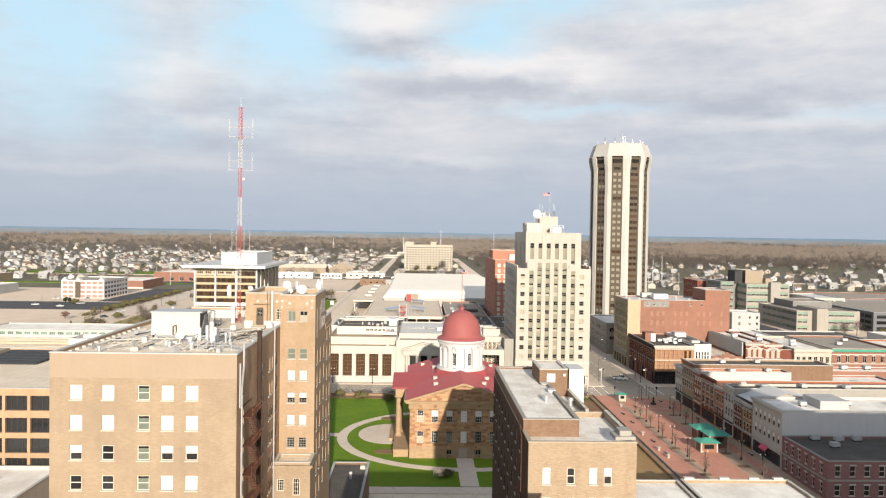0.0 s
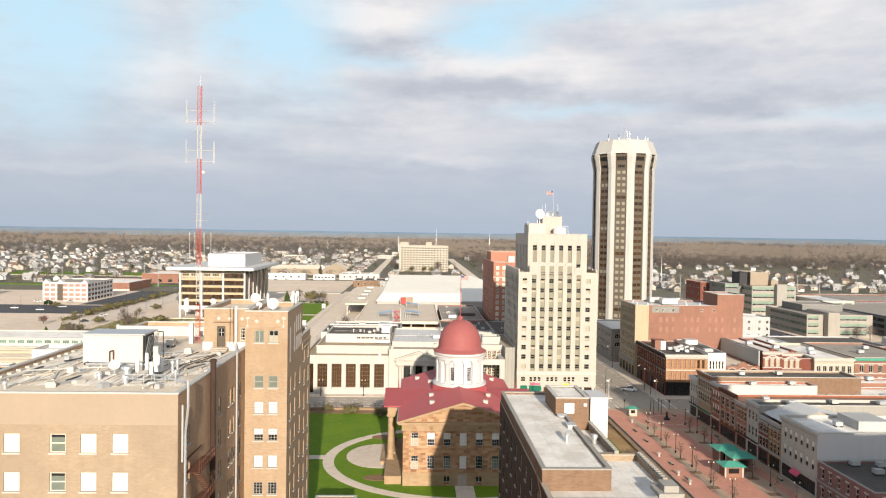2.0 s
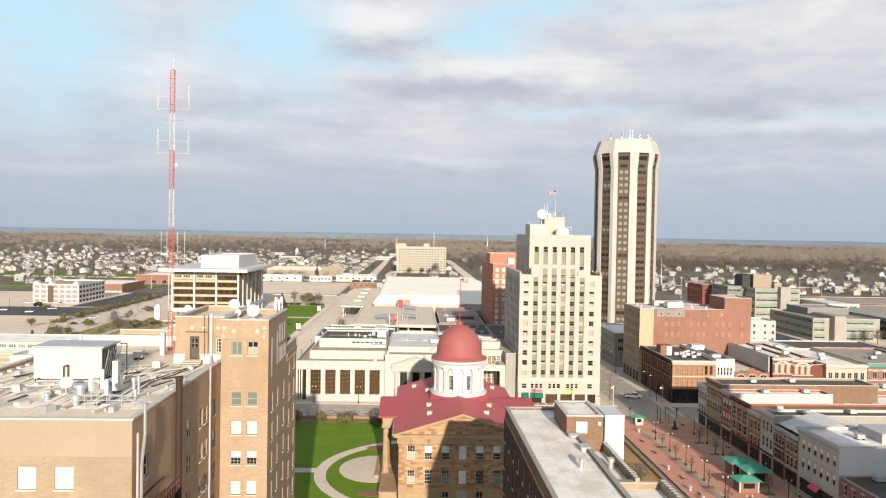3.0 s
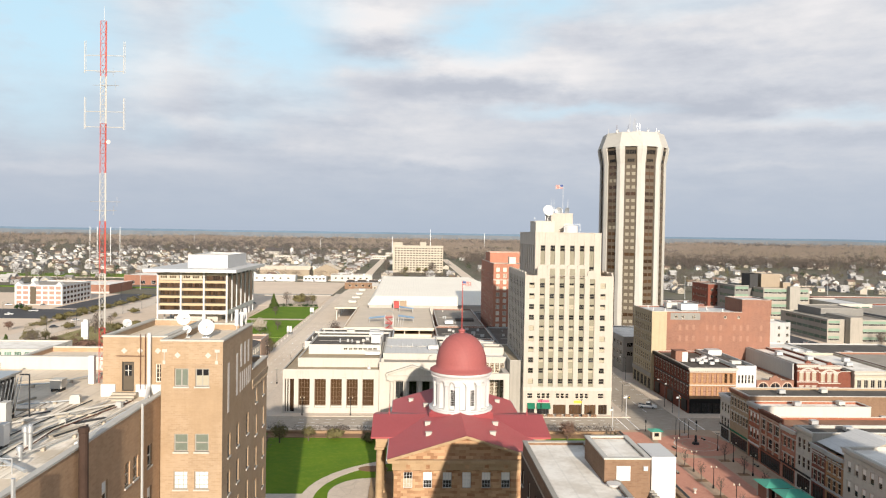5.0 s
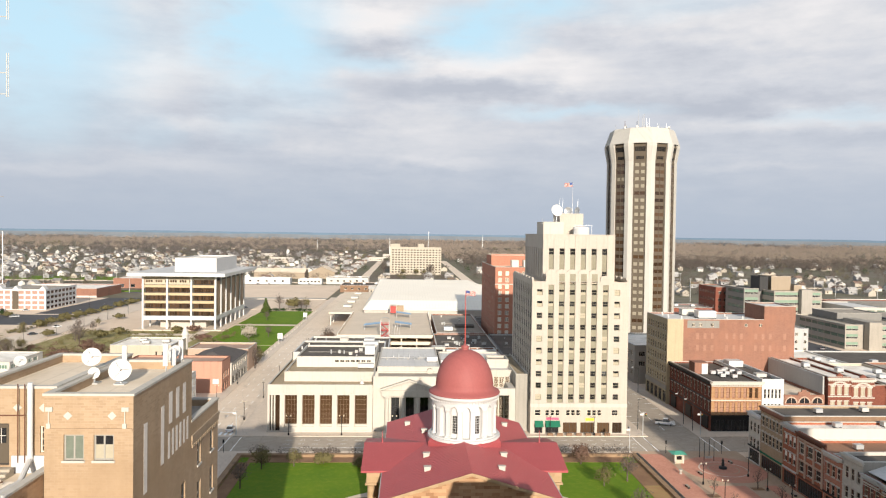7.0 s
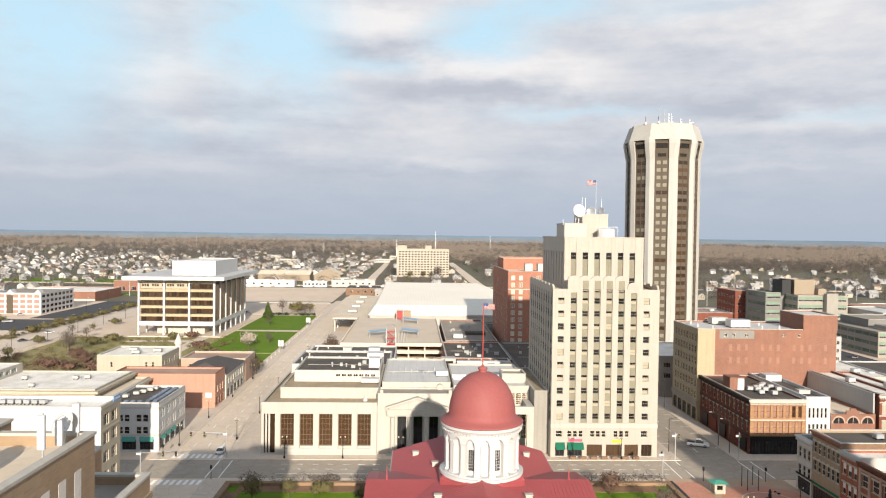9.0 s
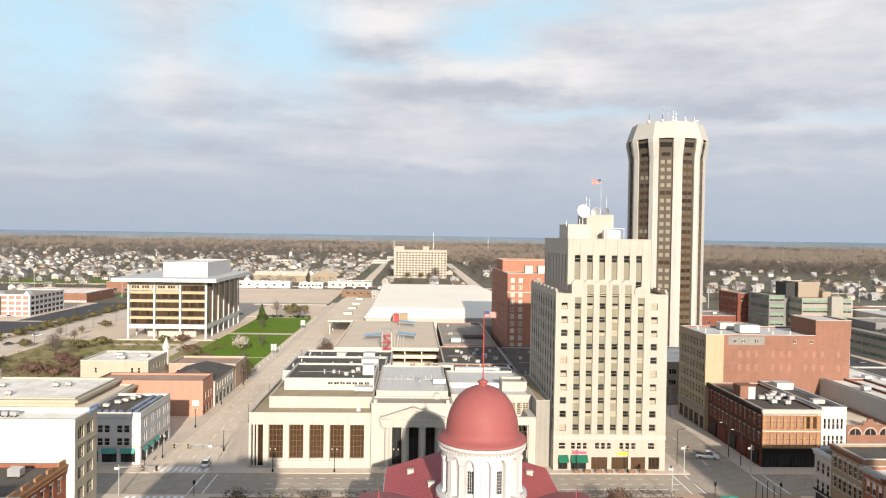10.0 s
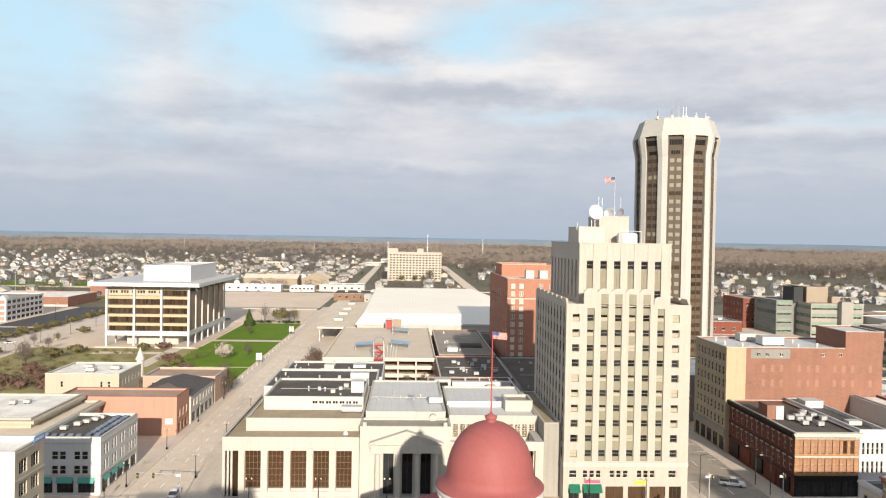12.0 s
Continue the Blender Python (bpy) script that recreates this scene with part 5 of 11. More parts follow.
tside = [(y, 34.2 - 3.3 * k, 0.95, 2.0, "sash+sill") for y in (95.4, 98.6, 102.6) for k in range(7)]
block(my, -19.75, -14.7, 93.5, 105.0, -0.3, 44.5, TAN, TANROOF, {'S': twin, 'E': tside}, par=0.5, cope=LIME2, frame_mat=GREYSTONE)
lowside = [(y, 36.3 - 3.3 * k, 0.95, 2.0, "sash+sill") for y in (106.6, 110.2) for k in range(7)]
block(my, -19.7, -14.72, 105.02, 112.6, -0.3, 40.0, TAN, GREYROOF, {'E': lowside}, par=0.5, cope=LIME2)
cornice(my, 'E', -19.7, -14.72, 105.1, 112.6, 38.3, 0.12, 0.7, BUFF, 0.5)
rec = [(-23.5, 40.0, 1.0, 2.5, "plank"), (-20.7, 40.75, 0.8, 1.6, "grid")]
block(my, -25.1, -19.76, 95.0, 107.0, mz - 0.5, 44.6, TAN, TANROOF, {'S': rec}, par=0.5, cope=LIME2)
for a, b in ((-25.2, -24.0), (-22.3, -19.78)):
    part("white_base", Geo().box(a, b, 94.85, 94.996, 39.56, 40.6), WHITE, my)
# white diamond ornaments
for x, y, z in ((-23.3, 94.99, 43.45), (-22.0, 94.99, 43.45), (-20.5, 94.99, 43.45), (-18.4, 93.49, 43.35), (-15.9, 93.49, 43.35)):
    part("ornament", Geo().quad((x - 0.25, y - 0.05, z), (x, y - 0.05, z - 0.25), (x + 0.25, y - 0.05, z), (x, y - 0.05, z + 0.25)).quad((x - 0.25, y - 0.05, z), (x, y, z - 0.25), (x + 0.25, y, z), (x, y, z + 0.25)), LIME2, my)
for x in (-19.5, -15.2):
    part("ornament", Geo().box(x - 0.15, x + 0.25, 93.42, 93.496, 43.6, 43.85).box(x - 0.1, x + 0.12, 93.42, 93.496, 42.6, 42.9).box(x, x + 0.05, 93.43, 93.496, 42.9, 43.6), LIME2, my)
part("soldier_course", Geo().box(-19.7, -14.75, 93.4, 93.496, 42.45, 42.62), TAN, my)
# painted wall sign: a pair of tall bars, then a row of large bars over a row of small ones
sign = part("painted_sign", Geo().box(-14.698, -14.69, 95.2, 95.8, 38.1, 42.4), LETTERW, my, "faded white painted bars of a wall sign")
bars_at = [(98.3, 98.9, 38.9, 42.7)] + [(99.85 + k * 1.5, 100.55 + k * 1.5, 41.2, 43.3) for k in range(3)] + [(99.7 + k * 0.82, 100.1 + k * 0.82, 38.9 + 0.03 * k, 40.7) for k in range(6)]
for y0, y1, z0, z1 in bars_at:
    child("sign_bar", Geo().box(-14.698, -14.69, y0, y1, z0, z1).mesh("sign_bar", LETTERW), sign)
DARKRUST = plain("dark_rusty_steel", (0.075, 0.045, 0.033), 0.8, 0.3, 0.8, 5, 0.2, streak=0.4)
# dark stack, downpipes, ducts on the side wall
part("flue", Geo().lathe([(0.29, 0), (0.29, 41.1), (0.34, 41.15), (0.34, 41.4), (0.26, 41.45)], 14, -19.35, 78.2), DARKRUST, my, "tall rusty round flue stack", smooth=False)
g = Geo().tube((-19.3, 70.0, 41.0), (-19.3, 70.0, 38.6), 0.12).tube((-19.3, 70.0, 38.6), (-19.4, 69.6, 36.4), 0.12).tube((-19.4, 69.6, 36.4), (-19.4, 69.6, 2), 0.12)
part("downpipe", g, GALV, my, "bent galvanised duct pipe")
part("downpipe", Geo().tube((-19.6, 88.9, 40.4), (-19.6, 88.9, 1), 0.1), GREYPAINT, my)
part("downpipe", Geo().tube((-19.5, 69.1, 39), (-19.5, 69.1, 34), 0.09), GREYPAINT, my)
# fire escape
fe = part("fire_escape", Geo().box(-19.7, -19.62, 70.4, 75.4, 33.6, 33.7), RUST, my, "rusty brown steel fire escape")
for k in range(1, 8):
    z = 36.0 - 3.36 * k
    if z < 3:
        break
    g = Geo().box(-19.6, -18.4, 70.4, 75.4, z - 0.06, z)
    child("platform", g.mesh("platform", RUST), fe)
    g = Geo().box(-18.44, -18.38, 70.4, 75.4, z + 1.0, z + 1.06).box(-18.44, -18.38, 70.4, 75.4, z + 0.5, z + 0.55)
    for j in range(9):
        g.box(-18.44, -18.38, 70.4 + j * 0.62, 70.45 + j * 0.62, z, z + 1.0)
    child("railing", g.mesh("railing", RUST), fe)
    g = Geo()
    for j in range(10):
        t = j / 10
        g.box(-19.3, -18.6, 75.2 - t * 4.2, 75.45 - t * 4.2, z - 3.36 + t * 3.36, z - 3.3 + t * 3.36)
    g.tube((-18.58, 75.4, z - 3.36), (-18.58, 71.0, z), 0.05, n=4).tube((-19.32, 75.4, z - 3.36), (-19.32, 71.0, z), 0.05, n=4)
    g.tube((-18.58, 75.4, z - 2.4), (-18.58, 71.0, z + 0.95), 0.035, n=4)
    child("stair_flight", g.mesh("stair_flight", RUST), fe)
# annex at the tower's foot
block(my, -19.74, -14.6, 89.4, 93.48, -0.3, 21.4, BUFF, TANROOF, {'S': [(-19.2, 17.4, 1.0, 1.7, "grid"), (-17.0, 16.8, 1.0, 2.4, "grid")]}, par=0.3)
cornice(my, 'S', -19.74, -14.6, 89.4, 93.48, 20.6, 0.4, 0.5, BUFF)

# roof plant: each its own thing
def slab_unit(name, x0, x1, y0, y1, z0, h, mat, label, legs=True, fins=0, group=""):
    ob = thing(name, (x0 + x1) / 2, (y0 + y1) / 2, z0, label, "roof unit", group)
    lift = 0.3 if legs else 0.0
    part("casing", Geo().box(x0, x1, y0, y1, z0 + lift, z0 + h).box(x0 - 0.04, x1 + 0.04, y0 - 0.04, y1 + 0.04, z0 + h, z0 + h + 0.07), mat, ob)
    if legs:
        for x in (x0 + 0.1, x1 - 0.25):
            part("skid", Geo().box(x, x + 0.15, y0, y1, z0, z0 + lift), DARKMETAL, ob)
    for k in range(fins):
        y = y0 + 0.15 + k * (y1 - y0 - 0.3) / max(1, fins)
        part("louvre", Geo().box(x1 + 0.045, x1 + 0.1, y, y + (y1 - y0) / fins * 0.55, z0 + lift + 0.15, z0 + h - 0.1), DARKMETAL, ob)
    return ob


RZ = mz - 0.45
ch = slab_unit("cooling_plant", -34.9, -28.6, 84.5, 88.0, RZ, 3.2, WHITE2, "large cream metal cooling plant on the roof", fins=5)
part("top_tray", Geo().box(-35.0, -28.3, 84.3, 88.3, RZ + 3.28, RZ + 3.42), GALV, ch)
part("side_frame", Geo().tube((-28.4, 84.4, RZ), (-28.2, 84.4, RZ + 3.3), 0.06).tube((-27.6, 84.4, RZ), (-27.6, 84.4, RZ + 3.2), 0.06).tube((-28.3, 84.4, RZ + 3.2), (-27.6, 84.4, RZ + 3.2), 0.06), DARKMETAL, ch)
part("side_frame", Geo().tube((-28.3, 88.0, RZ + 3.2), (-27.6, 88.0, RZ + 3.2), 0.06).tube((-27.6, 88, RZ), (-27.6, 88, RZ + 3.2), 0.06), DARKMETAL, ch)
for k in range(7):
    y = 84.5 + k * 0.5
    part("louvre", Geo().tube((-28.45, y, RZ + 0.4), (-27.9, y, RZ + 3.2), 0.05, n=4), GALV, ch)
for x in (-34.4, -31.8, -29.2):
    part("leg", Geo().box(x - 0.1, x + 0.1, 84.42, 84.5, RZ, RZ + 0.4), DARKMETAL, ch)
part("pipe", Geo().tube((-32.0, 84.2, RZ + 0.3), (-32.0, 84.2, RZ + 1.5), 0.06).tube((-32.0, 84.2, RZ + 1.5), (-31.6, 84.2, RZ + 1.7), 0.06).tube((-31.6, 84.2, RZ + 1.7), (-31.6, 84.2, RZ + 0.3), 0.06), RUST, ch, "rusty looped feed pipe")
slab_unit("roof_unit", -30.2, -29.2, 96.5, 97.5, RZ, 1.0, WHITE2, "small white air conditioner on the gravel roof")
slab_unit("roof_unit", -25.6, -24.9, 79.5, 80.2, RZ, 1.6, WHITE, "narrow white cabinet on the gravel roof")
slab_unit("roof_unit", -26.6, -26.1, 82.0, 82.7, RZ, 2.4, WHITE2, "tall narrow cream cabinet on the roof")


def pipe_run(pts, r, mat, label, posts=True, z0=RZ, name="roof_pipe"):
    ob = thing(name, *pts[0], label, "pipe")
    g = Geo()
    for a, b in zip(pts, pts[1:]):
        g.tube(a, b, r)
    part("pipe", g, mat, ob)
    if posts:
        for a, b in zip(pts, pts[1:]):
            a, b = Vector(a), Vector(b)
            n = max(1, int((b - a).length / 3))
            for k in range(n):
                p = a.lerp(b, (k + 0.5) / n)
                if p.z - z0 > r + 0.02:
                    part("support", Geo().box(p.x - 0.12, p.x + 0.12, p.y - 0.12, p.y + 0.12, z0, p.z - r + 0.01), WOODPALE, ob)
    return ob


pipe_run([(-34.0, 83.2, RZ + 0.35), (-27.5, 83.2, RZ + 0.35), (-25.2, 78.0, RZ + 0.35), (-21.0, 74.5, RZ + 0.35)], 0.12, GALV, "galvanised pipe run on blocks across the roof")
pipe_run([(-38.5, 80, RZ + 0.25), (-30, 82.5, RZ + 0.25), (-22, 92, RZ + 0.25)], 0.07, WHITE2, "thin white pipe across the roof")
pipe_run([(-38.8, 75, RZ + 0.2), (-36, 88, RZ + 0.2), (-26, 93, RZ + 0.2)], 0.06, GALV, "thin conduit laid across the roof")
pipe_run([(-24.0, 72, RZ + 0.3), (-21.5, 84, RZ + 0.3), (-20.8, 92, RZ + 0.3)], 0.08, WHITE2, "white pipe along the roof edge")
pipe_run([(-37.0, 96, RZ + 0.3), (-31, 99, RZ + 0.3), (-26, 108, RZ + 0.3)], 0.08, GALV, "galvanised pipe on the rear roof")
for k in range(14):
    y = 70.5 + k * 1.7
    solo("roof_block", Geo().box(-20.75, -20.35, y, y + 0.7, RZ, RZ + 0.16), LIME2, "pale concrete block beside the parapet", "block", "blocks along the parapet")
    solo("roof_block", Geo().box(-39.9, -39.45, y, y + 0.8, RZ, RZ + 0.2), LIME2, "pale concrete block beside the parapet", "block", "blocks along the parapet")
for x, y, a in ((-37.0, 79.0, 0.3), (-35.2, 91.5, 0.9), (-30.5, 92.5, 1.4), (-24.5, 88.2, 0.2), (-33.4, 101.0, 0.6), (-23.0, 84.0, 1.2), (-29.0, 90.0, 0.1), (-37.5, 100.5, 0.5)):
    g = Geo()
    g.m = Matrix.Translation((x, y, 0)) @ Matrix.Rotation(a, 4, 'Z')
    g.box(-1.6, 1.6, -0.14, 0.14, RZ + 0.005, RZ + 0.14)
    solo("roof_board", g, WOODPALE, "weathered board lying on the gravel roof", "board", "boards on the roof")
for x, y, h, r in ((-36.5, 72.5, 0.7, 0.18), (-30.0, 77.0, 0.6, 0.22), (-26.8, 75.2, 0.8, 0.3), (-22.8, 77.4, 0.9, 0.14), (-33.0, 94.5, 0.7, 0.2), (-28.2, 79.2, 0.9, 0.4), (-23.4, 79.8, 1.5, 0.13), (-24.2, 80.8, 1.2, 0.16)):
    solo("roof_vent", Geo().lathe([(r, RZ), (r, RZ + h * 0.7), (r * 1.5, RZ + h * 0.75), (r * 1.4, RZ + h), (r * 0.4, RZ + h * 1.1)], 12, x, y), GALV, "round galvanised roof vent", "vent", "vents on the roof")


def dish(x, y, z, r, az, label, mat=WHITE, stand=0.9, tilt=35, name="satellite_dish"):
    ob = thing(name, x, y, z, label, "antenna", "rooftop dishes")
    part("stand", Geo().tube((x, y, z), (x, y, z + stand), 0.09).box(x - 0.35, x + 0.35, y - 0.35, y + 0.35, z, z + 0.1), GALV, ob)
    g = Geo()
    prof = [(0.05, 0.0)] + [(r * k / 7, 0.28 * r * (k / 7) ** 2) for k in range(1, 8)]
    prof += [(r, 0.28 * r + 0.05)] + [(r * k / 7, 0.28 * r * (k / 7) ** 2 + 0.05) for k in range(6, 0, -1)] + [(0.05, 0.05)]
    g.lathe(prof, 28, cap=False)
    m = Matrix.Translation((x, y, z + stand + r * 0.55)) @ Matrix.Rotation(radians(az), 4, 'Z') @ Matrix.Rotation(radians(90 - tilt), 4, 'X')
    b = part("reflector", g, mat, ob, at=m, smooth=True)
    h = Geo().tube((r * 0.9, 0, 0.25 * r), (0, 0, r * 0.95), 0.012, n=4).tube((-r * 0.45, r * 0.78, 0.25 * r), (0, 0, r * 0.95), 0.012, n=4).tube((-r * 0.45, -r * 0.78, 0.25 * r), (0, 0, r * 0.95), 0.012, n=4)
    h.lathe([(0.05, r * 0.9), (0.05, r * 1.0)], 8)
    child("feed", h.mesh("feed", GALV), b)
    return ob


TZ = 44.0
dish(-20.2, 101.0, TZ, 0.62, 12, "white satellite dish on the tower roof", tilt=20, stand=1.1)
dish(-17.6, 99.2, TZ, 0.72, 8, "white satellite dish on the tower roof", tilt=20, stand=0.5)
dish(-19.4, 99.4, TZ, 0.38, 15, "small white satellite dish on the tower roof", tilt=22, stand=0.45)
dish(-26.5, 104.0, RZ, 0.42, 30, "small white satellite dish on the gravel roof", stand=4.8)
dish(-29.6, 79.6, RZ, 0.55, 20, "small white satellite dish among the roof pipes", stand=0.6)
dish(-15.6, 103.9, TZ, 0.6, -30, "small white satellite dish at the parapet", stand=0.9)


def panel_antenna(x, y, z, h, label="white panel antenna on a pole"):
    ob = thing("panel_antenna", x, y, z, label, "antenna", "rooftop panel antennas")
    part("pole", Geo().tube((x, y, z), (x, y, z + h), 0.05), GALV, ob)
    part("panel", Geo().box(x - 0.16, x + 0.16, y - 0.2, y - 0.06, z + h * 0.35, z + h * 0.98), WHITE, ob)
    part("bracket", Geo().box(x - 0.04, x + 0.04, y - 0.06, y + 0.06, z + h * 0.5, z + h * 0.55).box(x - 0.04, x + 0.04, y - 0.06, y + 0.06, z + h * 0.8, z + h * 0.85), GALV, ob)


for x, y, z, h in ((-26.3, 77.0, RZ, 2.4), (-25.6, 77.6, RZ, 2.6), (-24.6, 76.0, RZ, 2.0), (-25.0, 79.0, RZ, 2.2), (-15.3, 104.5, TZ, 2.2), (-15.3, 102.8, TZ, 1.8), (-15.4, 101.4, TZ, 2.4), (-19.2, 104.2, TZ, 1.8),
                   (-25.6, 100.8, RZ, 5.2), (-36.8, 98.6, RZ, 2.6), (-37.6, 97.5, RZ, 2.2), (-16.0, 107.5, 39.4, 4.4), (-16.9, 108.6, 39.4, 2.8), (-17.6, 107.0, 39.4, 2.4)):
    panel_antenna(x, y, z, h)
# cable tray rails over the front roof
ob = thing("cable_tray", -24.5, 75, RZ, "galvanised cable tray with rails on the roof edge", "cable tray")
part("rail", Geo().tube((-27.0, 75.0, RZ + 0.9), (-22.0, 75.0, RZ + 0.9), 0.04).tube((-27.0, 75.0, RZ + 0.5), (-22.0, 75.0, RZ + 0.5), 0.04), GALV, ob)
for k in range(6):
    part("post", Geo().tube((-27.0 + k, 75.0, RZ), (-27.0 + k, 75.0, RZ + 0.9), 0.04), GALV, ob)


# lattice mast
mast = thing("radio_mast", -27.4, 100.6, RZ, "tall red and white steel lattice radio mast", "mast")
edges = [(0.31 * math.cos(a), 0.31 * math.sin(a)) for a in (radians(90), radians(210), radians(330))]
ztops = [RZ, 44.6, 49.6, 54.4, 58.8, 63.3, 67.6, 72.6]
for i, (za, zb) in enumerate(zip(ztops, ztops[1:])):
    g = Geo()
    for ex, ey in edges:
        g.tube((-27.4 + ex, 100.6 + ey, za), (-27.4 + ex, 100.6 + ey, zb), 0.036, n=5)
    nseg = max(3, int((zb - za) / 0.85))
    for k in range(nseg):
        z0, z1 = za + (zb - za) * k / nseg, za + (zb - za) * (k + 1) / nseg
        for j in range(3):
            (ax, ay), (bx, by) = edges[j], edges[(j + 1) % 3]
            g.tube((-27.4 + ax, 100.6 + ay, z0), (-27.4 + bx, 100.6 + by, z1), 0.018, n=4)
            g.tube((-27.4 + ax, 100.6 + ay, z1), (-27.4 + bx, 100.6 + by, z1), 0.015, n=4)
    part("mast_section", g, WHITE2 if i % 2 else MASTRED, mast, "white painted lattice section" if i % 2 else "red painted lattice section")
part("tip_rod", Geo().tube((-27.4, 100.6, 72.6), (-27.4, 100.6, 74.0), 0.03, 0.015), GALV, mast)
for z, s in ((69.5, 1), (69.5, -1), (64.4, 1), (64.4, -1)):
    x = -27.4 + s * 1.75
    part("dipole_arm", Geo().tube((-27.4, 100.6, z), (x, 100.6, z), 0.03, n=4).tube((-27.4, 100.6, z - 1.4), (x, 100.6, z - 1.4), 0.03, n=4)
         .tube((x, 100.6, z - 1.6), (x, 100.6, z + 1.3), 0.03, n=5).tube((x + 0.12, 100.6, z - 1.6), (x + 0.12, 100.6, z + 1.3), 0.02, n=5), WHITE2, mast)
for z, w in ((66.8, 1.0), (68.0, 0.8), (56.2, 1.2), (55.4, 0.9)):
    part("cross_arm", Geo().tube((-27.4 - w, 100.6, z), (-27.4 + w * 1.3, 100.6, z), 0.025, n=4).tube((-27.4 + w, 100.6, z - 0.4), (-27.4 + w, 100.6, z + 0.4), 0.02, n=4), GALV, mast)
part("small_dish", Geo().lathe([(0.05, 0), (0.16, 0.03), (0.2, 0.12)], 14), WHITE2, mast, at=Matrix.Translation((-26.8, 100.2, 61.6)) @ Matrix.Rotation(radians(90), 4, 'X'))
part("feed_cabinet", Geo().box(-28.4, -27.9, 99.9, 100.4, RZ, RZ + 2.6), WHITE, mast, "white cable cabinet at the mast foot")
part("panel", Geo().box(-29.0, -28.6, 100.2, 100.5, 43.6, 45.4).box(-29.1, -28.5, 100.0, 100.2, 43.8, 45.2), WHITE, mast, "white panel antenna on the mast")
for dx in (-1.2, -0.55, 0.65, 1.5):
    part("dipole", Geo().tube((-27.4 + dx, 100.6, 50.4), (-27.4 + dx, 100.6, 53.9), 0.022, n=5).tube((-27.4, 100.6, 53.7), (-27.4 + dx, 100.6, 53.7), 0.012, n=4), GALV, mast, "thin white dipole rod")

# torn felt, steps, ladder and pipes round the tower door
part("roof_felt", Geo().box(-39.9, -20.2, 74.2, 93.4, RZ - 0.2, RZ + 0.006), STREAKROOF, my, "weathered torn felt roof strips")
part("felt_edge", Geo().box(-20.95, -20.2, 69.4, 93.3, RZ - 0.1, RZ + 0.05), GREYSTONE, my, "grey gravel stop along the parapet")
dr = part("door", Geo().box(-23.48, -22.52, 95.13, 95.19, 40.0, 42.48), LOUVRE, my, "brown weathered roof door")
child("door_window", Geo().box(-23.28, -22.72, 95.10, 95.128, 41.3, 42.2).mesh("door_window", GLASS), dr)
child("door_bars", Geo().box(-23.02, -22.98, 95.09, 95.1, 41.3, 42.2).box(-23.28, -22.72, 95.088, 95.098, 41.73, 41.77).mesh("door_bars", WHITE2), dr)
g = Geo()
for k in range(3):
    g.box(-24.0, -22.0, 94.1 - k * 0.45, 94.55 - k * 0.45, RZ + 0.0, RZ + 0.48 - k * 0.16)
st = solo("wooden_steps", g, WOODPALE, "weathered wooden steps before the roof door", "steps")
part("ladder", Geo().tube((-21.9, 94.8, 40.2), (-21.9, 94.8, 44.9), 0.03, n=4).tube((-21.5, 94.8, 40.2), (-21.5, 94.8, 44.9), 0.03, n=4).box(-23.9, -21.5, 94.8, 94.85, 43.0, 43.06), RUST, my, "rusty wall ladder")
part("downpipe", Geo().tube((-21.15, 94.75, 45.0), (-21.15, 94.75, 40.4), 0.16, n=10).tube((-21.15, 94.75, 40.4), (-20.6, 92.5, RZ + 0.3), 0.16, n=10).tube((-20.6, 92.5, RZ + 0.3), (-20.6, 80.0, RZ + 0.3), 0.16, n=10), WHITE, my, "white pipe down the tower wall")
rr = random.Random(5)
for k in range(34):
    x, y = rr.uniform(-38.5, -22), rr.uniform(75, 93)
    g = Geo()
    g.m = Matrix.Translation((x, y, 0)) @ Matrix.Rotation(radians(90 + rr.gauss(-9, 14)), 4, 'Z')
    w = rr.uniform(0.06, 0.24)
    z0 = RZ + 0.008 + 0.003 * k / 34
    g.box(-rr.uniform(0.6, 2.6), rr.uniform(0.6, 2.6), -w, w, z0, z0 + rr.uniform(0.03, 0.12))
    solo("roof_board", g, (WOODPALE, DARKMETAL, GREYPAINT, WOODPALE, WHITE2)[k % 5], ("weathered grey board", "dark strip of torn felt", "grey metal flashing strip", "weathered grey board", "pale painted batten")[k % 5] + " lying on the felt roof", "board", "boards on the roof")
for k in range(22):
    x, y = rr.uniform(-38.5, -21.5), rr.uniform(70, 93)
    h, w = rr.uniform(0.18, 0.6), rr.uniform(0.15, 0.5)
    g = Geo()
    g.m = Matrix.Translation((x, y, 0)) @ Matrix.Rotation(rr.uniform(0, 3), 4, 'Z')
    g.box(-w, w, -w * 0.7, w * 0.7, RZ, RZ + h).box(-w * 0.8, w * 0.8, -w * 0.5, w * 0.5, RZ + h, RZ + h * 1.15)
    solo("roof_box", g, (GREYPAINT, WHITE2, GALV, LIME2)[k % 4], "small " + ("grey", "white", "metal", "cream")[k % 4] + " junction box on the felt roof", "box", "junction boxes on the roof")
for k in range(5):
    x = -26.5 + k * 0.75
    pipe_run([(x, 76 + k * 0.6, RZ + 0.12), (x + rr.uniform(-0.6, 0.6), 84, RZ + 0.12), (x + 1.6 + rr.uniform(-0.4, 0.4), 93, RZ + 0.12)], 0.045, (BLACKP, WHITE2, GALV, BLACKP, RUST)[k], "thin cable bundle laid over the felt roof", False)
solo("parapet_wall", Geo().box(-40.2, -26, 106.8, 107.4, RZ, RZ + 1.3), WHITE2, "low white parapet wall across the roof", "parapet wall")

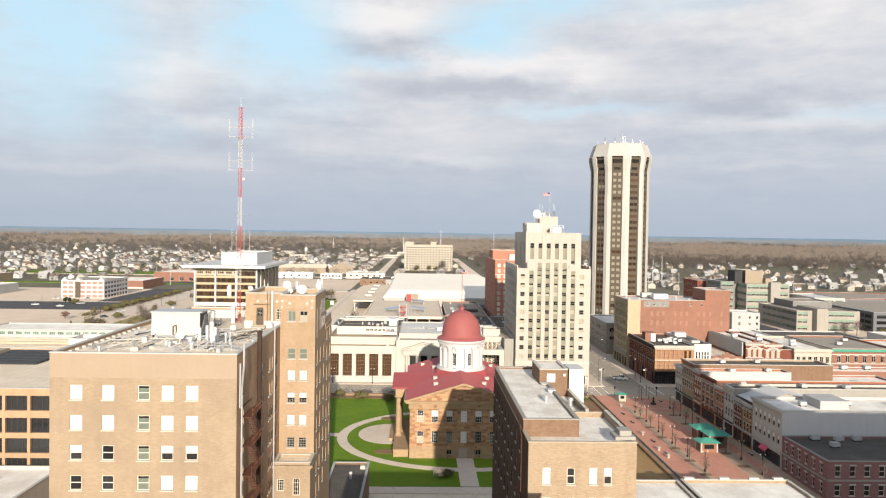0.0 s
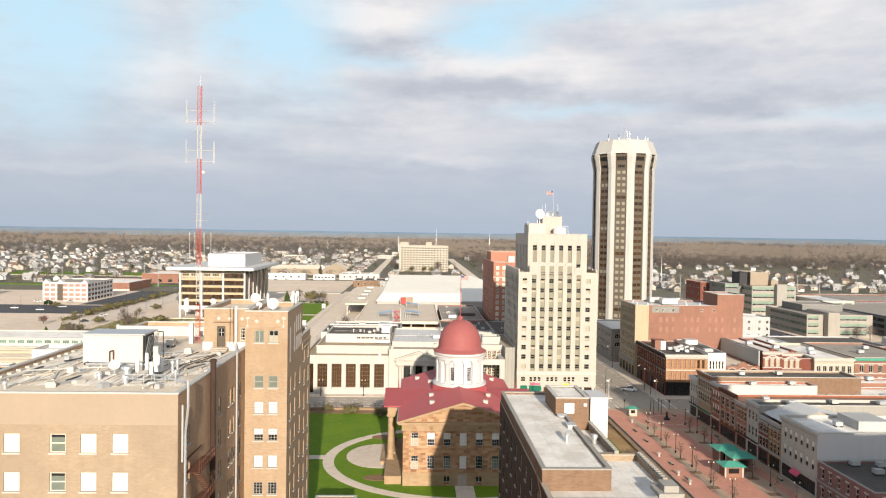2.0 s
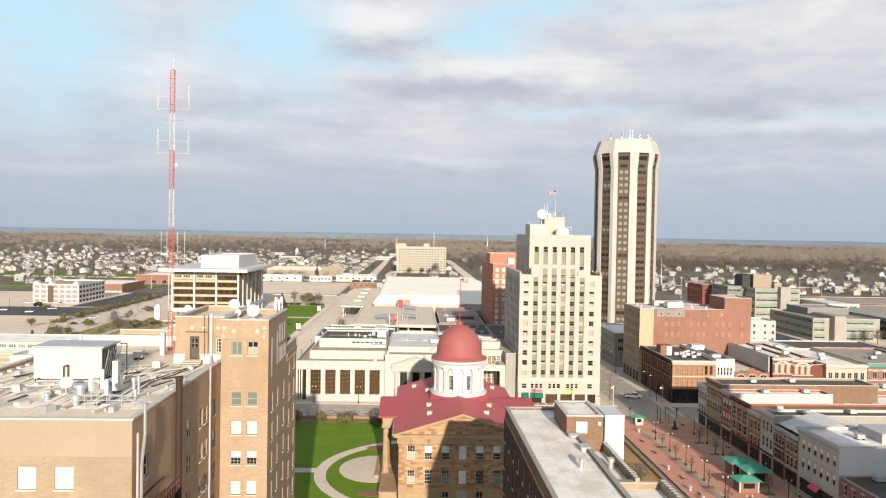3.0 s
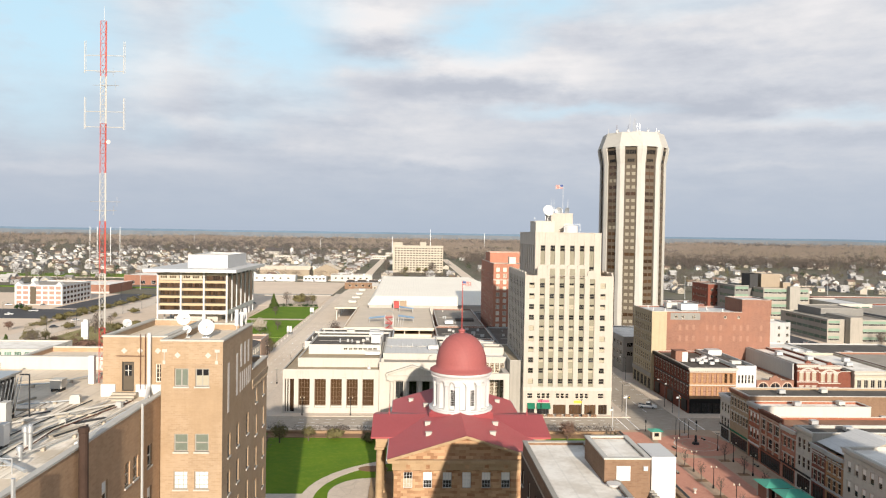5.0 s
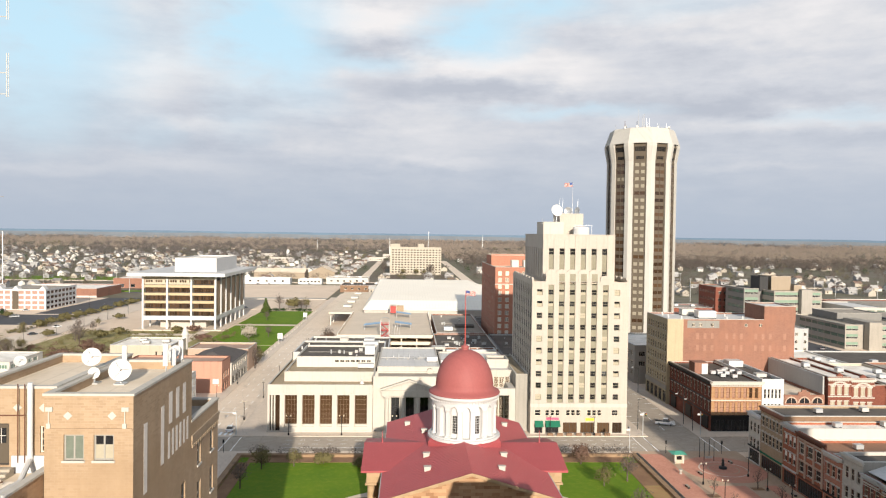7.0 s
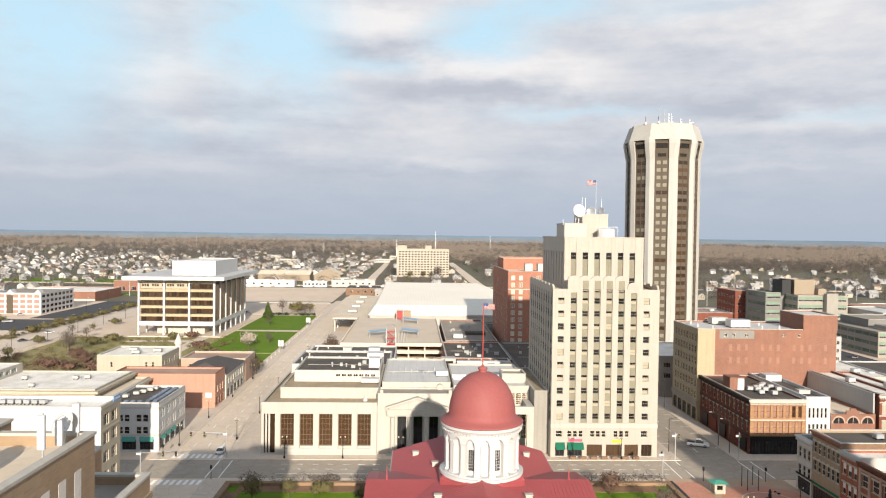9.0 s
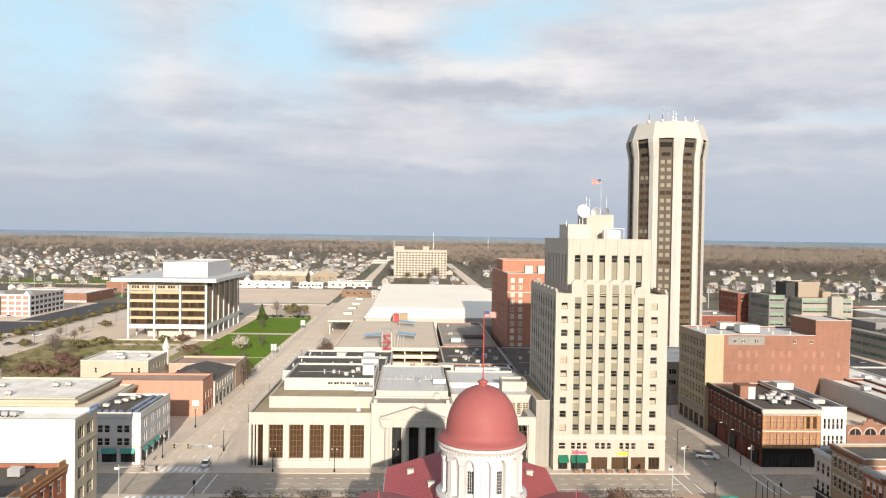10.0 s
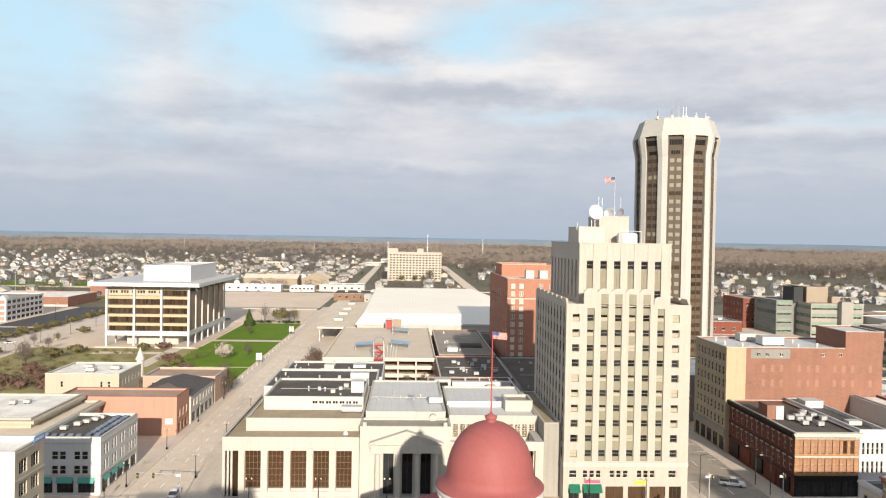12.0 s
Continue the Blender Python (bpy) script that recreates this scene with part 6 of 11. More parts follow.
# ---- brick block with white stepped roofs ----
rb = thing("brick_corner_block", 19.5, 92, 0, "brown brick block with white stepped roofs and penthouse", "building")
fr = [(x, z, 0.95, 1.95, "sash+sill" + ("+full", "", "+full", "+half")[i]) for i, x in enumerate((15.0, 17.85, 20.5, 22.2)) for z in (24.8 - 3.5 * k for k in range(3))]
wsd = [(y, z, 1.0, 1.7, "sash+sill") for y in range(78, 112, 4) for z in (26.6 - 3.4 * k for k in range(4))]
block(rb, 13.3, 26.0, 71.4, 86.0, -0.3, 29.7, BUFF, OLDWHITE, {'S': fr}, par=0.6, cope=TANSTONE, sides="SEN")
block(rb, 13.3, 23.6, 86.02, 112.0, -0.3, 29.7, BUFF, OLDWHITE, par=0.6, cope=TANSTONE, sides="EN")
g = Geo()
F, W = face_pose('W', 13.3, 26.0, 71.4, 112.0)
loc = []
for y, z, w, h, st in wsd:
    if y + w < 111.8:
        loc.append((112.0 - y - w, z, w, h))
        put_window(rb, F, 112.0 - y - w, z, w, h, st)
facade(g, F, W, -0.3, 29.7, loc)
part("side_wall", g, SHADEBROWN, rb, "brown brick side wall with its shade put into the colour")
block(rb, 13.32, 20.2, 76.0, 111.0, 29.0, 31.2, BROWN, OLDWHITE, par=0.25, cope=GREYSTONE)
block(rb, 18.9, 23.2, 98.4, 106.0, 29.0, 33.2, BROWN, OLDWHITE, par=0.12, cope=WHITE2)
part("door", Geo().box(20.0, 21.3, 98.3, 98.39, 31.25, 32.6), WHITE, rb, "white penthouse door")
part("lamp", Geo().box(22.5, 22.9, 98.2, 98.39, 32.2, 32.6), WHITE, rb)
part("white_box", Geo().box(23.68, 26.0, 99.5, 104.0, -0.3, 33.1), WHITE, rb, "white stucco stair head")
me = Geo().box(25.55, 26.02, 0, 0.36, 29.85, 30.25).mesh("parapet_block", GREYSTONE)
for k in range(32):
    part("parapet_block", me, None, rb, at=Matrix.Translation((0 if 76.6 + k * 0.7 < 85.4 else -2.4, 76.6 + k * 0.7, 0)))
part("corner_pier", Geo().box(23.6, 26.0, 71.9, 74.6, 29.9, 30.3).box(24.2, 25.6, 72.3, 74.2, 30.3, 30.9), GREYSTONE, rb)
solo("roof_vent", Geo().lathe([(0.3, 29.2), (0.3, 29.9), (0.45, 29.95), (0.4, 30.3)], 14, 22.4, 92.0), GALV, "round vent on the white roof", "vent", "vents on the roof")
solo("roof_hatch", Geo().box(19.2, 20.1, 92.0, 93.4, 30.95, 31.35).box(19.1, 20.2, 91.9, 93.5, 31.35, 31.45), GALV, "low metal hatch on the white roof", "hatch")
solo("roof_vent", Geo().tube((17.9, 86.5, 30.95), (17.9, 86.5, 31.9), 0.25).tube((17.9, 86.5, 31.9), (18.3, 86.3, 32.2), 0.28), GALV, "bent goose-neck vent on the white roof", "vent", "vents on the roof")
solo("satellite_dish", Geo().lathe([(0.05, 31.0), (0.5, 31.1), (0.65, 31.35)], 18, 19.5, 97.4), WHITE, "small white dish lying by the penthouse", "antenna", "rooftop dishes")
dp = Geo().tube((12.9, 74.5, 29.5), (12.9, 74.5, 18.0), 0.05).tube((12.9, 74.5, 29.5), (13.1, 80.0, 31.0), 0.05)
part("cable", dp, RUST, rb)
part("wall_plant", Geo().box(12.0, 13.25, 72.5, 74.0, 18.5, 20.5), GREYPAINT, rb, "grey metal box on the side wall")

# low dark-roofed house between the blocks, and low white roofs beside the plaza
lo = thing("low_shop_building", -11.5, 122, 0, "low brick building with a dark tar roof", "building")
block(lo, -16.6, -9.4, 112.8, 136.0, -0.3, 6.8, BROWN, BLACKROOF, {'S': [(-15, 2, 1.2, 1.8, "sash"), (-12, 2, 1.2, 1.8, "sash")]}, par=0.35, cope=GREYPAINT)
solo("roof_vent", Geo().lathe([(0.2, 6.4), (0.2, 7.4), (0.35, 7.5), (0.3, 7.8)], 12, -12.4, 127.0), WHITE, "white roof vent on a dark roof", "vent", "vents on the roof")
solo("roof_vent", Geo().box(-11.0, -10.0, 132.6, 133.6, 6.4, 7.1), WHITE2, "boxy pale roof vent on a dark roof", "vent", "vents on the roof")
lo = thing("low_shop_building", 37, 92, 0, "low building with a white membrane roof", "building")
block(lo, 26.6, 48.0, 72.0, 119.0, -0.3, 9.2, BUFF, WHITEROOF, par=0.4, cope=WHITE2)
lo = thing("low_shop_building", 58, 92, 0, "low building with a white membrane roof and stepped parapet", "building")
block(lo, 48.6, 68.5, 72.0, 119.0, -0.3, 9.4, BUFF, WHITEROOF, par=0.5, cope=WHITE2)
for x in (50.0, 56.5, 62.0, 66.5):
    part("parapet_step", Geo().box(x - 0.9, x + 0.9, 118.4, 119.1, 9.54, 9.95), WHITE2, lo)

# buildings left of the painted block
br = thing("strip_window_office", -75, 125, 0, "brown brick office building with long dark window strips", "building")
strips = [(-104.93 + 4.1 * k, z, 3.6, 2.5, "bays") for k in range(6, 11) for z in (23.3, 19.6, 16.2, 12.9, 9.6)]
block(br, -108, -60.0, 110.0, 150.0, -0.3, 27.0, WALLBROWN, TANROOF, {'S': strips}, par=0.6, cope=GREYPAINT, depth=0.5, frame_mat=FRAMED)
part("stone_band", Geo().box(-108, -60, 109.8, 109.99, 26.15, 27.0), WALLBROWN, br)
sol = thing("solar_array", -82, 143, 26.4, "dark stepped rooftop solar panel array", "solar panels")
for k in range(5):
    part("solar_panel", Geo().box(-87.0, -75.5, 134.5 + k * 2.6, 136.9 + k * 2.6, 26.4, 26.75 + 0.12 * k), DARKMETAL, sol)
solo("roof_curb", Geo().box(-94.0, -87.6, 134.0, 147.0, 26.4, 27.6), TANSTONE, "raised tan roof upstand beside the solar panels", "curb")
lw = thing("low_shop_building", -58, 98, 0, "low white-roofed building with fluted wall", "building")
block(lw, -75, -56.5, 88.0, 106.0, -0.3, 15.3, LIME2, WHITEROOF, par=0.4, cope=WHITE2)
solo("chimney", Geo().box(-64.4, -63.6, 96, 97, 14.7, 16.2).box(-64.6, -63.4, 95.8, 97.2, 16.2, 16.4), SALMON, "short brick chimney on a white roof", "chimney")

# unseen plain blocks, added behind the flight's start to shade the plaza and lawn
for x0, x1, y0, y1, h in ((104.2, 140, -30, 40, 47.5), (92, 104, 10, 40, 66), (-6, 16, 20, 60, 27)):
    bk = thing("office_block", (x0 + x1) / 2, (y0 + y1) / 2, 0, "unseen plain block added behind the flight path to cast shade", "building")
    block(bk, x0, x1, y0, y1, -0.3, h, BUFF, GREYROOF, par=0.6)
# ---- colonnaded limestone bank ----
BANKBAR = plain("tan_bronze_bar", (0.19, 0.135, 0.085), 0.5, 0.15, 0.5, 4, 0.05)
BANKGLASS = glassy("amber_brown_glass", (0.062, 0.034, 0.018), 0.08, 0.25, 0.6)
bank = thing("bank_building", -12, 265, 0, "limestone bank with a tall pier colonnade and brown glass", "building")
bx0, bx1, by0, bz = -36.2, -8.0, 249.0, 12.7
F, W = face_pose('S', bx0, bx1, by0, 290)
op = []
wx = [-31.6 + 4.7 * k for k in range(5)]
for x in wx:
    op.append((x - bx0, 1.6, 3.3, 8.5))
    put_window(bank, F, x - bx0, 2.2, 3.3, 7.85, "lattice", BANKBAR, BANKGLASS, 0.9)
    part("window_apron", Geo().box(x + 0.05, x + 3.25, by0 + 0.35, by0 + 0.78, 1.1, 2.15).box(x + 0.6, x + 2.7, by0 + 0.1, by0 + 0.35, 0.6, 1.4), LIMESTONE, bank)
op.append((0.6, 0.3, 2.7, 9.8))
# dark sheet stands in for the shaded inside of the corner bay
part("corner_recess", Geo().box(bx0 + 0.5, bx0 + 3.5, by0 + 0.91, by0 + 1.1, 0.0, 10.2), GLASSB, bank, "dark glass sheet standing in for the shaded open corner bay")
for x in (bx0 + 0.95, bx0 + 1.7):
    part("slim_pier", Geo().box(x, x + 0.4, by0 + 0.05, by0 + 0.55, 0.0, 10.09), LIME2, bank)
g = Geo()
facade(g, F, W, -0.3, bz, op, 0.9)
for s in "WN":
    F2, W2 = face_pose(s, bx0, bx1, by0, 290)
    o2 = [(1.2 + k * 3.6, 0.6, 2.2, 9.5) for k in range(11)] if s == 'W' else []
    facade(g, F2, W2, -0.3, bz, o2, 0.9, back=True)
part("wall", g, LIMESTONE, bank)
part("roof_terrace", Geo().box(bx0 + 0.3, bx1, by0 + 0.4, 290, bz - 0.9, bz - 0.35), STONEROOF, bank, "stained stone roof terrace")
part("parapet", Geo().box(bx0 - 0.05, bx1, by0 - 0.06, by0 + 0.4, bz, bz + 0.25).box(bx0 - 0.05, bx0 + 0.4, by0 + 0.4, 290, bz, bz + 0.25), LIME2, bank)
part("plinth", Geo().box(bx0 - 0.15, bx1, by0 - 0.2, by0 - 0.004, -0.2, 0.55), LIMESTONE, bank)
for k in range(6):
    x = wx[0] - 1.4 + 4.7 * k
    part("pier", Geo().box(x + 0.15, x + 1.25, by0 - 0.16, by0 - 0.004, 0.55, 10.6), LIME2, bank)
block(bank, -32.9, -7.8, 256.2, 290.0, bz - 0.6, 15.0, LIMESTONE, STONEROOF, par=0.35, cope=LIME2)
block(bank, -31.0, -8.2, 266.0, 288.0, 14.4, 17.6, WHITE2, BLACKROOF, {'S': [(-20 + 1.55 * k, 16.0, 1.3, 0.8, "two") for k in range(7)]}, par=0.4, cope=WHITE2, depth=0.1)
slab_unit("roof_duct", -13.0, -8.4, 263.0, 265.4, 14.7, 1.3, GALV, "pale metal duct box on the bank roof")
solo("roof_vent", Geo().lathe([(0.6, 12.35), (0.5, 12.8), (0.15, 13.2), (0.1, 13.9)], 12, -11.2, 253.5), WHITE, "white conical roof vent on the terrace", "vent", "vents on the roof")
# pedimented entrance front
px0, px1, py = -7.95, 11.2, 249.6
F, W = face_pose('S', px0, px1, py, 292)
op = [(a - px0, 0.4, 2.2, 9.0) for a in (-3.0, 1.0, 4.9)]
g = Geo()
facade(g, F, W, -0.3, 12.2, op, 1.6)
for s in "EN":
    F2, W2 = face_pose(s, px0, px1, py, 292)
    facade(g, F2, W2, -0.3, 12.2, [], 0.3)
part("entrance_wall", g, LIME2, bank)
for a in (-3.0, 1.0, 4.9):
    put_window(bank, F, a - px0, 0.4, 2.2, 9.0, "two", FRAMED, GLASS, 1.6)
col = fluted_column(9.9, 0.62).mesh("column", LIME2, False)
for a in (-4.3, -0.1, 3.95, 7.9):
    part("column", col, None, bank, at=Matrix.Translation((a + 0.15, py - 0.75, 0.1)))
part("entablature", Geo().box(-5.6, 9.3, py - 1.5, py - 0.004, 10.0, 11.3).box(-5.9, 9.6, py - 1.8, py - 0.004, 11.3, 11.6), LIME2, bank)
part("step", Geo().box(-5.8, 9.6, py - 1.7, py - 0.01, 0.09, 0.3), LIME2, bank)
g = Geo()
g.quad((-5.4, py - 1.3, 11.6), (9.1, py - 1.3, 11.6), (1.85, py - 1.3, 13.9))
part("tympanum", g, LIME2, bank)
g = Geo()
for a, b in ((-5.9, 1.85), (9.6, 1.85)):
    for y0, y1 in ((py - 1.8, py - 0.004),):
        p = [(a, y0, 11.6), (b, y0, 14.1), (b, y0, 14.55), (a, y0, 12.0)]
        g.quad(*p)
        g.quad((a, y0, 12.0), (b, y0, 14.55), (b, y1, 14.55), (a, y1, 12.0))
        g.quad((a, y0, 11.6), (a, y1, 11.6), (b, y1, 14.1), (b, y0, 14.1))
part("raking_cornice", g, LIME2, bank)
block(bank, px0 + 0.02, px1 - 0.02, py + 0.05, 257.0, 12.2, 15.0, LIME2, GREYROOF, par=0.3, cope=LIME2)
block(bank, px0 + 0.8, px1 - 0.8, 257.02, 292.0, 12.2, 16.4, LIMESTONE, BLUEROOF, par=0.25, cope=LIME2)
part("barrel_end", Geo().tube((7.6, 256.0, 15.3), (7.6, 258.8, 15.6), 0.8, n=14), LIME2, bank)
for x in (px0 + 1.0, px1 - 1.2):
    part("antefix", Geo().box(x - 0.4, x + 0.4, py - 0.3, py + 0.3, 15.2, 16.0), LIME2, bank)
for k in range(9):
    x = -4.5 + k * 1.6
    solo("roof_vent", Geo().tube((x, 270.0 + (k * 7 % 5) * 1.2, 16.1), (x, 270.0 + (k * 7 % 5) * 1.2, 17.1), 0.09), GALV, "thin vent pipe on the blue-grey roof", "vent", "vents on the roof")
pipe_run([(-6.5, 271, 16.6), (9.5, 271, 16.6)], 0.1, WHITE2, "white pipe across the blue-grey roof", True, 16.1)
slab_unit("roof_unit", 7.0, 10.2, 266.0, 268.4, 16.1, 1.5, WHITE, "white boxy air handler on the roof")
slab_unit("roof_unit", -11.6, -8.6, 273.0, 276.0, 17.2, 2.6, WHITE, "white stair head box on the roof", False)
# set-back wing and portal
wing = [(12.0 + 1.55 * k, 10.6, 1.35, 3.0, "lattice") for k in range(12)]
block(bank, 11.25, 31.1, 258.0, 290.0, -0.3, 15.4, LIMESTONE, BLUEROOF, {'S': wing + [(12.0 + 1.55 * k, 1.6, 1.35, 7.0, "lattice") for k in range(12)]}, par=0.35, cope=LIME2, frame_mat=FRAMEW, glass=GLASSB)
part("white_screen", Geo().box(11.3, 24.5, 268.0, 268.4, 15.05, 16.4), WHITE, bank)
block(bank, 24.6, 30.9, 264.0, 271.0, 15.0, 17.4, LIMESTONE, GREYROOF, par=0.5, cope=LIME2)
part("portal", Geo().box(11.25, 30.9, 249.4, 250.4, 10.1, 12.0).box(29.2, 30.9, 249.4, 250.4, -0.2, 10.1).box(29.2, 30.9, 250.4, 258.0, 10.1, 12.0), LIMESTONE, bank, "free-standing limestone portal frame")
solo("garden_bed", Geo().box(12.0, 29.0, 251.5, 257.5, -0.2, 0.3), LAWN, "small green courtyard bed", "garden bed", kind="structure")

# dark roofs behind the bank
md = thing("shop_building", -20, 305, 0, "low building with a dark tar roof and white parapets", "building")
block(md, -36.0, -6.5, 292.2, 318.0, -0.3, 14.6, WHITE2, BLACKROOF, par=0.5, cope=WHITE)
for k in range(5):
    slab_unit("roof_unit", -29.5 + k * 1.5, -28.5 + k * 1.5, 300.0, 301.0, 14.1, 0.8, WHITE, "small white roof fan on tar", False, 0, "row of white roof fans")
slab_unit("roof_unit", -13.5, -8.5, 296.0, 299.5, 14.1, 3.4, WHITE, "white roof stair box", False)
md = thing("shop_building", -20, 332, 0, "low building with a dark tar roof and white parapets", "building")
block(md, -36.5, -5.5, 318.3, 346.0, -0.3, 12.2, WHITE2, BLACKROOF, {'W': rows([321, 325, 329, 333, 337], [5.5], 1.4, 1.8)}, par=0.5, cope=WHITE)
for k in range(16):
    slab_unit("roof_unit", -34.5 + k * 1.75, -33.7 + k * 1.75, 322.0, 322.8, 11.7, 0.5, WHITE, "small white skylight curb", False, 0, "row of white skylights")
slab_unit("roof_unit", -24.5, -21.5, 332.0, 334.5, 11.7, 1.8, WHITE2, "pale boxy air handler on tar roof")
slab_unit("roof_unit", -15.5, -11.5, 335.0, 340.0, 11.7, 1.2, WHITE, "pale flat air handler on tar roof")
md = thing("shop_building", 22, 310, 0, "low brick building with dark roof and pale stair box", "building")
block(md, 8.0, 33.0, 296.0, 318.0, -0.3, 12.5, SALMON, BLACKROOF, par=0.4, cope=WHITE2)
shed2 = slab_unit("roof_shed", 9.5, 14.0, 297.5, 301.5, 12.1, 3.6, WHITE2, "pale boxy stair head with dark opening", False)
# flat black sheet stands in for the shade inside the opening
part("opening", Geo().box(10.4, 13.2, 297.4, 297.45, 12.9, 15.0), BLACKP, shed2, "flat black sheet in place of a dark opening")
slab_unit("roof_unit", 15.0, 32.0, 306.0, 308.0, 12.1, 1.3, WHITE, "long white roof screen", False)
slab_unit("roof_unit", 24.5, 27.0, 302.0, 304.0, 12.1, 1.1, WHITE2, "pale roof air conditioner")
md = thing("shop_building", 24, 345, 0, "low brick building with dark roof strewn with vents", "building")
block(md, 12.6, 36.0, 330.0, 372.0, -0.3, 10.0, SALMON, BLACKROOF, par=0.4, cope=WHITE2)
for x, y in ((16, 338), (20, 345), (24, 336), (28, 350), (31, 341), (18, 358), (26, 362)):
    slab_unit("roof_unit", x, x + 1.6, y, y + 1.4, 9.6, 1.1, GREYPAINT, "small grey roof unit on a dark roof")
md = thing("shop_building", 28, 410, 0, "red brick building with a long grey roof", "building")
block(md, 14.2, 36.0, 376.0, 452.0, -0.3, 10.0, SALMON, GREYROOF, par=0.6, cope=WHITE2)
slab_unit("roof_unit", 18, 22, 386, 390, 9.4, 1.8, GALV, "boxy metal roof unit")
slab_unit("roof_unit", 24, 33, 398, 404, 9.4, 1.0, BLACKROOF, "dark roof equipment deck", False)

rq = random.Random(12)
for x0, x1, y0, y1, z, n in ((-35, -8, 294, 316, 14.1, 12), (-35, -7, 320, 344, 11.7, 14), (9, 32, 310, 317, 12.1, 6), (14, 35, 332, 370, 9.6, 12), (15, 35, 378, 450, 9.4, 12), (38, 61, 304, 368, 9.9, 12), (-30, -9, 268, 286, 17.2, 8)):
    for k in range(n):
        x, y, w, h = rq.uniform(x0, x1 - 2), rq.uniform(y0, y1 - 2), rq.uniform(0.3, 1.1), rq.uniform(0.3, 1.1)
        if k % 3 == 0:
            solo("roof_vent", Geo().lathe([(w * 0.25, z), (w * 0.25, z + h), (w * 0.4, z + h + 0.05), (w * 0.3, z + h + 0.25)], 10, x, y), GALV, "round metal vent on a dark roof", "vent", "vents on the roof")
        else:
            solo("roof_box", Geo().box(x, x + w, y, y + w * 0.8, z, z + h).box(x - 0.05, x + w + 0.05, y - 0.05, y + w * 0.8 + 0.05, z + h, z + h + 0.08), (WHITE2, GREYPAINT)[k % 2], ("pale", "grey")[k % 2] + " metal box on a dark tar roof", "box", "boxes on the dark roofs")
    g = Geo()
    g.box(x0 + 1, x1 - 1, (y0 + y1) / 2, (y0 + y1) / 2 + 0.25, z, z + 0.12)
    solo("roof_curb", g, GREYSTONE, "low grey curb across a dark tar roof", "curb", "roof curbs")

# ---- open parking deck with red stair ----
pk = thing("parking_garage", -8, 420, 0, "open concrete parking deck with red stair tower", "building")
for z in (2.9, 5.9, 8.9):
    part("deck", Geo().box(-29.0, 12.4, 370.0, 466.0, z - 0.35, z), DECKCON, pk)
    for a, b in ((-29.0, -10.6), (-6.4, 12.4)):
        part("front_beam", Geo().box(a, b, 369.7, 369.996, z - 0.5, z + 0.85), DECKCON, pk)
    part("side_beam", Geo().box(-29.3, -29.004, 369.7, 466.0, z - 0.5, z + 0.85), DECKCON, pk)
    part("side_beam", Geo().box(12.404, 12.7, 369.7, 466.0, z - 0.5, z + 0.85), DECKCON, pk)
for k in range(7):
    x = -28.6 + k * 6.75
    for y in (371.0, 395.0, 420.0, 445.0, 465.0):
        part("column", Geo().box(x, x + 0.5, y, y + 0.5, -0.3, 8.5), DECKCON, pk)
for x in (-29.3, 12.5):
    for k in range(16):
        part("rail_post", Geo().box(x, x + 0.15, 372 + k * 6, 372.3 + k * 6, 9.75, 10.3), GALV, pk)
st = part("stair_tower", Geo().box(-10.4, -10.2, 366.6, 369.6, -0.3, 16.4).box(-6.8, -6.6, 366.6, 369.6, -0.3, 16.4), WHITE, pk, "white framed stair tower with red landings")
for k in range(6):
    z, flip = 1.4 + 2.6 * k, k % 2
    g = Geo().box(-10.15, -6.85, 366.7, 369.4, z, z + 0.22)
    for j in range(3):
        g.box(-10.15, -6.85, 366.66, 366.72, z + 0.42 + 0.3 * j, z + 0.52 + 0.3 * j)
    for j in range(5):
        g.box(-10.1 + 0.78 * j, -10.0 + 0.78 * j, 366.64, 366.7, z, z + 1.15)
    child("landing", g.mesh("landing", STREETRED), st, "red steel landing with open rails")
    if k < 5:
        xa, xb = (-10.0, -7.0) if flip else (-7.0, -10.0)
        child("stair_flight", Geo().tube((xa, 367.2, z + 0.2), (xb, 367.2, z + 2.7), 0.14, n=4).tube((xa, 368.6, z + 0.2), (xb, 368.6, z + 2.7), 0.14, n=4).mesh("stair_flight", STREETRED), st)
g = Geo()
for k in range(8):
    a, b = math.pi * k / 8, math.pi * (k + 1) / 8
    g.quad((-8.5 - 1.9 * math.cos(a), 366.6, 16.4 + 1.2 * math.sin(a)), (-8.5 - 1.9 * math.cos(b), 366.6, 16.4 + 1.2 * math.sin(b)), (-8.5 - 1.9 * math.cos(b), 370.0, 16.4 + 1.2 * math.sin(b)), (-8.5 - 1.9 * math.cos(a), 370.0, 16.4 + 1.2 * math.sin(a)))
child("canopy", g.mesh("canopy", WHITE2), st)
for x, y, s in ((-11.2, 392, -1), (-4.8, 396, 1), (-5.0, 440, 1)):
    g = Geo().quad((x, y, 12.0), (x + s * 8, y, 11.0), (x + s * 8, y + 7, 11.0), (x, y + 7, 12.0)).quad((x, y + 7, 11.9), (x + s * 8, y + 7, 10.9), (x + s * 8, y, 10.9), (x, y, 11.9))
    c = part("canopy", g, CANBLUE, pk, "light blue canopy sheet")
    for dx in (0.3, 7.5):
        child("canopy_post", Geo().tube((x + s * dx, y + 0.3, 8.9), (x + s * dx, y + 0.3, 11.2), 0.08).tube((x + s * dx, y + 6.7, 8.9), (x + s * dx, y + 6.7, 11.2), 0.08).mesh("canopy_post", WHITE), c)
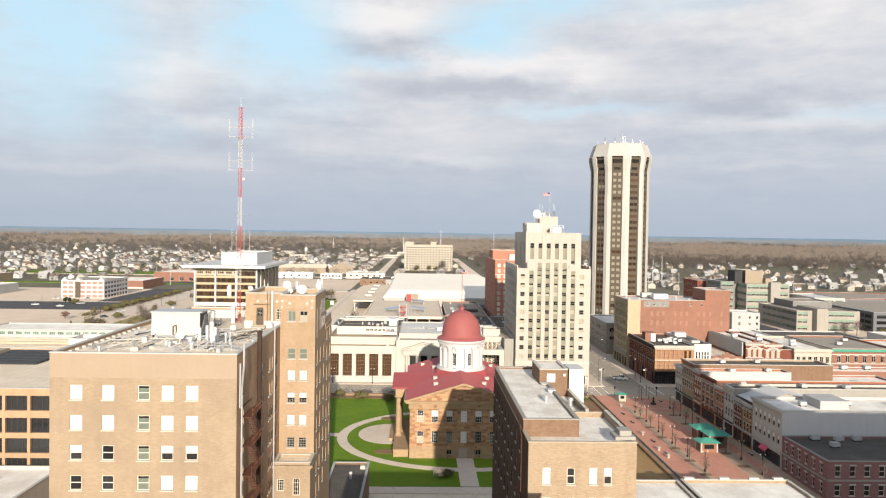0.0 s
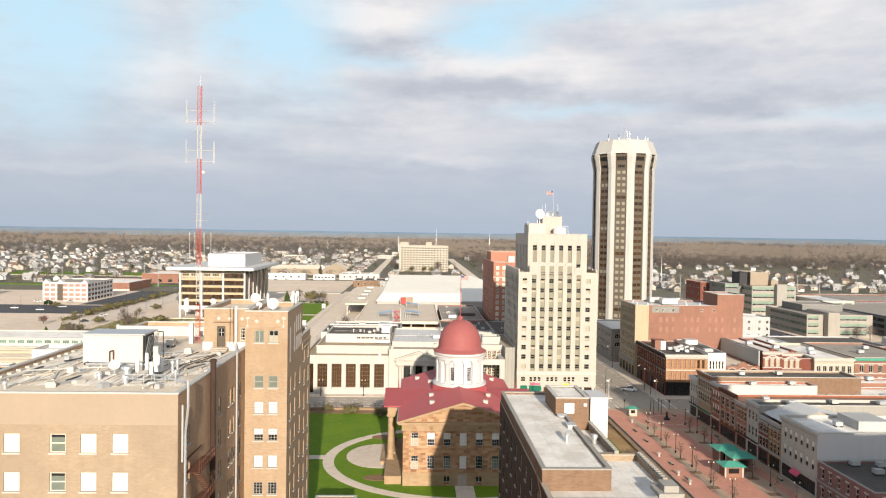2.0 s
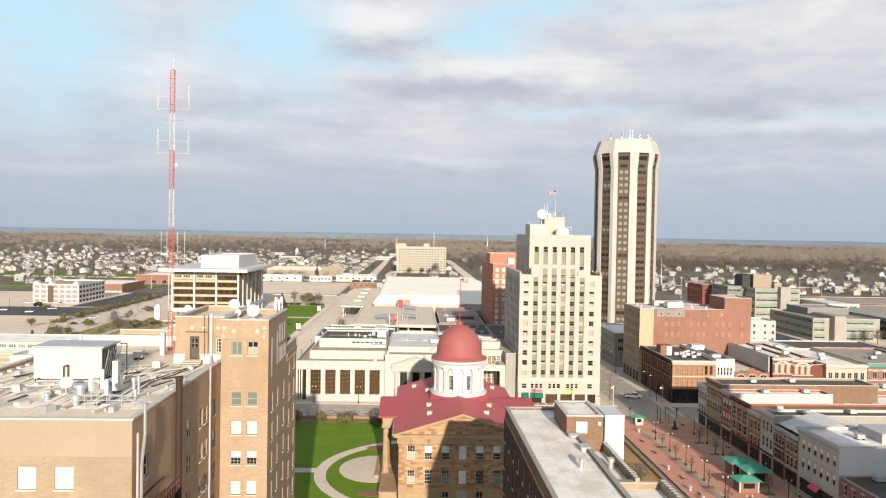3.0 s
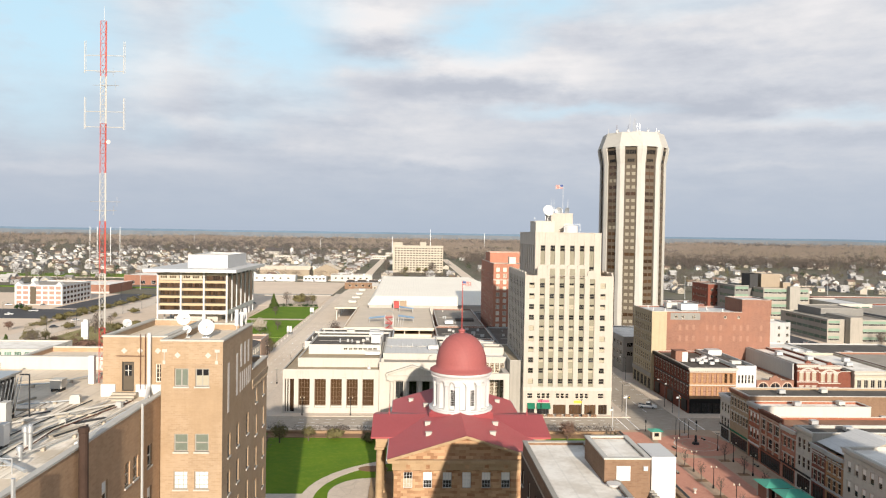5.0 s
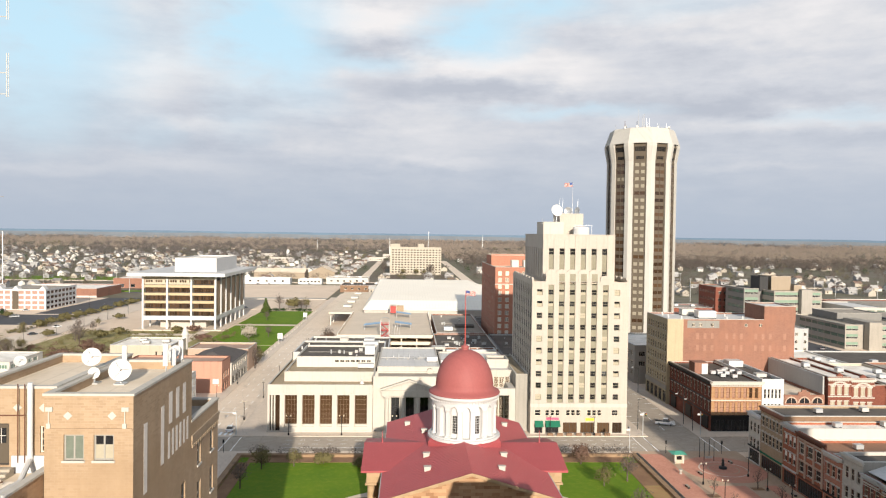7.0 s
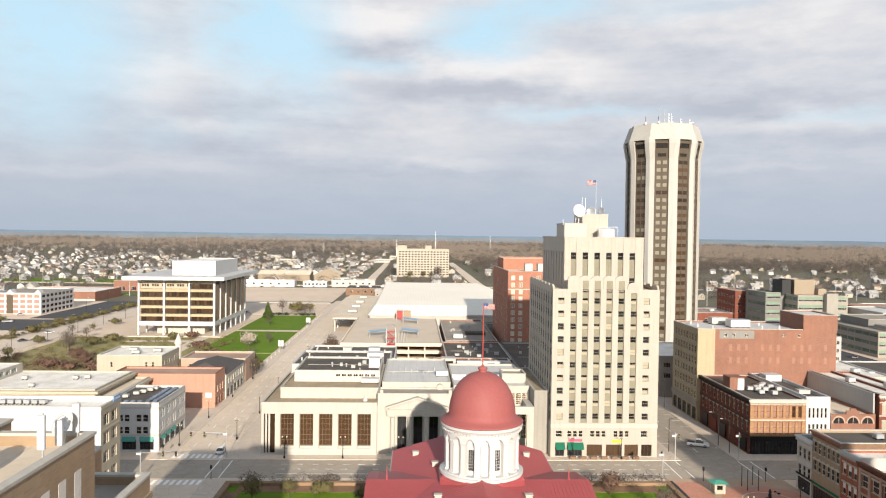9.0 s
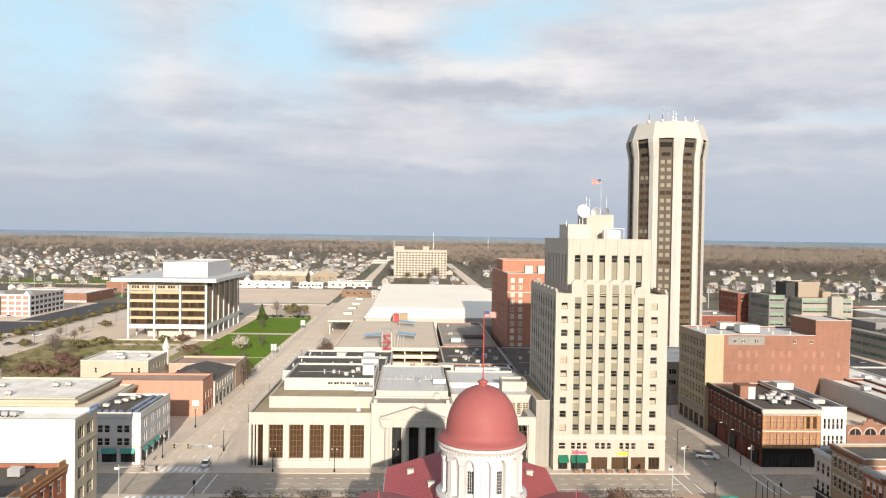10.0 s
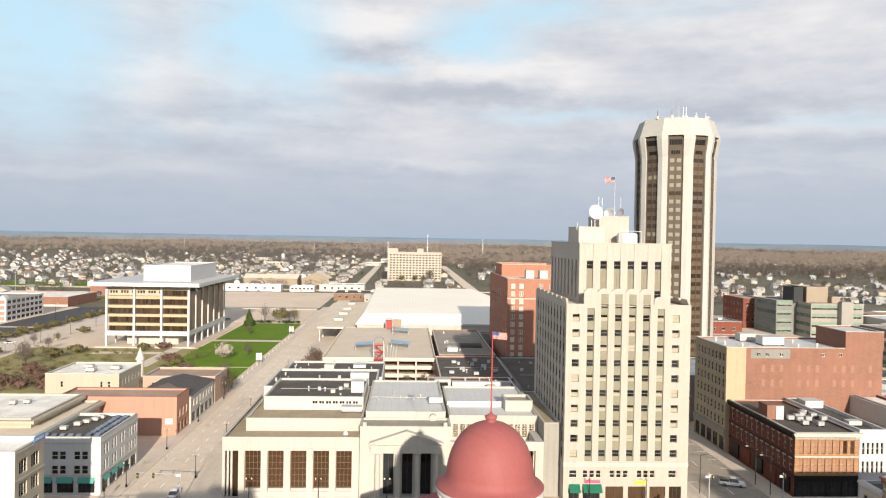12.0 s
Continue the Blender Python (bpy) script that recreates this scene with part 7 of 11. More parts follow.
st = part("stair_tower", Geo().box(-8.6, -8.4, 458, 461, 8.9, 14).box(-5.2, -5.0, 458, 461, 8.9, 14).box(-8.6, -5.0, 457.8, 461, 14, 14.3), WHITE, pk)
child("landing", Geo().box(-8.3, -5.3, 458.1, 460.5, 9.6, 13.4).mesh("landing", STREETRED), st)
for k in range(8):
    g = Geo().tube((-9.5 + k, 372 + (k % 2) * 2, 8.9), (-10.2 + k * 1.2, 372 + (k % 2) * 2, 14.0), 0.07, n=5)
    part("frame_strut", g, WHITE, pk)

# ---- exhibition hall with a huge pale roof ----
cv = thing("exhibition_hall", 20, 560, 0, "huge exhibition hall with a pale shallow membrane roof", "building")
cx0, cx1, cy0, cy1 = -24.0, 66.0, 470.0, 655.0
g = Geo()
pts = [(cx0, cy0, 10.5), (cx1, cy0, 10.5), (cx1, cy1, 10.5), (cx0, cy1, 10.5)]
inn = [(cx0 + 3, cy0 + 16, 14.2), (cx1 - 16, cy0 + 16, 14.2), (cx1 - 16, cy1 - 10, 16.6), (cx0 + 3, cy1 - 10, 16.6)]
for k in range(4):
    g.quad(pts[k], pts[(k + 1) % 4], inn[(k + 1) % 4], inn[k])
g.quad(*inn)
part("roof", g, CONVROOF, cv, "pale cream membrane roof")
g = Geo()
for s in "SEWN":
    F, W = face_pose(s, cx0 + 0.5, cx1 - 0.5, cy0 + 0.5, cy1 - 0.5)
    facade(g, F, W, -0.3, 10.45, [], 0.3)
part("wall", g, LIMESTONE, cv)
part("roof_edge", Geo().box(cx0 - 0.2, cx1 + 0.2, cy0 - 0.2, cy0 + 0.1, 9.9, 10.7).box(cx1 - 0.1, cx1 + 0.2, cy0 + 0.1, cy1, 9.9, 10.7).box(cx0 - 0.2, cx0 + 0.1, cy0 + 0.1, cy1, 9.9, 10.7), WHITE, cv)
part("canopy_roof", Geo().box(-44, -24.4, 474, 620, 7.2, 8.0), TANROOF, cv, "flat grey entrance canopy roof")
for k in range(10):
    part("canopy_post", Geo().box(-43.5, -42.9, 478 + k * 15, 478.6 + k * 15, -0.3, 7.2), WHITE2, cv)
for y in (500, 530, 560, 595):
    slab_unit("roof_unit", -38, -33, y, y + 7, 8.0, 1.6, WHITE2, "pale metal unit on the canopy roof")
part("brick_block", Geo().box(-9, -1, 467.5, 469.8, 8.9, 12.8), BUFF, cv)

FAR_SINGLE[0] = True
# ---- red brick hotel ----
ht = thing("brick_hotel", 48, 370, 0, "tall red brick hotel block with pale windows", "building")
hs = [(40.9 + 3.2 * k, z, 1.6, 1.9, "two", FRAMEW, GLASS) for k in range(2) for z in (36.0 - 2.9 * j for j in range(11))]
hs += [(51.5 + 4.0 * k, z, 1.6, 1.9, "two", FRAMEW, GLASS) for k in range(3) for z in (36.0 - 2.9 * j for j in range(11))]
hw = [(375 + 6.0 * k, z, 1.8, 1.7, "two+half") for k in range(9) for z in (33.2 - 2.9 * j for j in range(11))]
hs = [(a, z, w, h, "two", FRAMEW, GLASSP) for a, z, w, h, *_ in hs]
hw = [(a, z, w, h, "two", FRAMEW, GLASSP if (k * 5) % 7 < 4 else GLASS) for k, (a, z, w, h, *_) in enumerate(hw)]
block(ht, 39.6, 67.0, 372.0, 430.0, -0.3, 39.7, HOTELBRICK, TANROOF, {'S': hs, 'W': hw}, par=0.7, cope=LIME2)
block(ht, 41.4, 65.0, 404.0, 426.0, 38.9, 44.0, HOTELBRICK, TANROOF, par=0.5, cope=LIME2)
band(ht, 'S', 39.6, 67.0, 372.0, 430.0, 32.0, 0.4, 0.1, LIME2)
for x in (46.5, 52.0):
    slab_unit("roof_unit", x + 2, x + 5.2, 384, 388, 39.0, 3.4, WHITE2, "white cooling unit on the hotel roof")
low = thing("shop_building", 48, 330, 0, "dark glass and grey low annex beside the hotel", "building")
block(low, 36.5, 62.5, 300.0, 370.0, -0.3, 10.5, GREYPAINT, BLACKROOF, par=0.6, cope=DARKMETAL)
low = thing("shop_building", 52, 440, 0, "low grey annex behind the hotel", "building")
block(low, 38.5, 64.0, 432.0, 458.0, -0.3, 8.0, GREYPAINT, BLACKROOF, par=0.6, cope=DARKMETAL)

FAR_SINGLE[0] = False
# ---- street row beyond the cross street: ornate corner block and neighbours ----
PINKBLIND = plain("faded_pink_blind", (0.30, 0.17, 0.115), 0.7, 0.3, 0.5, 2, 0.05)
bk = thing("corner_shop_block", 93, 266, 0, "ornate orange and dark red brick corner block", "building")
x0, x1, y0, y1 = 86.0, 100.3, 250.3, 282.6
sw = [(x0 + 1.0 + 1.62 * k, z, 0.95, 2.9, "sash") for k in range(8) for z in (9.4, 5.3)]
ww = [(y0 + 1.2 + 2.6 * k, z, 1.1, 2.7, "sash+lintel") for k in range(12) for z in (9.4, 5.3)]
g = Geo()
F, W = face_pose('S', x0, x1, y0, y1)
loc = []
for a, z, w, h, st in sw:
    loc.append((a - x0, z, w, h))
    put_window(bk, F, a - x0, z, w, h, st, RUST, GLASSB if a > x0 + 9.5 and z > 9 else PINKBLIND)
shop = [(x0 + 0.6 + 3.4 * k, 0.3, 3.0, 3.0) for k in range(4)]
for a, z, w, h in shop:
    loc.append((a - x0, z, w, h))
    put_window(bk, F, a - x0, z, w, h, "bays", FRAMED, GLASS)
facade(g, F, W, 4.6, 13.2, [o for o in loc if o[1] > 4])
part("front_wall", g, ORANGE, bk, "orange brick front wall")
g = Geo()
facade(g, F, W, -0.3, 4.6, [o for o in loc if o[1] < 4])
part("shop_front", g, BLACKP, bk, "black painted shop front")
block(bk, x0, x1, y0 + 0.02, y1, -0.3, 13.9, DKRED, BLACKROOF, {'W': ww}, par=0.4, cope=WHITE2, sides="WEN")
part("upper_front", Geo().box(x0, x1, y0, y0 + 0.35, 13.2, 14.0), DKRED, bk)
cornice(bk, 'S', x0, x1, y0, y1, 13.1, 0.6, 0.9, LIME2, 0.7, "pale bracketed cornice")
cornice(bk, 'W', x0, x1, y0, y1, 13.1, 0.6, 0.9, BLACKP, 0.9, "black bracketed cornice")
for z in (8.6, 12.6):
    band(bk, 'S', x0, x1, y0, y1, z, 0.3, 0.1, LIME2)
for z in (5.0, 6.0, 7.05, 9.2, 10.2, 11.25):
    band(bk, 'S', x0, x0 + 0.95, y0, y1, z, 0.16, 0.05, SANDPALE, 'stone_course')
    for k in range(8):
        band(bk, 'S', x0 + 2.0 + 1.62 * k, x0 + (2.57 + 1.62 * k if k < 7 else 14.3), y0, y1, z, 0.16, 0.05, SANDPALE, 'stone_course')
for z in (4.4, 8.4):
    band(bk, 'W', x0, x1, y0, y1, z, 0.35, 0.12, BLACKP)
g = Geo()
for k in range(8):
    a = x0 + 1.0 + 1.62 * k + 0.475
    for z in (12.32, 8.22):
        for j in range(6):
            t0, t1 = math.pi * j / 6, math.pi * (j + 1) / 6
            g.quad(*[(a - r * math.cos(t), y0 - 0.08, z + r * math.sin(t) * 0.7) for r, t in ((0.5, t0), (0.5, t1), (0.78, t1), (0.78, t0))])
part("window_arches", g, SALMON, bk, kind="stuff")
for k in range(5):
    part("awning_bay", Geo().box(x0 - 0.35, x0 - 0.004, y0 + 1.5 + 6.2 * k, y0 + 5.6 + 6.2 * k, 0.5, 3.9), DKRED if k % 2 else BLACKP, bk)
shed = slab_unit("roof_shed", 86.6, 90.6, 264.0, 268.4, 13.5, 3.3, SALMON, "small brick stair head with white side", False)
part("side_panel", Geo().box(88.7, 90.5, 263.86, 263.96, 13.5, 16.6), WHITE, shed, "white painted side")
for x, y in ((91.0, 262.5), (92.6, 261.5), (93.4, 264.0), (95.6, 266.0), (97.0, 268.0), (94.8, 261.8), (95.0, 257.0), (98.6, 262.0), (97.8, 265.0), (92.0, 258.0)):
    slab_unit("roof_unit", x, x + 1.4, y, y + 1.1, 13.5, 1.15, GALV, "pale rooftop condenser on a dark roof")
wh = thing("white_shop_building", 103.5, 262, 0, "narrow white painted shop building", "building")
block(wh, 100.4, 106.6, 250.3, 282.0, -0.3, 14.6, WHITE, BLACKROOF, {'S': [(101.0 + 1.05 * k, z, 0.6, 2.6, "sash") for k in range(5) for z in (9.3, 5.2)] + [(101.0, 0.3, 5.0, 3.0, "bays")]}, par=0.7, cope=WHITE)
slab_unit("roof_unit", 101.5, 104.5, 256, 258, 13.9, 1.2, WHITE2, "pale rooftop condenser on a dark roof")
slab_unit("roof_shed", 101.4, 106.0, 274, 278, 13.9, 1.7, WHITE, "long white stair head with an orange door", False)
ar = thing("arched_shop_building", 112, 262, 0, "low brick building with three big arches", "building")
block(ar, 106.8, 118.4, 250.3, 284.0, -0.3, 10.2, SALMON, TANROOF, par=0.5, cope=SALMON)
for k in range(3):
    g = Geo()
    a = 108.8 + 3.75 * k
    for j in range(10):
        t0, t1 = math.pi * j / 10, math.pi * (j + 1) / 10
        g.quad((a, 250.22, 8.0), (a - 1.45 * math.cos(t0), 250.22, 8.0 + 1.6 * math.sin(t0)), (a - 1.45 * math.cos(t1), 250.22, 8.0 + 1.6 * math.sin(t1)))
    part("arch_glass", welded(g.mesh("arch_glass", GLASS)), None, ar)
for k in range(3):
    a = 108.8 + 3.75 * k
    g = Geo()
    for j in range(10):
        t0, t1 = math.pi * j / 10, math.pi * (j + 1) / 10
        g.quad(*[(a - r * math.cos(t), 250.18, 8.0 + r * 1.08 * math.sin(t)) for r, t in ((1.45, t0), (1.45, t1), (1.8, t1), (1.8, t0))])
    g.box(a - 0.06, a + 0.06, 250.15, 250.21, 8.0, 9.5)
    part("arch_frame", g, PINKPALE, ar)
part("gable_step", Geo().box(110.8, 114.2, 250.25, 250.6, 10.3, 11.2).box(111.8, 113.2, 250.25, 250.6, 11.2, 11.8), SALMON, ar)
solo("party_wall", Geo().box(118.45, 118.9, 251.5, 284, -0.3, 15.4), GREYPAINT, "pale grey rendered party wall", "wall", kind="structure")
for nm, a, b, h, mat, lab, n in (("ornate_shop_building", 119.4, 126.0, 15.4, DKRED, "dark red brick shop with pale arched windows", 3), ("ornate_shop_building", 126.1, 132.8, 15.0, DKRED, "dark red brick shop with pale striped stone bands", 3),
                                 ("cream_shop_building", 137.4, 151.2, 13.2, YELLOWISH, "cream stucco shop building with paired windows", 6), ("brick_shop_building", 151.4, 176.0, 13.6, SALMON, "long red brick shop building with arched windows", 7)):
    t = thing(nm, (a + b) / 2, 265, 0, lab, "building")
    block(t, a, b, 250.3, 285.0, -0.3, h, mat, WHITEROOF if n != 7 else GREYROOF, {'S': rows(spread(a, b, n, 1.3), [h - 5.0, h - 9.2], 1.3, 2.4, "two+sill+lintel", LIME2, BLINDT if n == 3 else GLASS)}, par=0.6, cope=LIME2)
    cornice(t, 'S', a, b, 250.3, 285, h - 0.9, 0.4, 0.7, GREENROOF if n == 7 else LIME2, 0.6)
    for z in (h - 2.2, h - 5.6):
        band(t, 'S', a, b, 250.3, 285, z, 0.3, 0.08, LIME2)
for a, b, h in ((119.4, 126.0, 15.4), (126.1, 132.8, 15.0)):
    shop_ob = [o for o in scene.objects if o.name.startswith("ornate_shop_building") and abs(o.location.x - (a + b) / 2) < 0.5][0]
    g, m = Geo(), (a + b) / 2
    for j in range(10):
        t0, t1 = math.pi * j / 10, math.pi * (j + 1) / 10
        g.quad(*[(m - r * math.cos(t), 250.2, h - 2.75 + 0.62 * r * math.sin(t)) for r, t in ((1.9, t0), (1.9, t1), (2.6, t1), (2.6, t0))])
    part("fan_arch", g, LIME2, shop_ob, "pale stone fan arch over the windows")
    g = Geo().box(m - 0.9, m + 0.9, 250.3, 250.7, h + 0.14, h + 0.4)
    g.quad((m - 1.0, 250.28, h + 0.4), (m + 1.0, 250.28, h + 0.4), (m, 250.28, h + 1.15)).quad((m + 1.0, 250.72, h + 0.4), (m - 1.0, 250.72, h + 0.4), (m, 250.72, h + 1.15))
    g.quad((m - 1.0, 250.28, h + 0.4), (m, 250.28, h + 1.15), (m, 250.72, h + 1.15), (m - 1.0, 250.72, h + 0.4)).quad((m, 250.28, h + 1.15), (m + 1.0, 250.28, h + 0.4), (m + 1.0, 250.72, h + 0.4), (m, 250.72, h + 1.15))
    part("gable_crest", g, DKRED, shop_ob, "small brick gable crest")
t = thing("brick_shop_building", 135, 268, 0, "narrow dark brick shop building", "building")
block(t, 132.9, 137.3, 252, 285, -0.3, 12.8, DKRED, BLACKROOF, par=0.5)
t = thing("brick_shop_building", 200, 268, 0, "plain red brick shop building with pale roof", "building")
block(t, 176.2, 225, 250.3, 285, -0.3, 12.2, RED, WHITEROOF, {'S': rows(spread(176.2, 225, 12, 1.4), [7.5, 3.8], 1.4, 2.2, "sash+sill")}, par=0.6)
for x, y, z in ((142, 262, 12.7), (146, 270, 12.7), (160, 262, 13.1), (168, 272, 13.1), (122, 268, 14.9), (129, 262, 14.5), (185, 262, 11.7), (198, 270, 11.7)):
    slab_unit("roof_unit", x, x + 2.0, y, y + 1.8, z - 0.1, 1.3, GALV, "boxy metal roof unit")

# ---- large red brick warehouse block with a yellow end ----
rk = thing("brick_department_block", 105, 300, 0, "large red brick block with a yellow end bay", "building")
wfront = [(284.2 + 2.35 * k, z, 1.15, 2.2, "sash+sill") for k in range(8) for z in (23.6, 20.2, 16.8, 13.4, 10.0, 6.6)]
block(rk, 85.0, 127.0, 283.0, 303.5, -0.3, 27.6, SALMON, BLUEROOF, {'S': [(93.0, 25.3, 1.0, 1.0, "two"), (95.4, 25.3, 1.0, 1.0, "two"), (99.2, 25.3, 1.0, 1.0, "two"), (110.4, 25.3, 1.0, 1.0, "two"), (115.2, 25.3, 1.0, 1.0, "two")]}, par=0.4, cope=WHITE2, sides="SEN")
g = Geo()
F, W = face_pose('W', 85.0, 127.0, 283.0, 303.5)
loc = [(303.5 - a - w, z, w, h) for a, z, w, h, _ in wfront if a + w < 303.3]
for u, z, w, h in loc:
    put_window(rk, F, u, z, w, h, "sash+sill")
loc += [(1.0 + 4.0 * k, 0.4, 3.0, 3.6) for k in range(5)]
for k in range(5):
    put_window(rk, F, 1.0 + 4.0 * k, 0.4, 3.0, 3.6, "bays", FRAMED)
facade(g, F, W, -0.3, 27.6, loc)
part("end_wall", g, ENDYELLOW, rk, "pale yellow end wall with window rows")
part("yellow_return", Geo().box(84.98, 90.2, 282.93, 282.996, 0, 27.6), ENDYELLOW, rk)
part("base_band", Geo().box(84.7, 84.996, 282.9, 303.6, 4.6, 6.0), GREYSTONE, rk)
g = Geo().box(91.5, 102.0, 282.95, 282.996, 24.8, 25.28).box(91.5, 102.0, 282.95, 282.996, 26.32, 27.2)
for a, b in ((91.5, 92.98), (94.02, 95.38), (96.42, 99.18), (100.22, 102.0)):
    g.box(a, b, 282.95, 282.996, 25.28, 26.32)
part("grey_patch", g, GREYCON, rk, "grey repaired render patch")
for k in range(13):
    for z in (21.2, 17.4):
        if (k * 5 + int(z)) % 4:
            part("bricked_opening", Geo().box(94.5 + k * 2.4, 95.4 + k * 2.4, 282.97, 282.998, z, z + 1.9), OLDBRICK, rk)
block(rk, 116.8, 127.2, 282.9, 297.0, 27.0, 32.0, SALMON, BLUEROOF, par=0.3, cope=WHITE2)
slab_unit("cooling_plant", 97.5, 103.5, 289.0, 293.0, 27.2, 2.4, GALV, "boxy metal cooling plant on the pale roof", fins=6)
slab_unit("roof_unit", 95.0, 100.0, 297.0, 300.0, 27.2, 2.2, WHITE2, "pale boxy air handler on the pale roof")
for x, y in ((88, 291), (91, 287), (106, 286.5), (109, 295), (112, 288), (88.5, 298)):
    solo("roof_vent", Geo().lathe([(0.25, 27.2), (0.25, 27.8), (0.4, 27.9), (0.1, 28.3)], 10, x, y), WHITE, "small white roof vent", "vent", "vents on the roof")
FAR_SINGLE[0] = True
gb = thing("grey_office_block", 96, 330, 0, "grey office block with white roof edges", "building")
block(gb, 84.8, 118.0, 316.0, 350.0, -0.3, 14.0, GREYSTONE, WHITEROOF, {'W': rows(spread(316, 350, 7, 2.4), [10, 6.4, 2.8], 2.4, 1.8, "bays"), 'S': rows(spread(84.8, 118, 8, 2.4), [10, 6.4], 2.4, 1.8, "bays")}, par=0.5, cope=WHITE)
gb = thing("white_office_block", 182, 378, 0, "small white office block with dark windows", "building")
block(gb, 166, 181.0, 371, 386, -0.3, 13.6, GREYPAINT, WHITEROOF, {'S': [(175.0, z, 1.2, 1.6, "two") for z in (10.4, 7.0, 3.6)] + [(179.0, z, 1.2, 1.6, "two") for z in (10.4, 7.0, 3.6)] + [(169.5, z, 1.2, 1.6, "two") for z in (10.4, 7.0, 3.6)]}, par=0.5, cope=WHITE)

FAR_SINGLE[0] = False
# ---- row of old shop fronts beside the plaza ----
RUSTROOF = roofing("rust_brown_gravel_roof", (0.30, 0.165, 0.105), (0.22, 0.125, 0.085), ponds=0.8)
ROW = [  # y far, y near, height, wall, roof, windows across, label, cornice
    (225.2, 219.2, 11.9, WHITE2, BLACKROOF, 3, "narrow white painted shop with ornate cornice", WHITE),
    (219.1, 208.8, 14.6, BUFF, BLACKROOF, 6, "ornate tan and red brick shop with bracketed cornice", SALMON),
    (208.7, 202.9, 13.4, RED, WHITEROOF, 3, "red brick shop with tall white windows", GREYPAINT),
    (202.8, 192.6, 13.0, RED, RUSTROOF, 3, "red brick shop with wide bay windows", RUST),
    (192.5, 186.5, 11.9, HOTELBRICK, WHITEROOF, 3, "red brick shop above a dark shop front", WHITE2),
    (186.4, 180.2, 13.3, LIMESTONE, BLACKROOF, 3, "cream stone shop with arched windows", LIME2),
    (180.1, 175.1, 11.4, DKRED, WOODPALE, 3, "red brick shop with a grey cornice", GREYPAINT),
    (175.0, 169.1, 11.3, ORANGE, WHITEROOF, 3, "orange brick shop with hooded windows", GREYPAINT),
    (169.0, 153.9, 13.7, LIMESTONE, WHITEROOF, 6, "grey stone shop with paired windows", LIME2),
]
for i, (yb, ya, h, wall, roof, n, lab, cmat) in enumerate(ROW):
    t = thing("shop_building", 95, (ya + yb) / 2, 0, lab, "building", "old shop row")
    ws = spread(ya, yb, n, 1.15 if n > 3 or yb - ya < 7 else 2.2)
    ww = 1.15 if n > 3 or yb - ya < 7 else 2.2
    zz = [h - 4.4, h - 8.2] if h > 11.5 else [h - 3.9, h - 7.4]
    st = "sash+sill+lintel" + ("+half" if i in (2, 8) else "")
    wl = rows(ws, zz, ww, 2.3, st)
    wl.append((ya + 0.5, 0.3, yb - ya - 1.0, 2.9, "bays", FRAMED, GLASS))
    deep = (112, 128, 112, 150, 150, 140, 105, 103, 160)[i]
    hb = h - 2.0 if i in (3, 4, 6, 7) else h
    if hb < h:
        part("false_front", Geo().box(84.8, 85.25, ya, yb, hb + 0.14, h), wall, t)
    block(t, 84.8, deep, ya, yb, -0.3, hb, wall, roof, {'W': wl}, par=0.5, cope=cmat if cmat is WHITE else WHITE2, sides="WEN")
    gsw = Geo()
    facade(gsw, *face_pose('S', 84.8, deep, ya, yb), -0.3, hb, [])
    part("side_wall", gsw, (BROWN, BROWN, WHITE2, WHITE, WHITE2, GREYSTONE, SALMON, ORANGE, WHITE)[i], t, "bare party wall")
    cornice(t, 'W', 84.8, deep, ya, yb, h - 0.7, 0.45, 0.7, cmat, 0.55)
    band(t, 'W', 84.8, deep, ya, yb, 3.6, 0.4, 0.15, (BLACKP, GREENCLOTH, WHITE, RUST, BLACKP, BLACKP, GREYPAINT, GREYPAINT, LIMESTONE)[i], "sign_band")
    if i in (1, 5, 7):
        # round hoods over the upper windows
        for y in ws:
            for z in zz:
                g = Geo()
                for j in range(8):
                    t0, t1 = math.pi * j / 8, math.pi * (j + 1) / 8
                    g.quad(*[(84.76, y + ww / 2 + r * math.cos(q), z + 2.25 + 0.75 * r * math.sin(q)) for r, q in ((ww * 0.46, t0), (ww * 0.46, t1), (ww * 0.68, t1), (ww * 0.68, t0))])
                part("window_hood", welded(g.mesh("window_hood", BLACKP if i == 7 else LIME2)), None, t)
    if i == 3:
        for y in (ya + 0.25, ya + 3.35, ya + 6.65, yb - 0.75):
            part("stone_pier", Geo().box(84.55, 84.796, y, y + 0.5, 3.9, h - 0.75), PINKPALE, t, "pinkish stone pier between bays")
        for z in (h - 1.5, h - 5.9):
            part("stone_rail", Geo().box(84.6, 84.796, ya + 0.76, yb - 0.76, z, z + 0.35), PINKPALE, t, "pinkish stone rail across the front")
    if i == 8:
        part("awning", Geo().quad((83.9, 160.0, 2.7), (84.79, 160.0, 3.5), (84.79, 163.6, 3.5), (83.9, 163.6, 2.7)).quad((83.9, 160.0, 2.4), (83.9, 160.0, 2.7), (83.9, 163.6, 2.7), (83.9, 163.6, 2.4)), PINKSIGN, t, "dark pink cloth awning")
    for k in range(1 + i % 3):
        x = 91 + k * 11.5 + (i * 3.7) % 4
        if x < deep - 4:
            slab_unit("roof_unit", x, x + 1.6, (ya + yb) / 2 - 0.8 + (k % 2), (ya + yb) / 2 + 0.6 + (k % 2), hb - 0.5, 1.1, (GALV, WHITE2)[k % 2], "rooftop air conditioner on a flat shop roof")
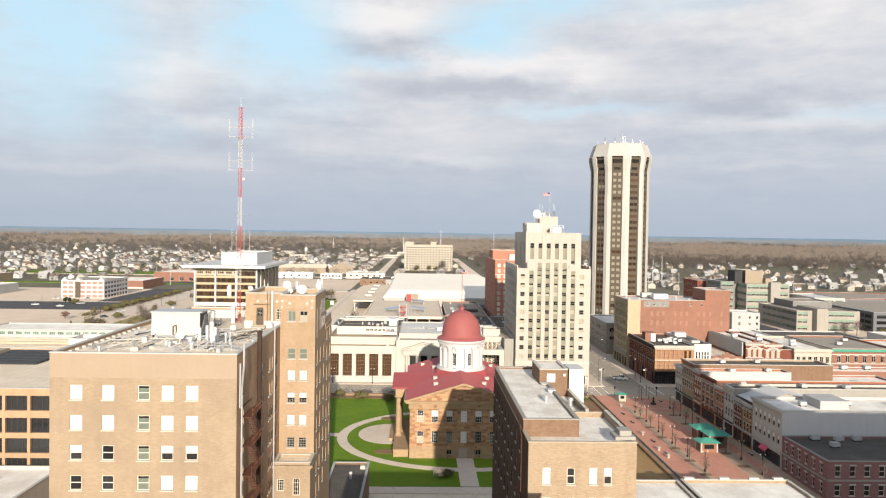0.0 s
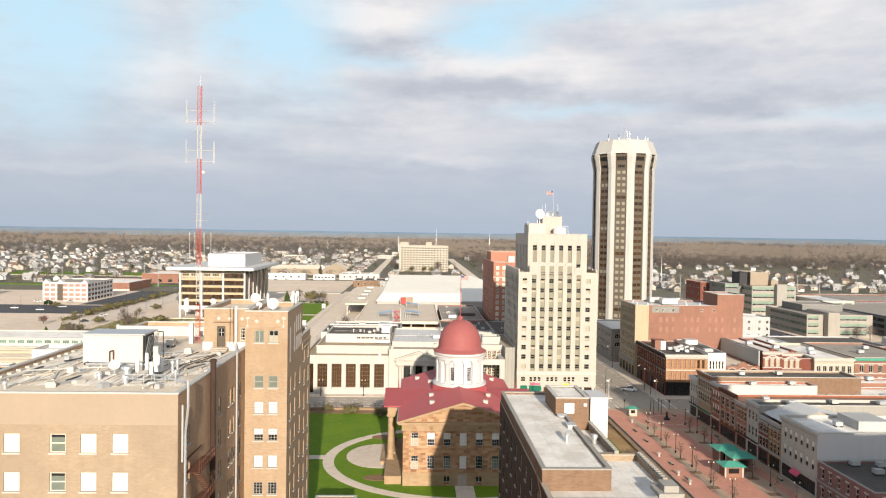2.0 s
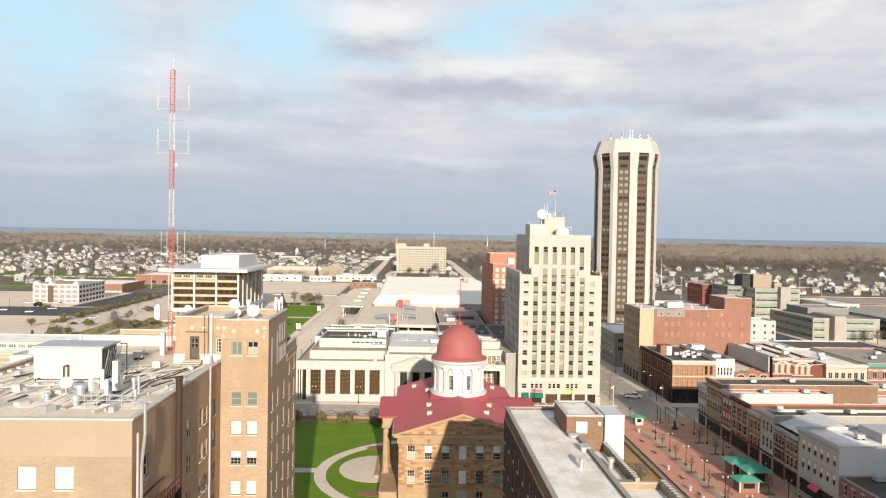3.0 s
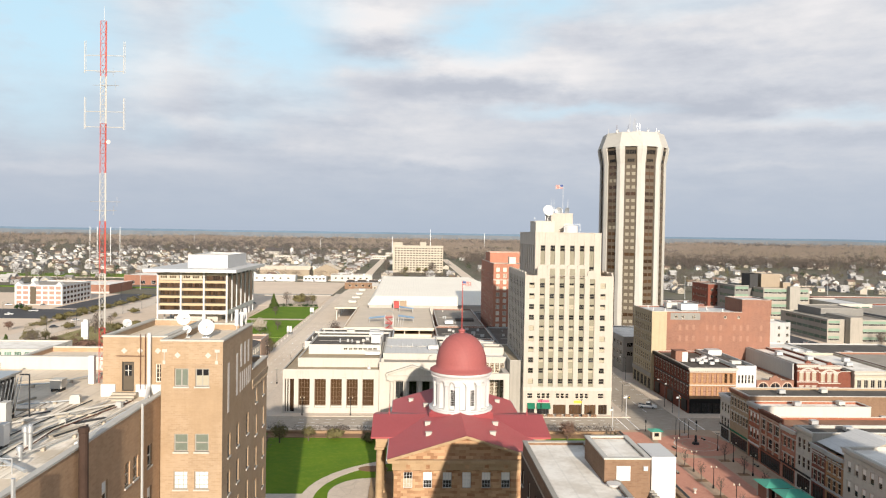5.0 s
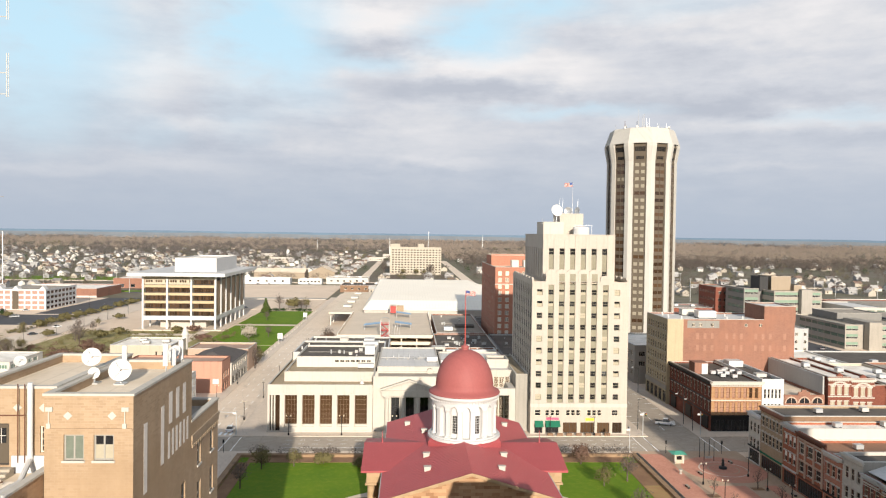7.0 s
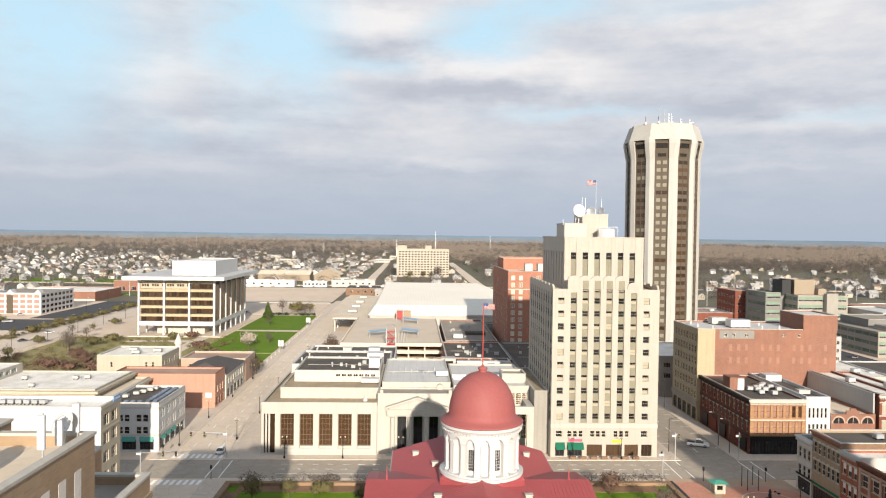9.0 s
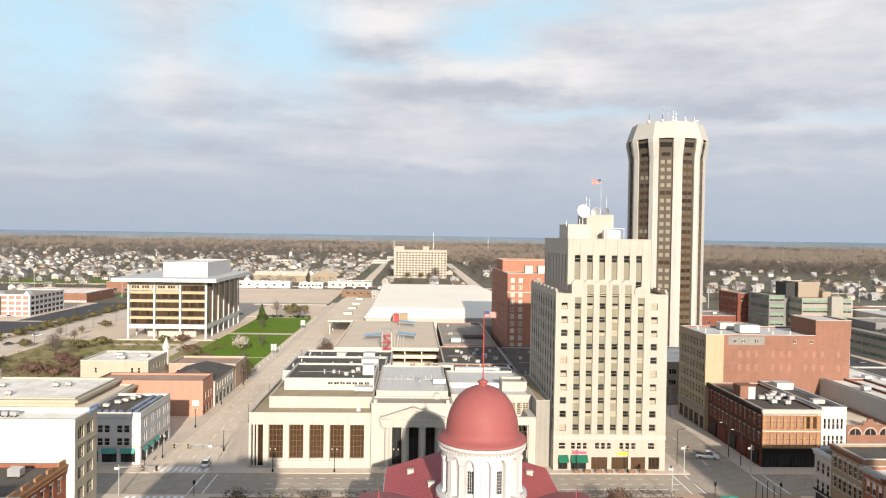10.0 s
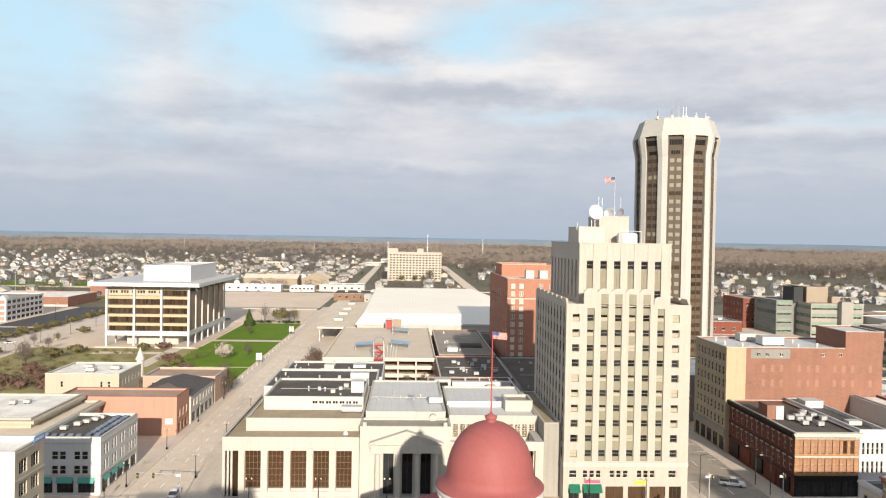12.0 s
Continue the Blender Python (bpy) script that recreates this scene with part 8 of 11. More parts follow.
# brick rear blocks on the same lots
for x0, x1, y0, y1, h, wall, roof, lab in ((113, 150, 203, 222, 9.2, SALMON, WHITEROOF, "low brick rear building with a white roof"), (128.5, 160, 222.2, 229, 10.6, SALMON, WHITEROOF, "low brick rear building"),
                                           (151, 190, 180, 205, 8.0, ORANGE, GREYROOF, "long low buff rear building with grey roof"), (161, 210, 207, 229, 10.5, BROWN, WHITEROOF, "brown brick building with a white roof"),
                                           (191, 236, 160, 204, 9.0, RED, WHITEROOF, "low red brick building with a white roof")):
    t = thing("rear_building", (x0 + x1) / 2, (y0 + y1) / 2, 0, lab, "building")
    block(t, x0, x1, y0, y1, -0.3, h, wall, roof, {'S': rows(spread(x0, x1, 5, 1.3), [h - 4.4], 1.3, 1.9, "sash+sill")}, par=0.5, cope=WHITE)
    for k in range(3):
        slab_unit("roof_unit", x0 + 5 + k * 8, x0 + 7 + k * 8, y0 + 5, y0 + 7, h - 0.5, 1.3, GALV, "boxy metal roof unit")
# gabled glazed shed on the row
sh = thing("gabled_shed", 100, 176, 0, "gabled shed with a pale metal roof and boarded end", "building")
g = Geo()
g.quad((85.6, 180.0, 11.7), (85.6, 169.4, 11.7), (94.0, 169.4, 14.4), (94.0, 180.0, 14.4)).quad((94.0, 180.0, 14.4), (94.0, 169.4, 14.4), (104.0, 169.4, 11.7), (104.0, 180.0, 11.7))
part("roof", g, BLUEROOF, sh, "pale ribbed metal gable roof")
for y in (169.8, 179.6):
    g = Geo()
    p = [(85.8, y, 9.2), (103.8, y, 9.2), (103.8, y, 11.7), (94.0, y, 14.32), (85.8, y, 11.7)]
    g.quad(*(p if y < 175 else p[::-1]))
    part("gable_wall", g, WOODPALE, sh, "weathered boarded gable end")
for k in range(15):
    x = 86.4 + 1.2 * k
    part("board", Geo().box(x, x + 0.08, 169.74, 169.796, 9.2, 11.6 + 2.6 * max(0, 1 - abs(x - 94.0) / 9.6)), GREYSTONE, sh)
# grey rendered rear half of the paired-window shop, plum brick corner building
pu = thing("plum_brick_building", 110, 144, 0, "plum brick corner building with arched windows and dark roof", "building")
pw = [(y, z, 1.05, 2.1, "sash+sill+lintel") for y in (136.4, 139.4, 142.4, 145.4, 148.4, 151.2) for z in (4.9, 1.0)]
ps = [(86.4 + 3.1 * k, z, 1.2, 2.2, "sash+sill+lintel") for k in range(14) for z in (4.9, 0.9)]
block(pu, 84.8, 130.0, 134.6, 153.6, -0.3, 8.0, PURPLE, BLACKROOF, {'W': pw, 'S': ps}, par=0.4, cope=GREYSTONE)
cornice(pu, 'W', 84.8, 130.0, 134.6, 153.6, 3.9, 0.3, 0.4, GREYSTONE)
cornice(pu, 'S', 84.8, 130.0, 134.6, 153.6, 3.9, 0.3, 0.4, GREYSTONE)
for x, y in ((90.5, 151.0), (95.5, 150.0), (100.0, 150.6), (106.0, 146.0), (92.0, 145.5), (103.0, 142.0), (112.0, 149.0)):
    slab_unit("roof_unit", x, x + 1.8, y, y + 1.4, 7.6, 1.1, GREYPAINT, "grey rooftop condenser on a dark roof")
part("plant_box", Geo().box(96.0, 103.0, 158.0, 166.0, 13.2, 15.2), GREYPAINT, [o for o in scene.objects if o.name.startswith("shop_building") and o.get("label", "").startswith("grey stone shop")][0])
# ---- left side of the avenue ----
ch = thing("bank_branch_building", -80, 222, 0, "pale bank building with arched cream side windows", "building")
ew = [(217.9 + 3.9 * k, z, 2.6, 2.4, "bays") for k in range(2) for z in (15.0, 11.2, 7.4, 3.4)]
block(ch, -108, -61.2, 216.6, 226.2, -0.3, 19.2, WHITE, WHITEROOF, par=0.9, cope=WHITE2, sides="SWN")
g = Geo()
F, W = face_pose('E', -108, -61.2, 216.6, 226.2)
loc = []
for y, z, w, h, st in ew:
    loc.append((y - 216.6, z, w, h))
    put_window(ch, F, y - 216.6, z, w, h, st, FRAMEW, GLASS)
facade(g, F, W, -0.3, 19.2, loc)
part("side_wall", g, YELLOWISH, ch, "cream stucco street wall")
for z in (14.0, 18.6):
    band(ch, 'E', -108, -61.2, 216.6, 226.2, z, 0.35, 0.15, YELLOWISH)
for k in range(2):
    g = Geo()
    yc = 217.9 + 3.9 * k + 1.3
    for j in range(8):
        t0, t1 = math.pi * j / 8, math.pi * (j + 1) / 8
        g.quad(*[(-61.1, yc - r * math.cos(t), 17.2 + r * 0.55 * math.sin(t)) for r, t in ((1.3, t0), (1.3, t1), (1.7, t1), (1.7, t0))])
    part("arch", g, YELLOWISH, ch)
part("roof_sign", Geo().box(-61.15, -61.0, 222.4, 226.0, 19.0, 20.0), BLUESIGN, ch, "blue roof-edge sign panel")
g = Geo()
for k in range(5):
    g.box(-61.0 + 0.0, -60.97, 222.8 + k * 0.6, 223.2 + k * 0.6, 19.25, 19.75)
part("sign_bars", g, WHITE, ch)
for k in range(6):
    slab_unit("roof_unit", -84 + k * 1.6, -82.8 + k * 1.6, 222, 223.2, 18.3, 1.0, GALV, "metal rooftop fan unit", group="row of rooftop fans")
lwb = thing("low_brick_annex", -85, 205, 0, "low brick annex with cluttered pale roof", "building")
block(lwb, -120, -62.7, 196.0, 216.4, -0.3, 11.0, RED, BLACKROOF, {'E': rows(spread(196, 216.4, 6, 1.3), [6.6, 2.4], 1.3, 2.4, "sash+sill+lintel")}, par=0.6, cope=SALMON)
cornice(lwb, 'E', -120, -62.7, 196.0, 216.4, 10.2, 0.4, 0.8, ORANGE, 0.6)
for k in range(5):
    part("parapet_crest", Geo().box(-63.1, -62.72, 197.0 + k * 4.2, 199.4 + k * 4.2, 11.15, 11.9), ORANGE, lwb)
block(lwb, -120, -66.5, 170.0, 195.9, -0.3, 9.0, SALMON, GREYROOF, par=0.5, cope=WHITE2)
for x, y in ((-70, 210), (-75, 205), (-80, 211), (-86, 204), (-72, 198), (-92, 210)):
    slab_unit("roof_unit", x, x + 2.2, y, y + 1.8, 10.4 if y > 197 else 8.5, 1.6, GALV, "metal rooftop air handler")

ws = thing("white_corner_building", -72, 265, 0, "white stone corner building with solar roof and teal awnings", "building")
wsS = [(x, z, 1.3, 1.8, "sash") for x in (-75.0, -71.8, -70.2, -67.3, -65.7) for z in (7.3, 4.3)]
wsE = [(y, z, 0.9, 2.2, "sash") for y in (253.2, 254.6, 257.6, 259.0, 262.0, 263.4, 266.4, 267.8, 269.6, 270.8) for z in (7.9, 4.6)]
block(ws, -75.4, -61.8, 251.5, 272.4, -0.3, 12.0, WHITE, BLACKROOF, {'S': wsS + [(-75 + 4.3 * k, 0.4, 3.4, 2.6, "bays", FRAMED, GLASS) for k in range(3)], 'E': wsE + [(252.4 + 4.0 * k, 0.4, 3.2, 2.6, "bays", FRAMED, GLASS) for k in range(5)]}, par=0.5, cope=LIME2)
for z in (10.6, 3.9):
    for s in "SE":
        band(ws, s, -75.4, -61.8, 251.5, 272.4, z, 0.3, 0.12, LIME2)
for k in range(3):
    x = -75 + 4.3 * k
    part("awning", Geo().quad((x, 250.95, 2.75), (x + 3.4, 250.95, 2.75), (x + 3.4, 251.36, 3.7), (x, 251.36, 3.7)).quad((x, 250.95, 2.55), (x + 3.4, 250.95, 2.55), (x + 3.4, 250.95, 2.75), (x, 250.95, 2.75)), TEAL, ws, "teal cloth shop awning")
for k in range(3):
    y = 252.4 + 4.0 * k
    part("awning", Geo().quad((-61.3, y, 2.75), (-61.3, y + 3.2, 2.75), (-61.66, y + 3.2, 3.6), (-61.66, y, 3.6)).quad((-61.3, y, 2.6), (-61.3, y + 3.2, 2.6), (-61.3, y + 3.2, 2.75), (-61.3, y, 2.75)), TEAL, ws, "teal cloth shop awning")
SOLAR = glassy("blue_solar_glass", (0.15, 0.175, 0.22), 0.4, 0.0, 0.3)
pn = Geo()
pn.quad((0, 0, 0.15), (1.0, 0, 0.15), (1.0, 1.6, 0.6), (0, 1.6, 0.6)).quad((0, 1.6, 0.6), (1.0, 1.6, 0.6), (1.0, 1.6, 0.0), (0, 1.6, 0.0)).quad((0, 0, 0.0), (0, 0, 0.15), (0, 1.6, 0.6), (0, 1.6, 0.0)).quad((1, 0, 0.0), (1, 1.6, 0.0), (1, 1.6, 0.6), (1, 0, 0.15))
pn_me = pn.mesh("solar_panel", SOLAR)
for k in range(13):
    for j in range(2):
        if k < 8:
            m = Matrix.Translation((-64.2 - j * 1.8, 253.5 + k * 2.2, 11.5))
        elif j == 0:
            m = Matrix.Translation((-74.6 + (k - 8) * 1.7, 252.6, 11.5))
        else:
            continue
        part("solar_panel", pn_me, None, ws, at=m)
for x, y in ((-72, 262), (-71, 264.2), (-70, 266.4), (-73.4, 258.4), (-69.4, 268.4)):
    slab_unit("roof_unit", x, x + 1.4, y, y + 1.2, 11.5, 0.9, WHITE2, "pale rooftop unit on a dark roof")

FAR_SINGLE[0] = True
pk2 = thing("pink_flat_building", -75, 300, 0, "long pink stucco building with a tan flat roof", "building")
block(pk2, -92.0, -60.4, 297.6, 309.0, -0.3, 10.4, PINKISH, PINKROOF, {'E': rows([299, 302, 305], [4.2], 1.8, 2.4, "bays") + rows([299, 302, 305], [0.4], 2.2, 2.6, "bays", FRAMED)}, par=0.5, cope=SALMON)
solo("yellow_sign", Geo().box(-63.4, -61.4, 297.35, 297.55, 3.0, 4.6), WHITE, "small white sign on the pink wall", "sign")
pk3 = thing("slate_roof_building", -66, 320, 0, "white-fronted building with a dark hipped shingle roof", "building")
block(pk3, -76.0, -60.0, 309.2, 334.0, -0.3, 8.2, WHITE2, TANROOF, {'E': rows(spread(309.2, 334, 7, 1.5), [4.6], 1.5, 2.2, "sash+sill") + rows(spread(309.2, 334, 5, 3.2), [0.4], 3.2, 2.6, "bays", FRAMED)}, par=0, depth=0.2)
g = Geo()
e = [(-76.4, 308.9, 8.2), (-59.6, 308.9, 8.2), (-59.6, 334.4, 8.2), (-76.4, 334.4, 8.2)]
r = [(-68.0, 314.5, 11.0), (-68.0, 328.5, 11.0)]
g.quad(e[0], e[1], r[0]).quad(e[1], e[2], r[1], r[0]).quad(e[2], e[3], r[1]).quad(e[3], e[0], r[0], r[1])
part("hip_roof", g, SLATE, pk3, "dark shingled hip roof")
pk4 = thing("pink_flat_building", -70, 345, 0, "pale pink building with a flat dark roof", "building")
block(pk4, -83.0, -60.0, 336.0, 352.0, -0.3, 8.6, PINKPALE, PINKROOF, {'S': rows(spread(-83, -60, 5, 1.3), [5], 1.3, 1.6)}, par=0.6, cope=WHITE2)
cr = thing("cream_flat_building", -95, 328, 0, "cream stucco building with a white flat roof", "building")
block(cr, -105.6, -84.0, 319.0, 339.0, -0.3, 12.4, YELLOWISH, WHITEROOF, {'S': [(x, z, 0.8, 1.8, "sash") for x in (-101.2, -89.6, -87.4) for z in (8.4, 4.2)], 'E': rows(spread(319, 339, 7, 1.0), [8.6, 4.6], 1.0, 2.0, "sash")}, par=0.4, cope=WHITE)
for x, y in ((-99, 330), (-90, 328), (-96, 324)):
    slab_unit("roof_unit", x, x + 2.6, y, y + 2.2, 12.0, 1.1, WHITE2, "pale metal unit on a white roof")
part("turret", Geo().lathe([(1.1, 8.0), (1.1, 13.6), (1.5, 13.7), (0.05, 17.6)], 12, -84.6, 338.0), WHITE2, cr, "small pointed corner turret")
fm = thing("flat_mall_building", -120, 288, 0, "broad low building with stepped cream flat roofs", "building")
block(fm, -170.0, -80.4, 262.0, 297.0, -0.3, 9.4, YELLOWISH, TANROOF, {'E': rows(spread(262, 297, 7, 1.8), [4], 1.8, 2.0)}, par=0.4, cope=LIME2)
block(fm, -172.0, -85.2, 270.0, 296.5, 8.8, 11.2, YELLOWISH, WHITEROOF, par=0.3, cope=LIME2)
for q, zz in (((-172.6, -84.0, 268.8, 296.6), 10.2), ((-170.0, -79.2, 260.8, 296.8), 8.6)):
    part("roof_eave", Geo().box(q[0], q[1], q[2], q[2] + 1.18, zz, zz + 0.7).box(q[1] - 1.18, q[1], q[2] + 1.18, q[3], zz, zz + 0.7), YELLOWISH, fm, "deep cream roof edge")
block(fm, -170.0, -118.0, 276.0, 296.0, 10.8, 13.6, LIME2, WHITEROOF, {'S': rows(spread(-170, -118, 16, 2.4), [11.6], 2.4, 1.3, "bays", WHITE, GLASSG), 'E': rows(spread(276, 297, 6, 2.4), [11.6], 2.4, 1.3, "bays", WHITE, GLASSG)}, par=0.3, cope=LIME2)
for x, y in ((-112, 284), (-98, 285), (-95, 286), (-105, 274)):
    slab_unit("roof_unit", x, x + 1.4, y, y + 1.2, 10.9, 1.0, WHITE2, "small pale roof unit")
fm = thing("flat_mall_building", -150, 200, 0, "broad low building with a pale flat roof", "building")
block(fm, -190.0, -125.0, 160.0, 240.0, -0.3, 11.0, LIME2, WHITEROOF, {'S': rows(spread(-190, -125, 12, 3), [5], 3, 2, "bays", WHITE, GLASSG)}, par=0.4, cope=LIME2)

# ---- white office building on columns ----
of = thing("office_building", -121, 488, 0, "white office building on columns with tan window bands", "building")
ox0, ox1, oy0, oy1 = -142.0, -103.2, 455.0, 524.0
part("core", Geo().box(ox0 + 7, ox1 - 7, oy0 + 7, oy1 - 7, -0.3, 5.2), LIMESTONE, of, "set-back ground floor wall")
TANB = plain("tan_precast_band", (0.46, 0.36, 0.23), 0.75, 0.1, 0.2, 2, 0.1)
part("soffit_beam", Geo().box(ox0 - 0.4, ox1 + 0.4, oy0 - 0.4, oy1 + 0.4, 5.2, 7.4), WHITE, of)
part("body", Geo().box(ox0 + 0.8, ox1 - 0.8, oy0 + 0.8, oy1 - 0.8, 7.4, 29.2), FRAMED, of, "dark window wall behind the bands")
for k in range(5):
    z = 9.9 + k * 4.3
    part("band", Geo().box(ox0 + 0.3, ox1 - 0.3, oy0 + 0.3, oy0 + 0.79, z, z + 1.35), TANB if k < 4 else YELLOWISH, of)
    for s in (0, 1, 2):
        u0 = ox0 + 1.2 + s * 12.9
        for j in range(9):
            if k < 4 or s == 2:
                part("window", Geo().box(u0 + j * 1.28, u0 + j * 1.28 + 1.05, oy0 + 0.6, oy0 + 0.79, z - 2.4, z - 0.1).mesh("window", GLASSB), None, of)
            elif j % 4 != 3:
                part("window", Geo().box(u0 + j * 1.28 + 0.2, u0 + j * 1.28 + 1.1, oy0 + 0.22, oy0 + 0.296, z - 1.5, z - 0.2).mesh("window", GLASSB), None, of)
        if k == 4 and s < 2:
            part("top_floor_wall", Geo().box(u0 - 0.6, u0 + 11.4, oy0 + 0.3, oy0 + 0.79, z - 2.7, z - 0.004), YELLOWISH, of, "cream upper wall with small windows")
for k in range(4):
    x = ox0 - 0.1 + k * 12.9
    part("column", Geo().box(x - 0.45, x + 0.5, oy0 - 0.5, oy0 + 0.3, -0.3, 29.2), WHITE, of)
for k in range(7):
    y = oy0 + k * 11.4
    part("column", Geo().box(ox1 - 0.3, ox1 + 0.35, y - 0.55, y + 0.55, -0.3, 29.2), WHITE, of)
    part("column", Geo().box(ox0 - 0.35, ox0 + 0.3, y - 0.55, y + 0.55, -0.3, 29.2), WHITE, of)
    if k < 6:
        part("side_panel", Geo().box(ox1 - 0.79, ox1 - 0.1, y + 0.9, y + 9.4, 7.6, 26.4), plain("brown_glass_panel", (0.26, 0.16, 0.095), 0.35, 0.15, 0.2, 2, 0.05) if k == 0 else MATS["brown_glass_panel"], of)
part("roof_slab", Geo().box(ox0 - 6.5, ox1 + 6.5, oy0 - 6.5, oy1 + 6.5, 29.2, 31.0), WHITE, of, "broad overhanging white roof slab")
block(of, ox0 + 14.0, ox1 - 2.0, oy0 + 9, oy1 - 12, 30.9, 38.6, WHITE, WHITEROOF, par=0.4, cope=WHITE)
solo("terrace", Geo().box(ox0 - 4, ox1 + 4, oy0 - 4, oy1 + 6, -0.3, 0.25), PAVE, "pale paved terrace under the office columns", "terrace", kind="structure")

# far left garage with white grid, long red store
PANELRED = plain("salmon_panel", (0.34, 0.21, 0.165), 0.7, 0.1, 0.3, 2, 0.05)
gr = thing("parking_garage", -258, 570, 0, "four-storey parking garage with white frame and red panels", "building")
gS = [(-268.9 + 4.4 * k, z, 3.5, 2.3, "one", WHITE, PANELRED) for k in range(7) for z in (10.3, 6.9, 3.5, 0.3)]
gE = [(549.0 + 5.4 * k, z, 4.2, 1.9, "two") for k in range(8) for z in (10.4, 7.0, 3.6, 0.4)]
block(gr, -270.0, -238.0, 547.5, 592.5, -0.3, 13.4, WHITE, GREYROOF, {'S': gS, 'E': gE}, par=0.6, cope=WHITE, frame_mat=SALMON)
part("stair_glass", Geo().box(-259.4, -255.6, 547.2, 547.39, 0.3, 12.2), LOUVRE, gr, "dark glazed stair bay")
for x in (-267.6, -257.5, -240.2):
    g = Geo()
    g.quad((x - 2, 547.3, 13.5), (x + 2, 547.3, 13.5), (x, 547.3, 15.8)).quad((x + 2, 552, 13.5), (x - 2, 552, 13.5), (x, 552, 15.8)).quad((x - 2, 547.3, 13.5), (x, 547.3, 15.8), (x, 552, 15.8), (x - 2, 552, 13.5)).quad((x, 547.3, 15.8), (x + 2, 547.3, 13.5), (x + 2, 552, 13.5), (x, 552, 15.8))
    part("gable", welded(g.mesh("gable", WHITE)), None, gr)
rs = thing("brick_store", -265, 665, 0, "long low red brick store with a white roof band", "building")
block(rs, -310, -243.5, 640.0, 690.0, -0.3, 7.0, SALMON, WHITEROOF, par=0.5, cope=WHITE)
part("white_base", Geo().box(-310.1, -243.4, 639.9, 639.99, 0.0, 1.4), WHITE2, rs)
rs = thing("brick_store", -240, 760, 0, "low red brick warehouse with loading doors", "building")
block(rs, -270, -205, 740.0, 790.0, -0.3, 9.0, SALMON, WHITEROOF, {'S': rows(spread(-270, -205, 6, 4), [0.5], 4, 3.2, "bays", WHITE)}, par=0.5)
for x0, x1, y0, y1, h, wall, roof, lab in (
        (-176, -120, 812, 826, 6, WHITE, WHITEROOF, "long low white shed among the lots"), (-112, -88, 815, 828, 5, WHITE, WHITEROOF, "low white shed among the lots"), (-84, -40, 822, 845, 6.5, WHITE2, GREYROOF, "low white store with a pale roof"),
        (-420, -330, 560, 600, 7, GREYPAINT, WHITEROOF, "low grey store with a pale roof"), (-480, -400, 690, 720, 8, BUFF, WHITEROOF, "low buff store among the lots"),
        (-60, -20, 720, 760, 6, BROWN, BLACKROOF, "low brown store among the lots"), (236, 300, 330, 366, 5, GREYPAINT, WHITEROOF, "low pale grey building with white roof"),
        (150, 210, 296, 350, 7, GREYPAINT, BLACKROOF, "low grey building with dark roof"), (128, 165, 300, 345, 8, WHITE2, WHITEROOF, "low white building among the lots"),
        (240, 330, 290, 322, 8, BROWN, BLUEROOF, "low brown building among the lots"), (325, 400, 400, 470, 9, GREYPAINT, BLUEROOF, "long grey flat roofed building"),
        (130, 190, 440, 470, 7, RED, GREYROOF, "low red brick store among the lots"), (95, 150, 600, 640, 9, RED, GREYROOF, "low red brick store beyond the tower"),
        (160, 200, 520, 545, 8, DKRED, GREYROOF, "dark red brick building among the lots"), (330, 420, 560, 600, 8, WHITE2, WHITEROOF, "low pale store among the lots"), (420, 520, 480, 540, 9, BUFF, WHITEROOF, "low buff store among the lots")):
    t = thing("low_store", (x0 + x1) / 2, (y0 + y1) / 2, 0, lab, "building")
    block(t, x0, x1, y0, y1, -0.3, h, wall, roof, {'S': rows(spread(x0, x1, 6, 2.2), [h * 0.35], 2.2, 1.8, "bays")}, par=0.4, cope=WHITE)
    for k in range(3):
        slab_unit("roof_unit", x0 + (x1 - x0) * (0.2 + 0.28 * k), x0 + (x1 - x0) * (0.2 + 0.28 * k) + 2.4, (y0 + y1) / 2 - 1, (y0 + y1) / 2 + 1, h - 0.4, 1.4, GALV, "boxy metal roof unit")


def gabled(name, x0, x1, y0, y1, h, rise, wall, roof, lab, along='x'):
    t = thing(name, (x0 + x1) / 2, (y0 + y1) / 2, 0, lab, "building")
    g = Geo()
    for s in "SEWN":
        F, W = face_pose(s, x0, x1, y0, y1)
        facade(g, F, W, -0.3, h, [], 0.2)
    m = (y0 + y1) / 2
    if along == 'x':
        g.quad((x0, y1, h), (x0, y0, h), (x0, m, h + rise)).quad((x1, y0, h), (x1, y1, h), (x1, m, h + rise))
        rf = Geo().quad((x0 - 0.5, y0 - 0.6, h - 0.2), (x1 + 0.5, y0 - 0.6, h - 0.2), (x1 + 0.5, m, h + rise), (x0 - 0.5, m, h + rise)).quad((x0 - 0.5, m, h + rise), (x1 + 0.5, m, h + rise), (x1 + 0.5, y1 + 0.6, h - 0.2), (x0 - 0.5, y1 + 0.6, h - 0.2))
    else:
        m = (x0 + x1) / 2
        g.quad((x0, y0, h), (x1, y0, h), (m, y0, h + rise)).quad((x1, y1, h), (x0, y1, h), (m, y1, h + rise))
        rf = Geo().quad((x0 - 0.6, y1 + 0.5, h - 0.2), (x0 - 0.6, y0 - 0.5, h - 0.2), (m, y0 - 0.5, h + rise), (m, y1 + 0.5, h + rise)).quad((m, y1 + 0.5, h + rise), (m, y0 - 0.5, h + rise), (x1 + 0.6, y0 - 0.5, h - 0.2), (x1 + 0.6, y1 + 0.5, h - 0.2))
    part("wall", g, wall, t)
    part("roof", rf, roof, t)
    return t


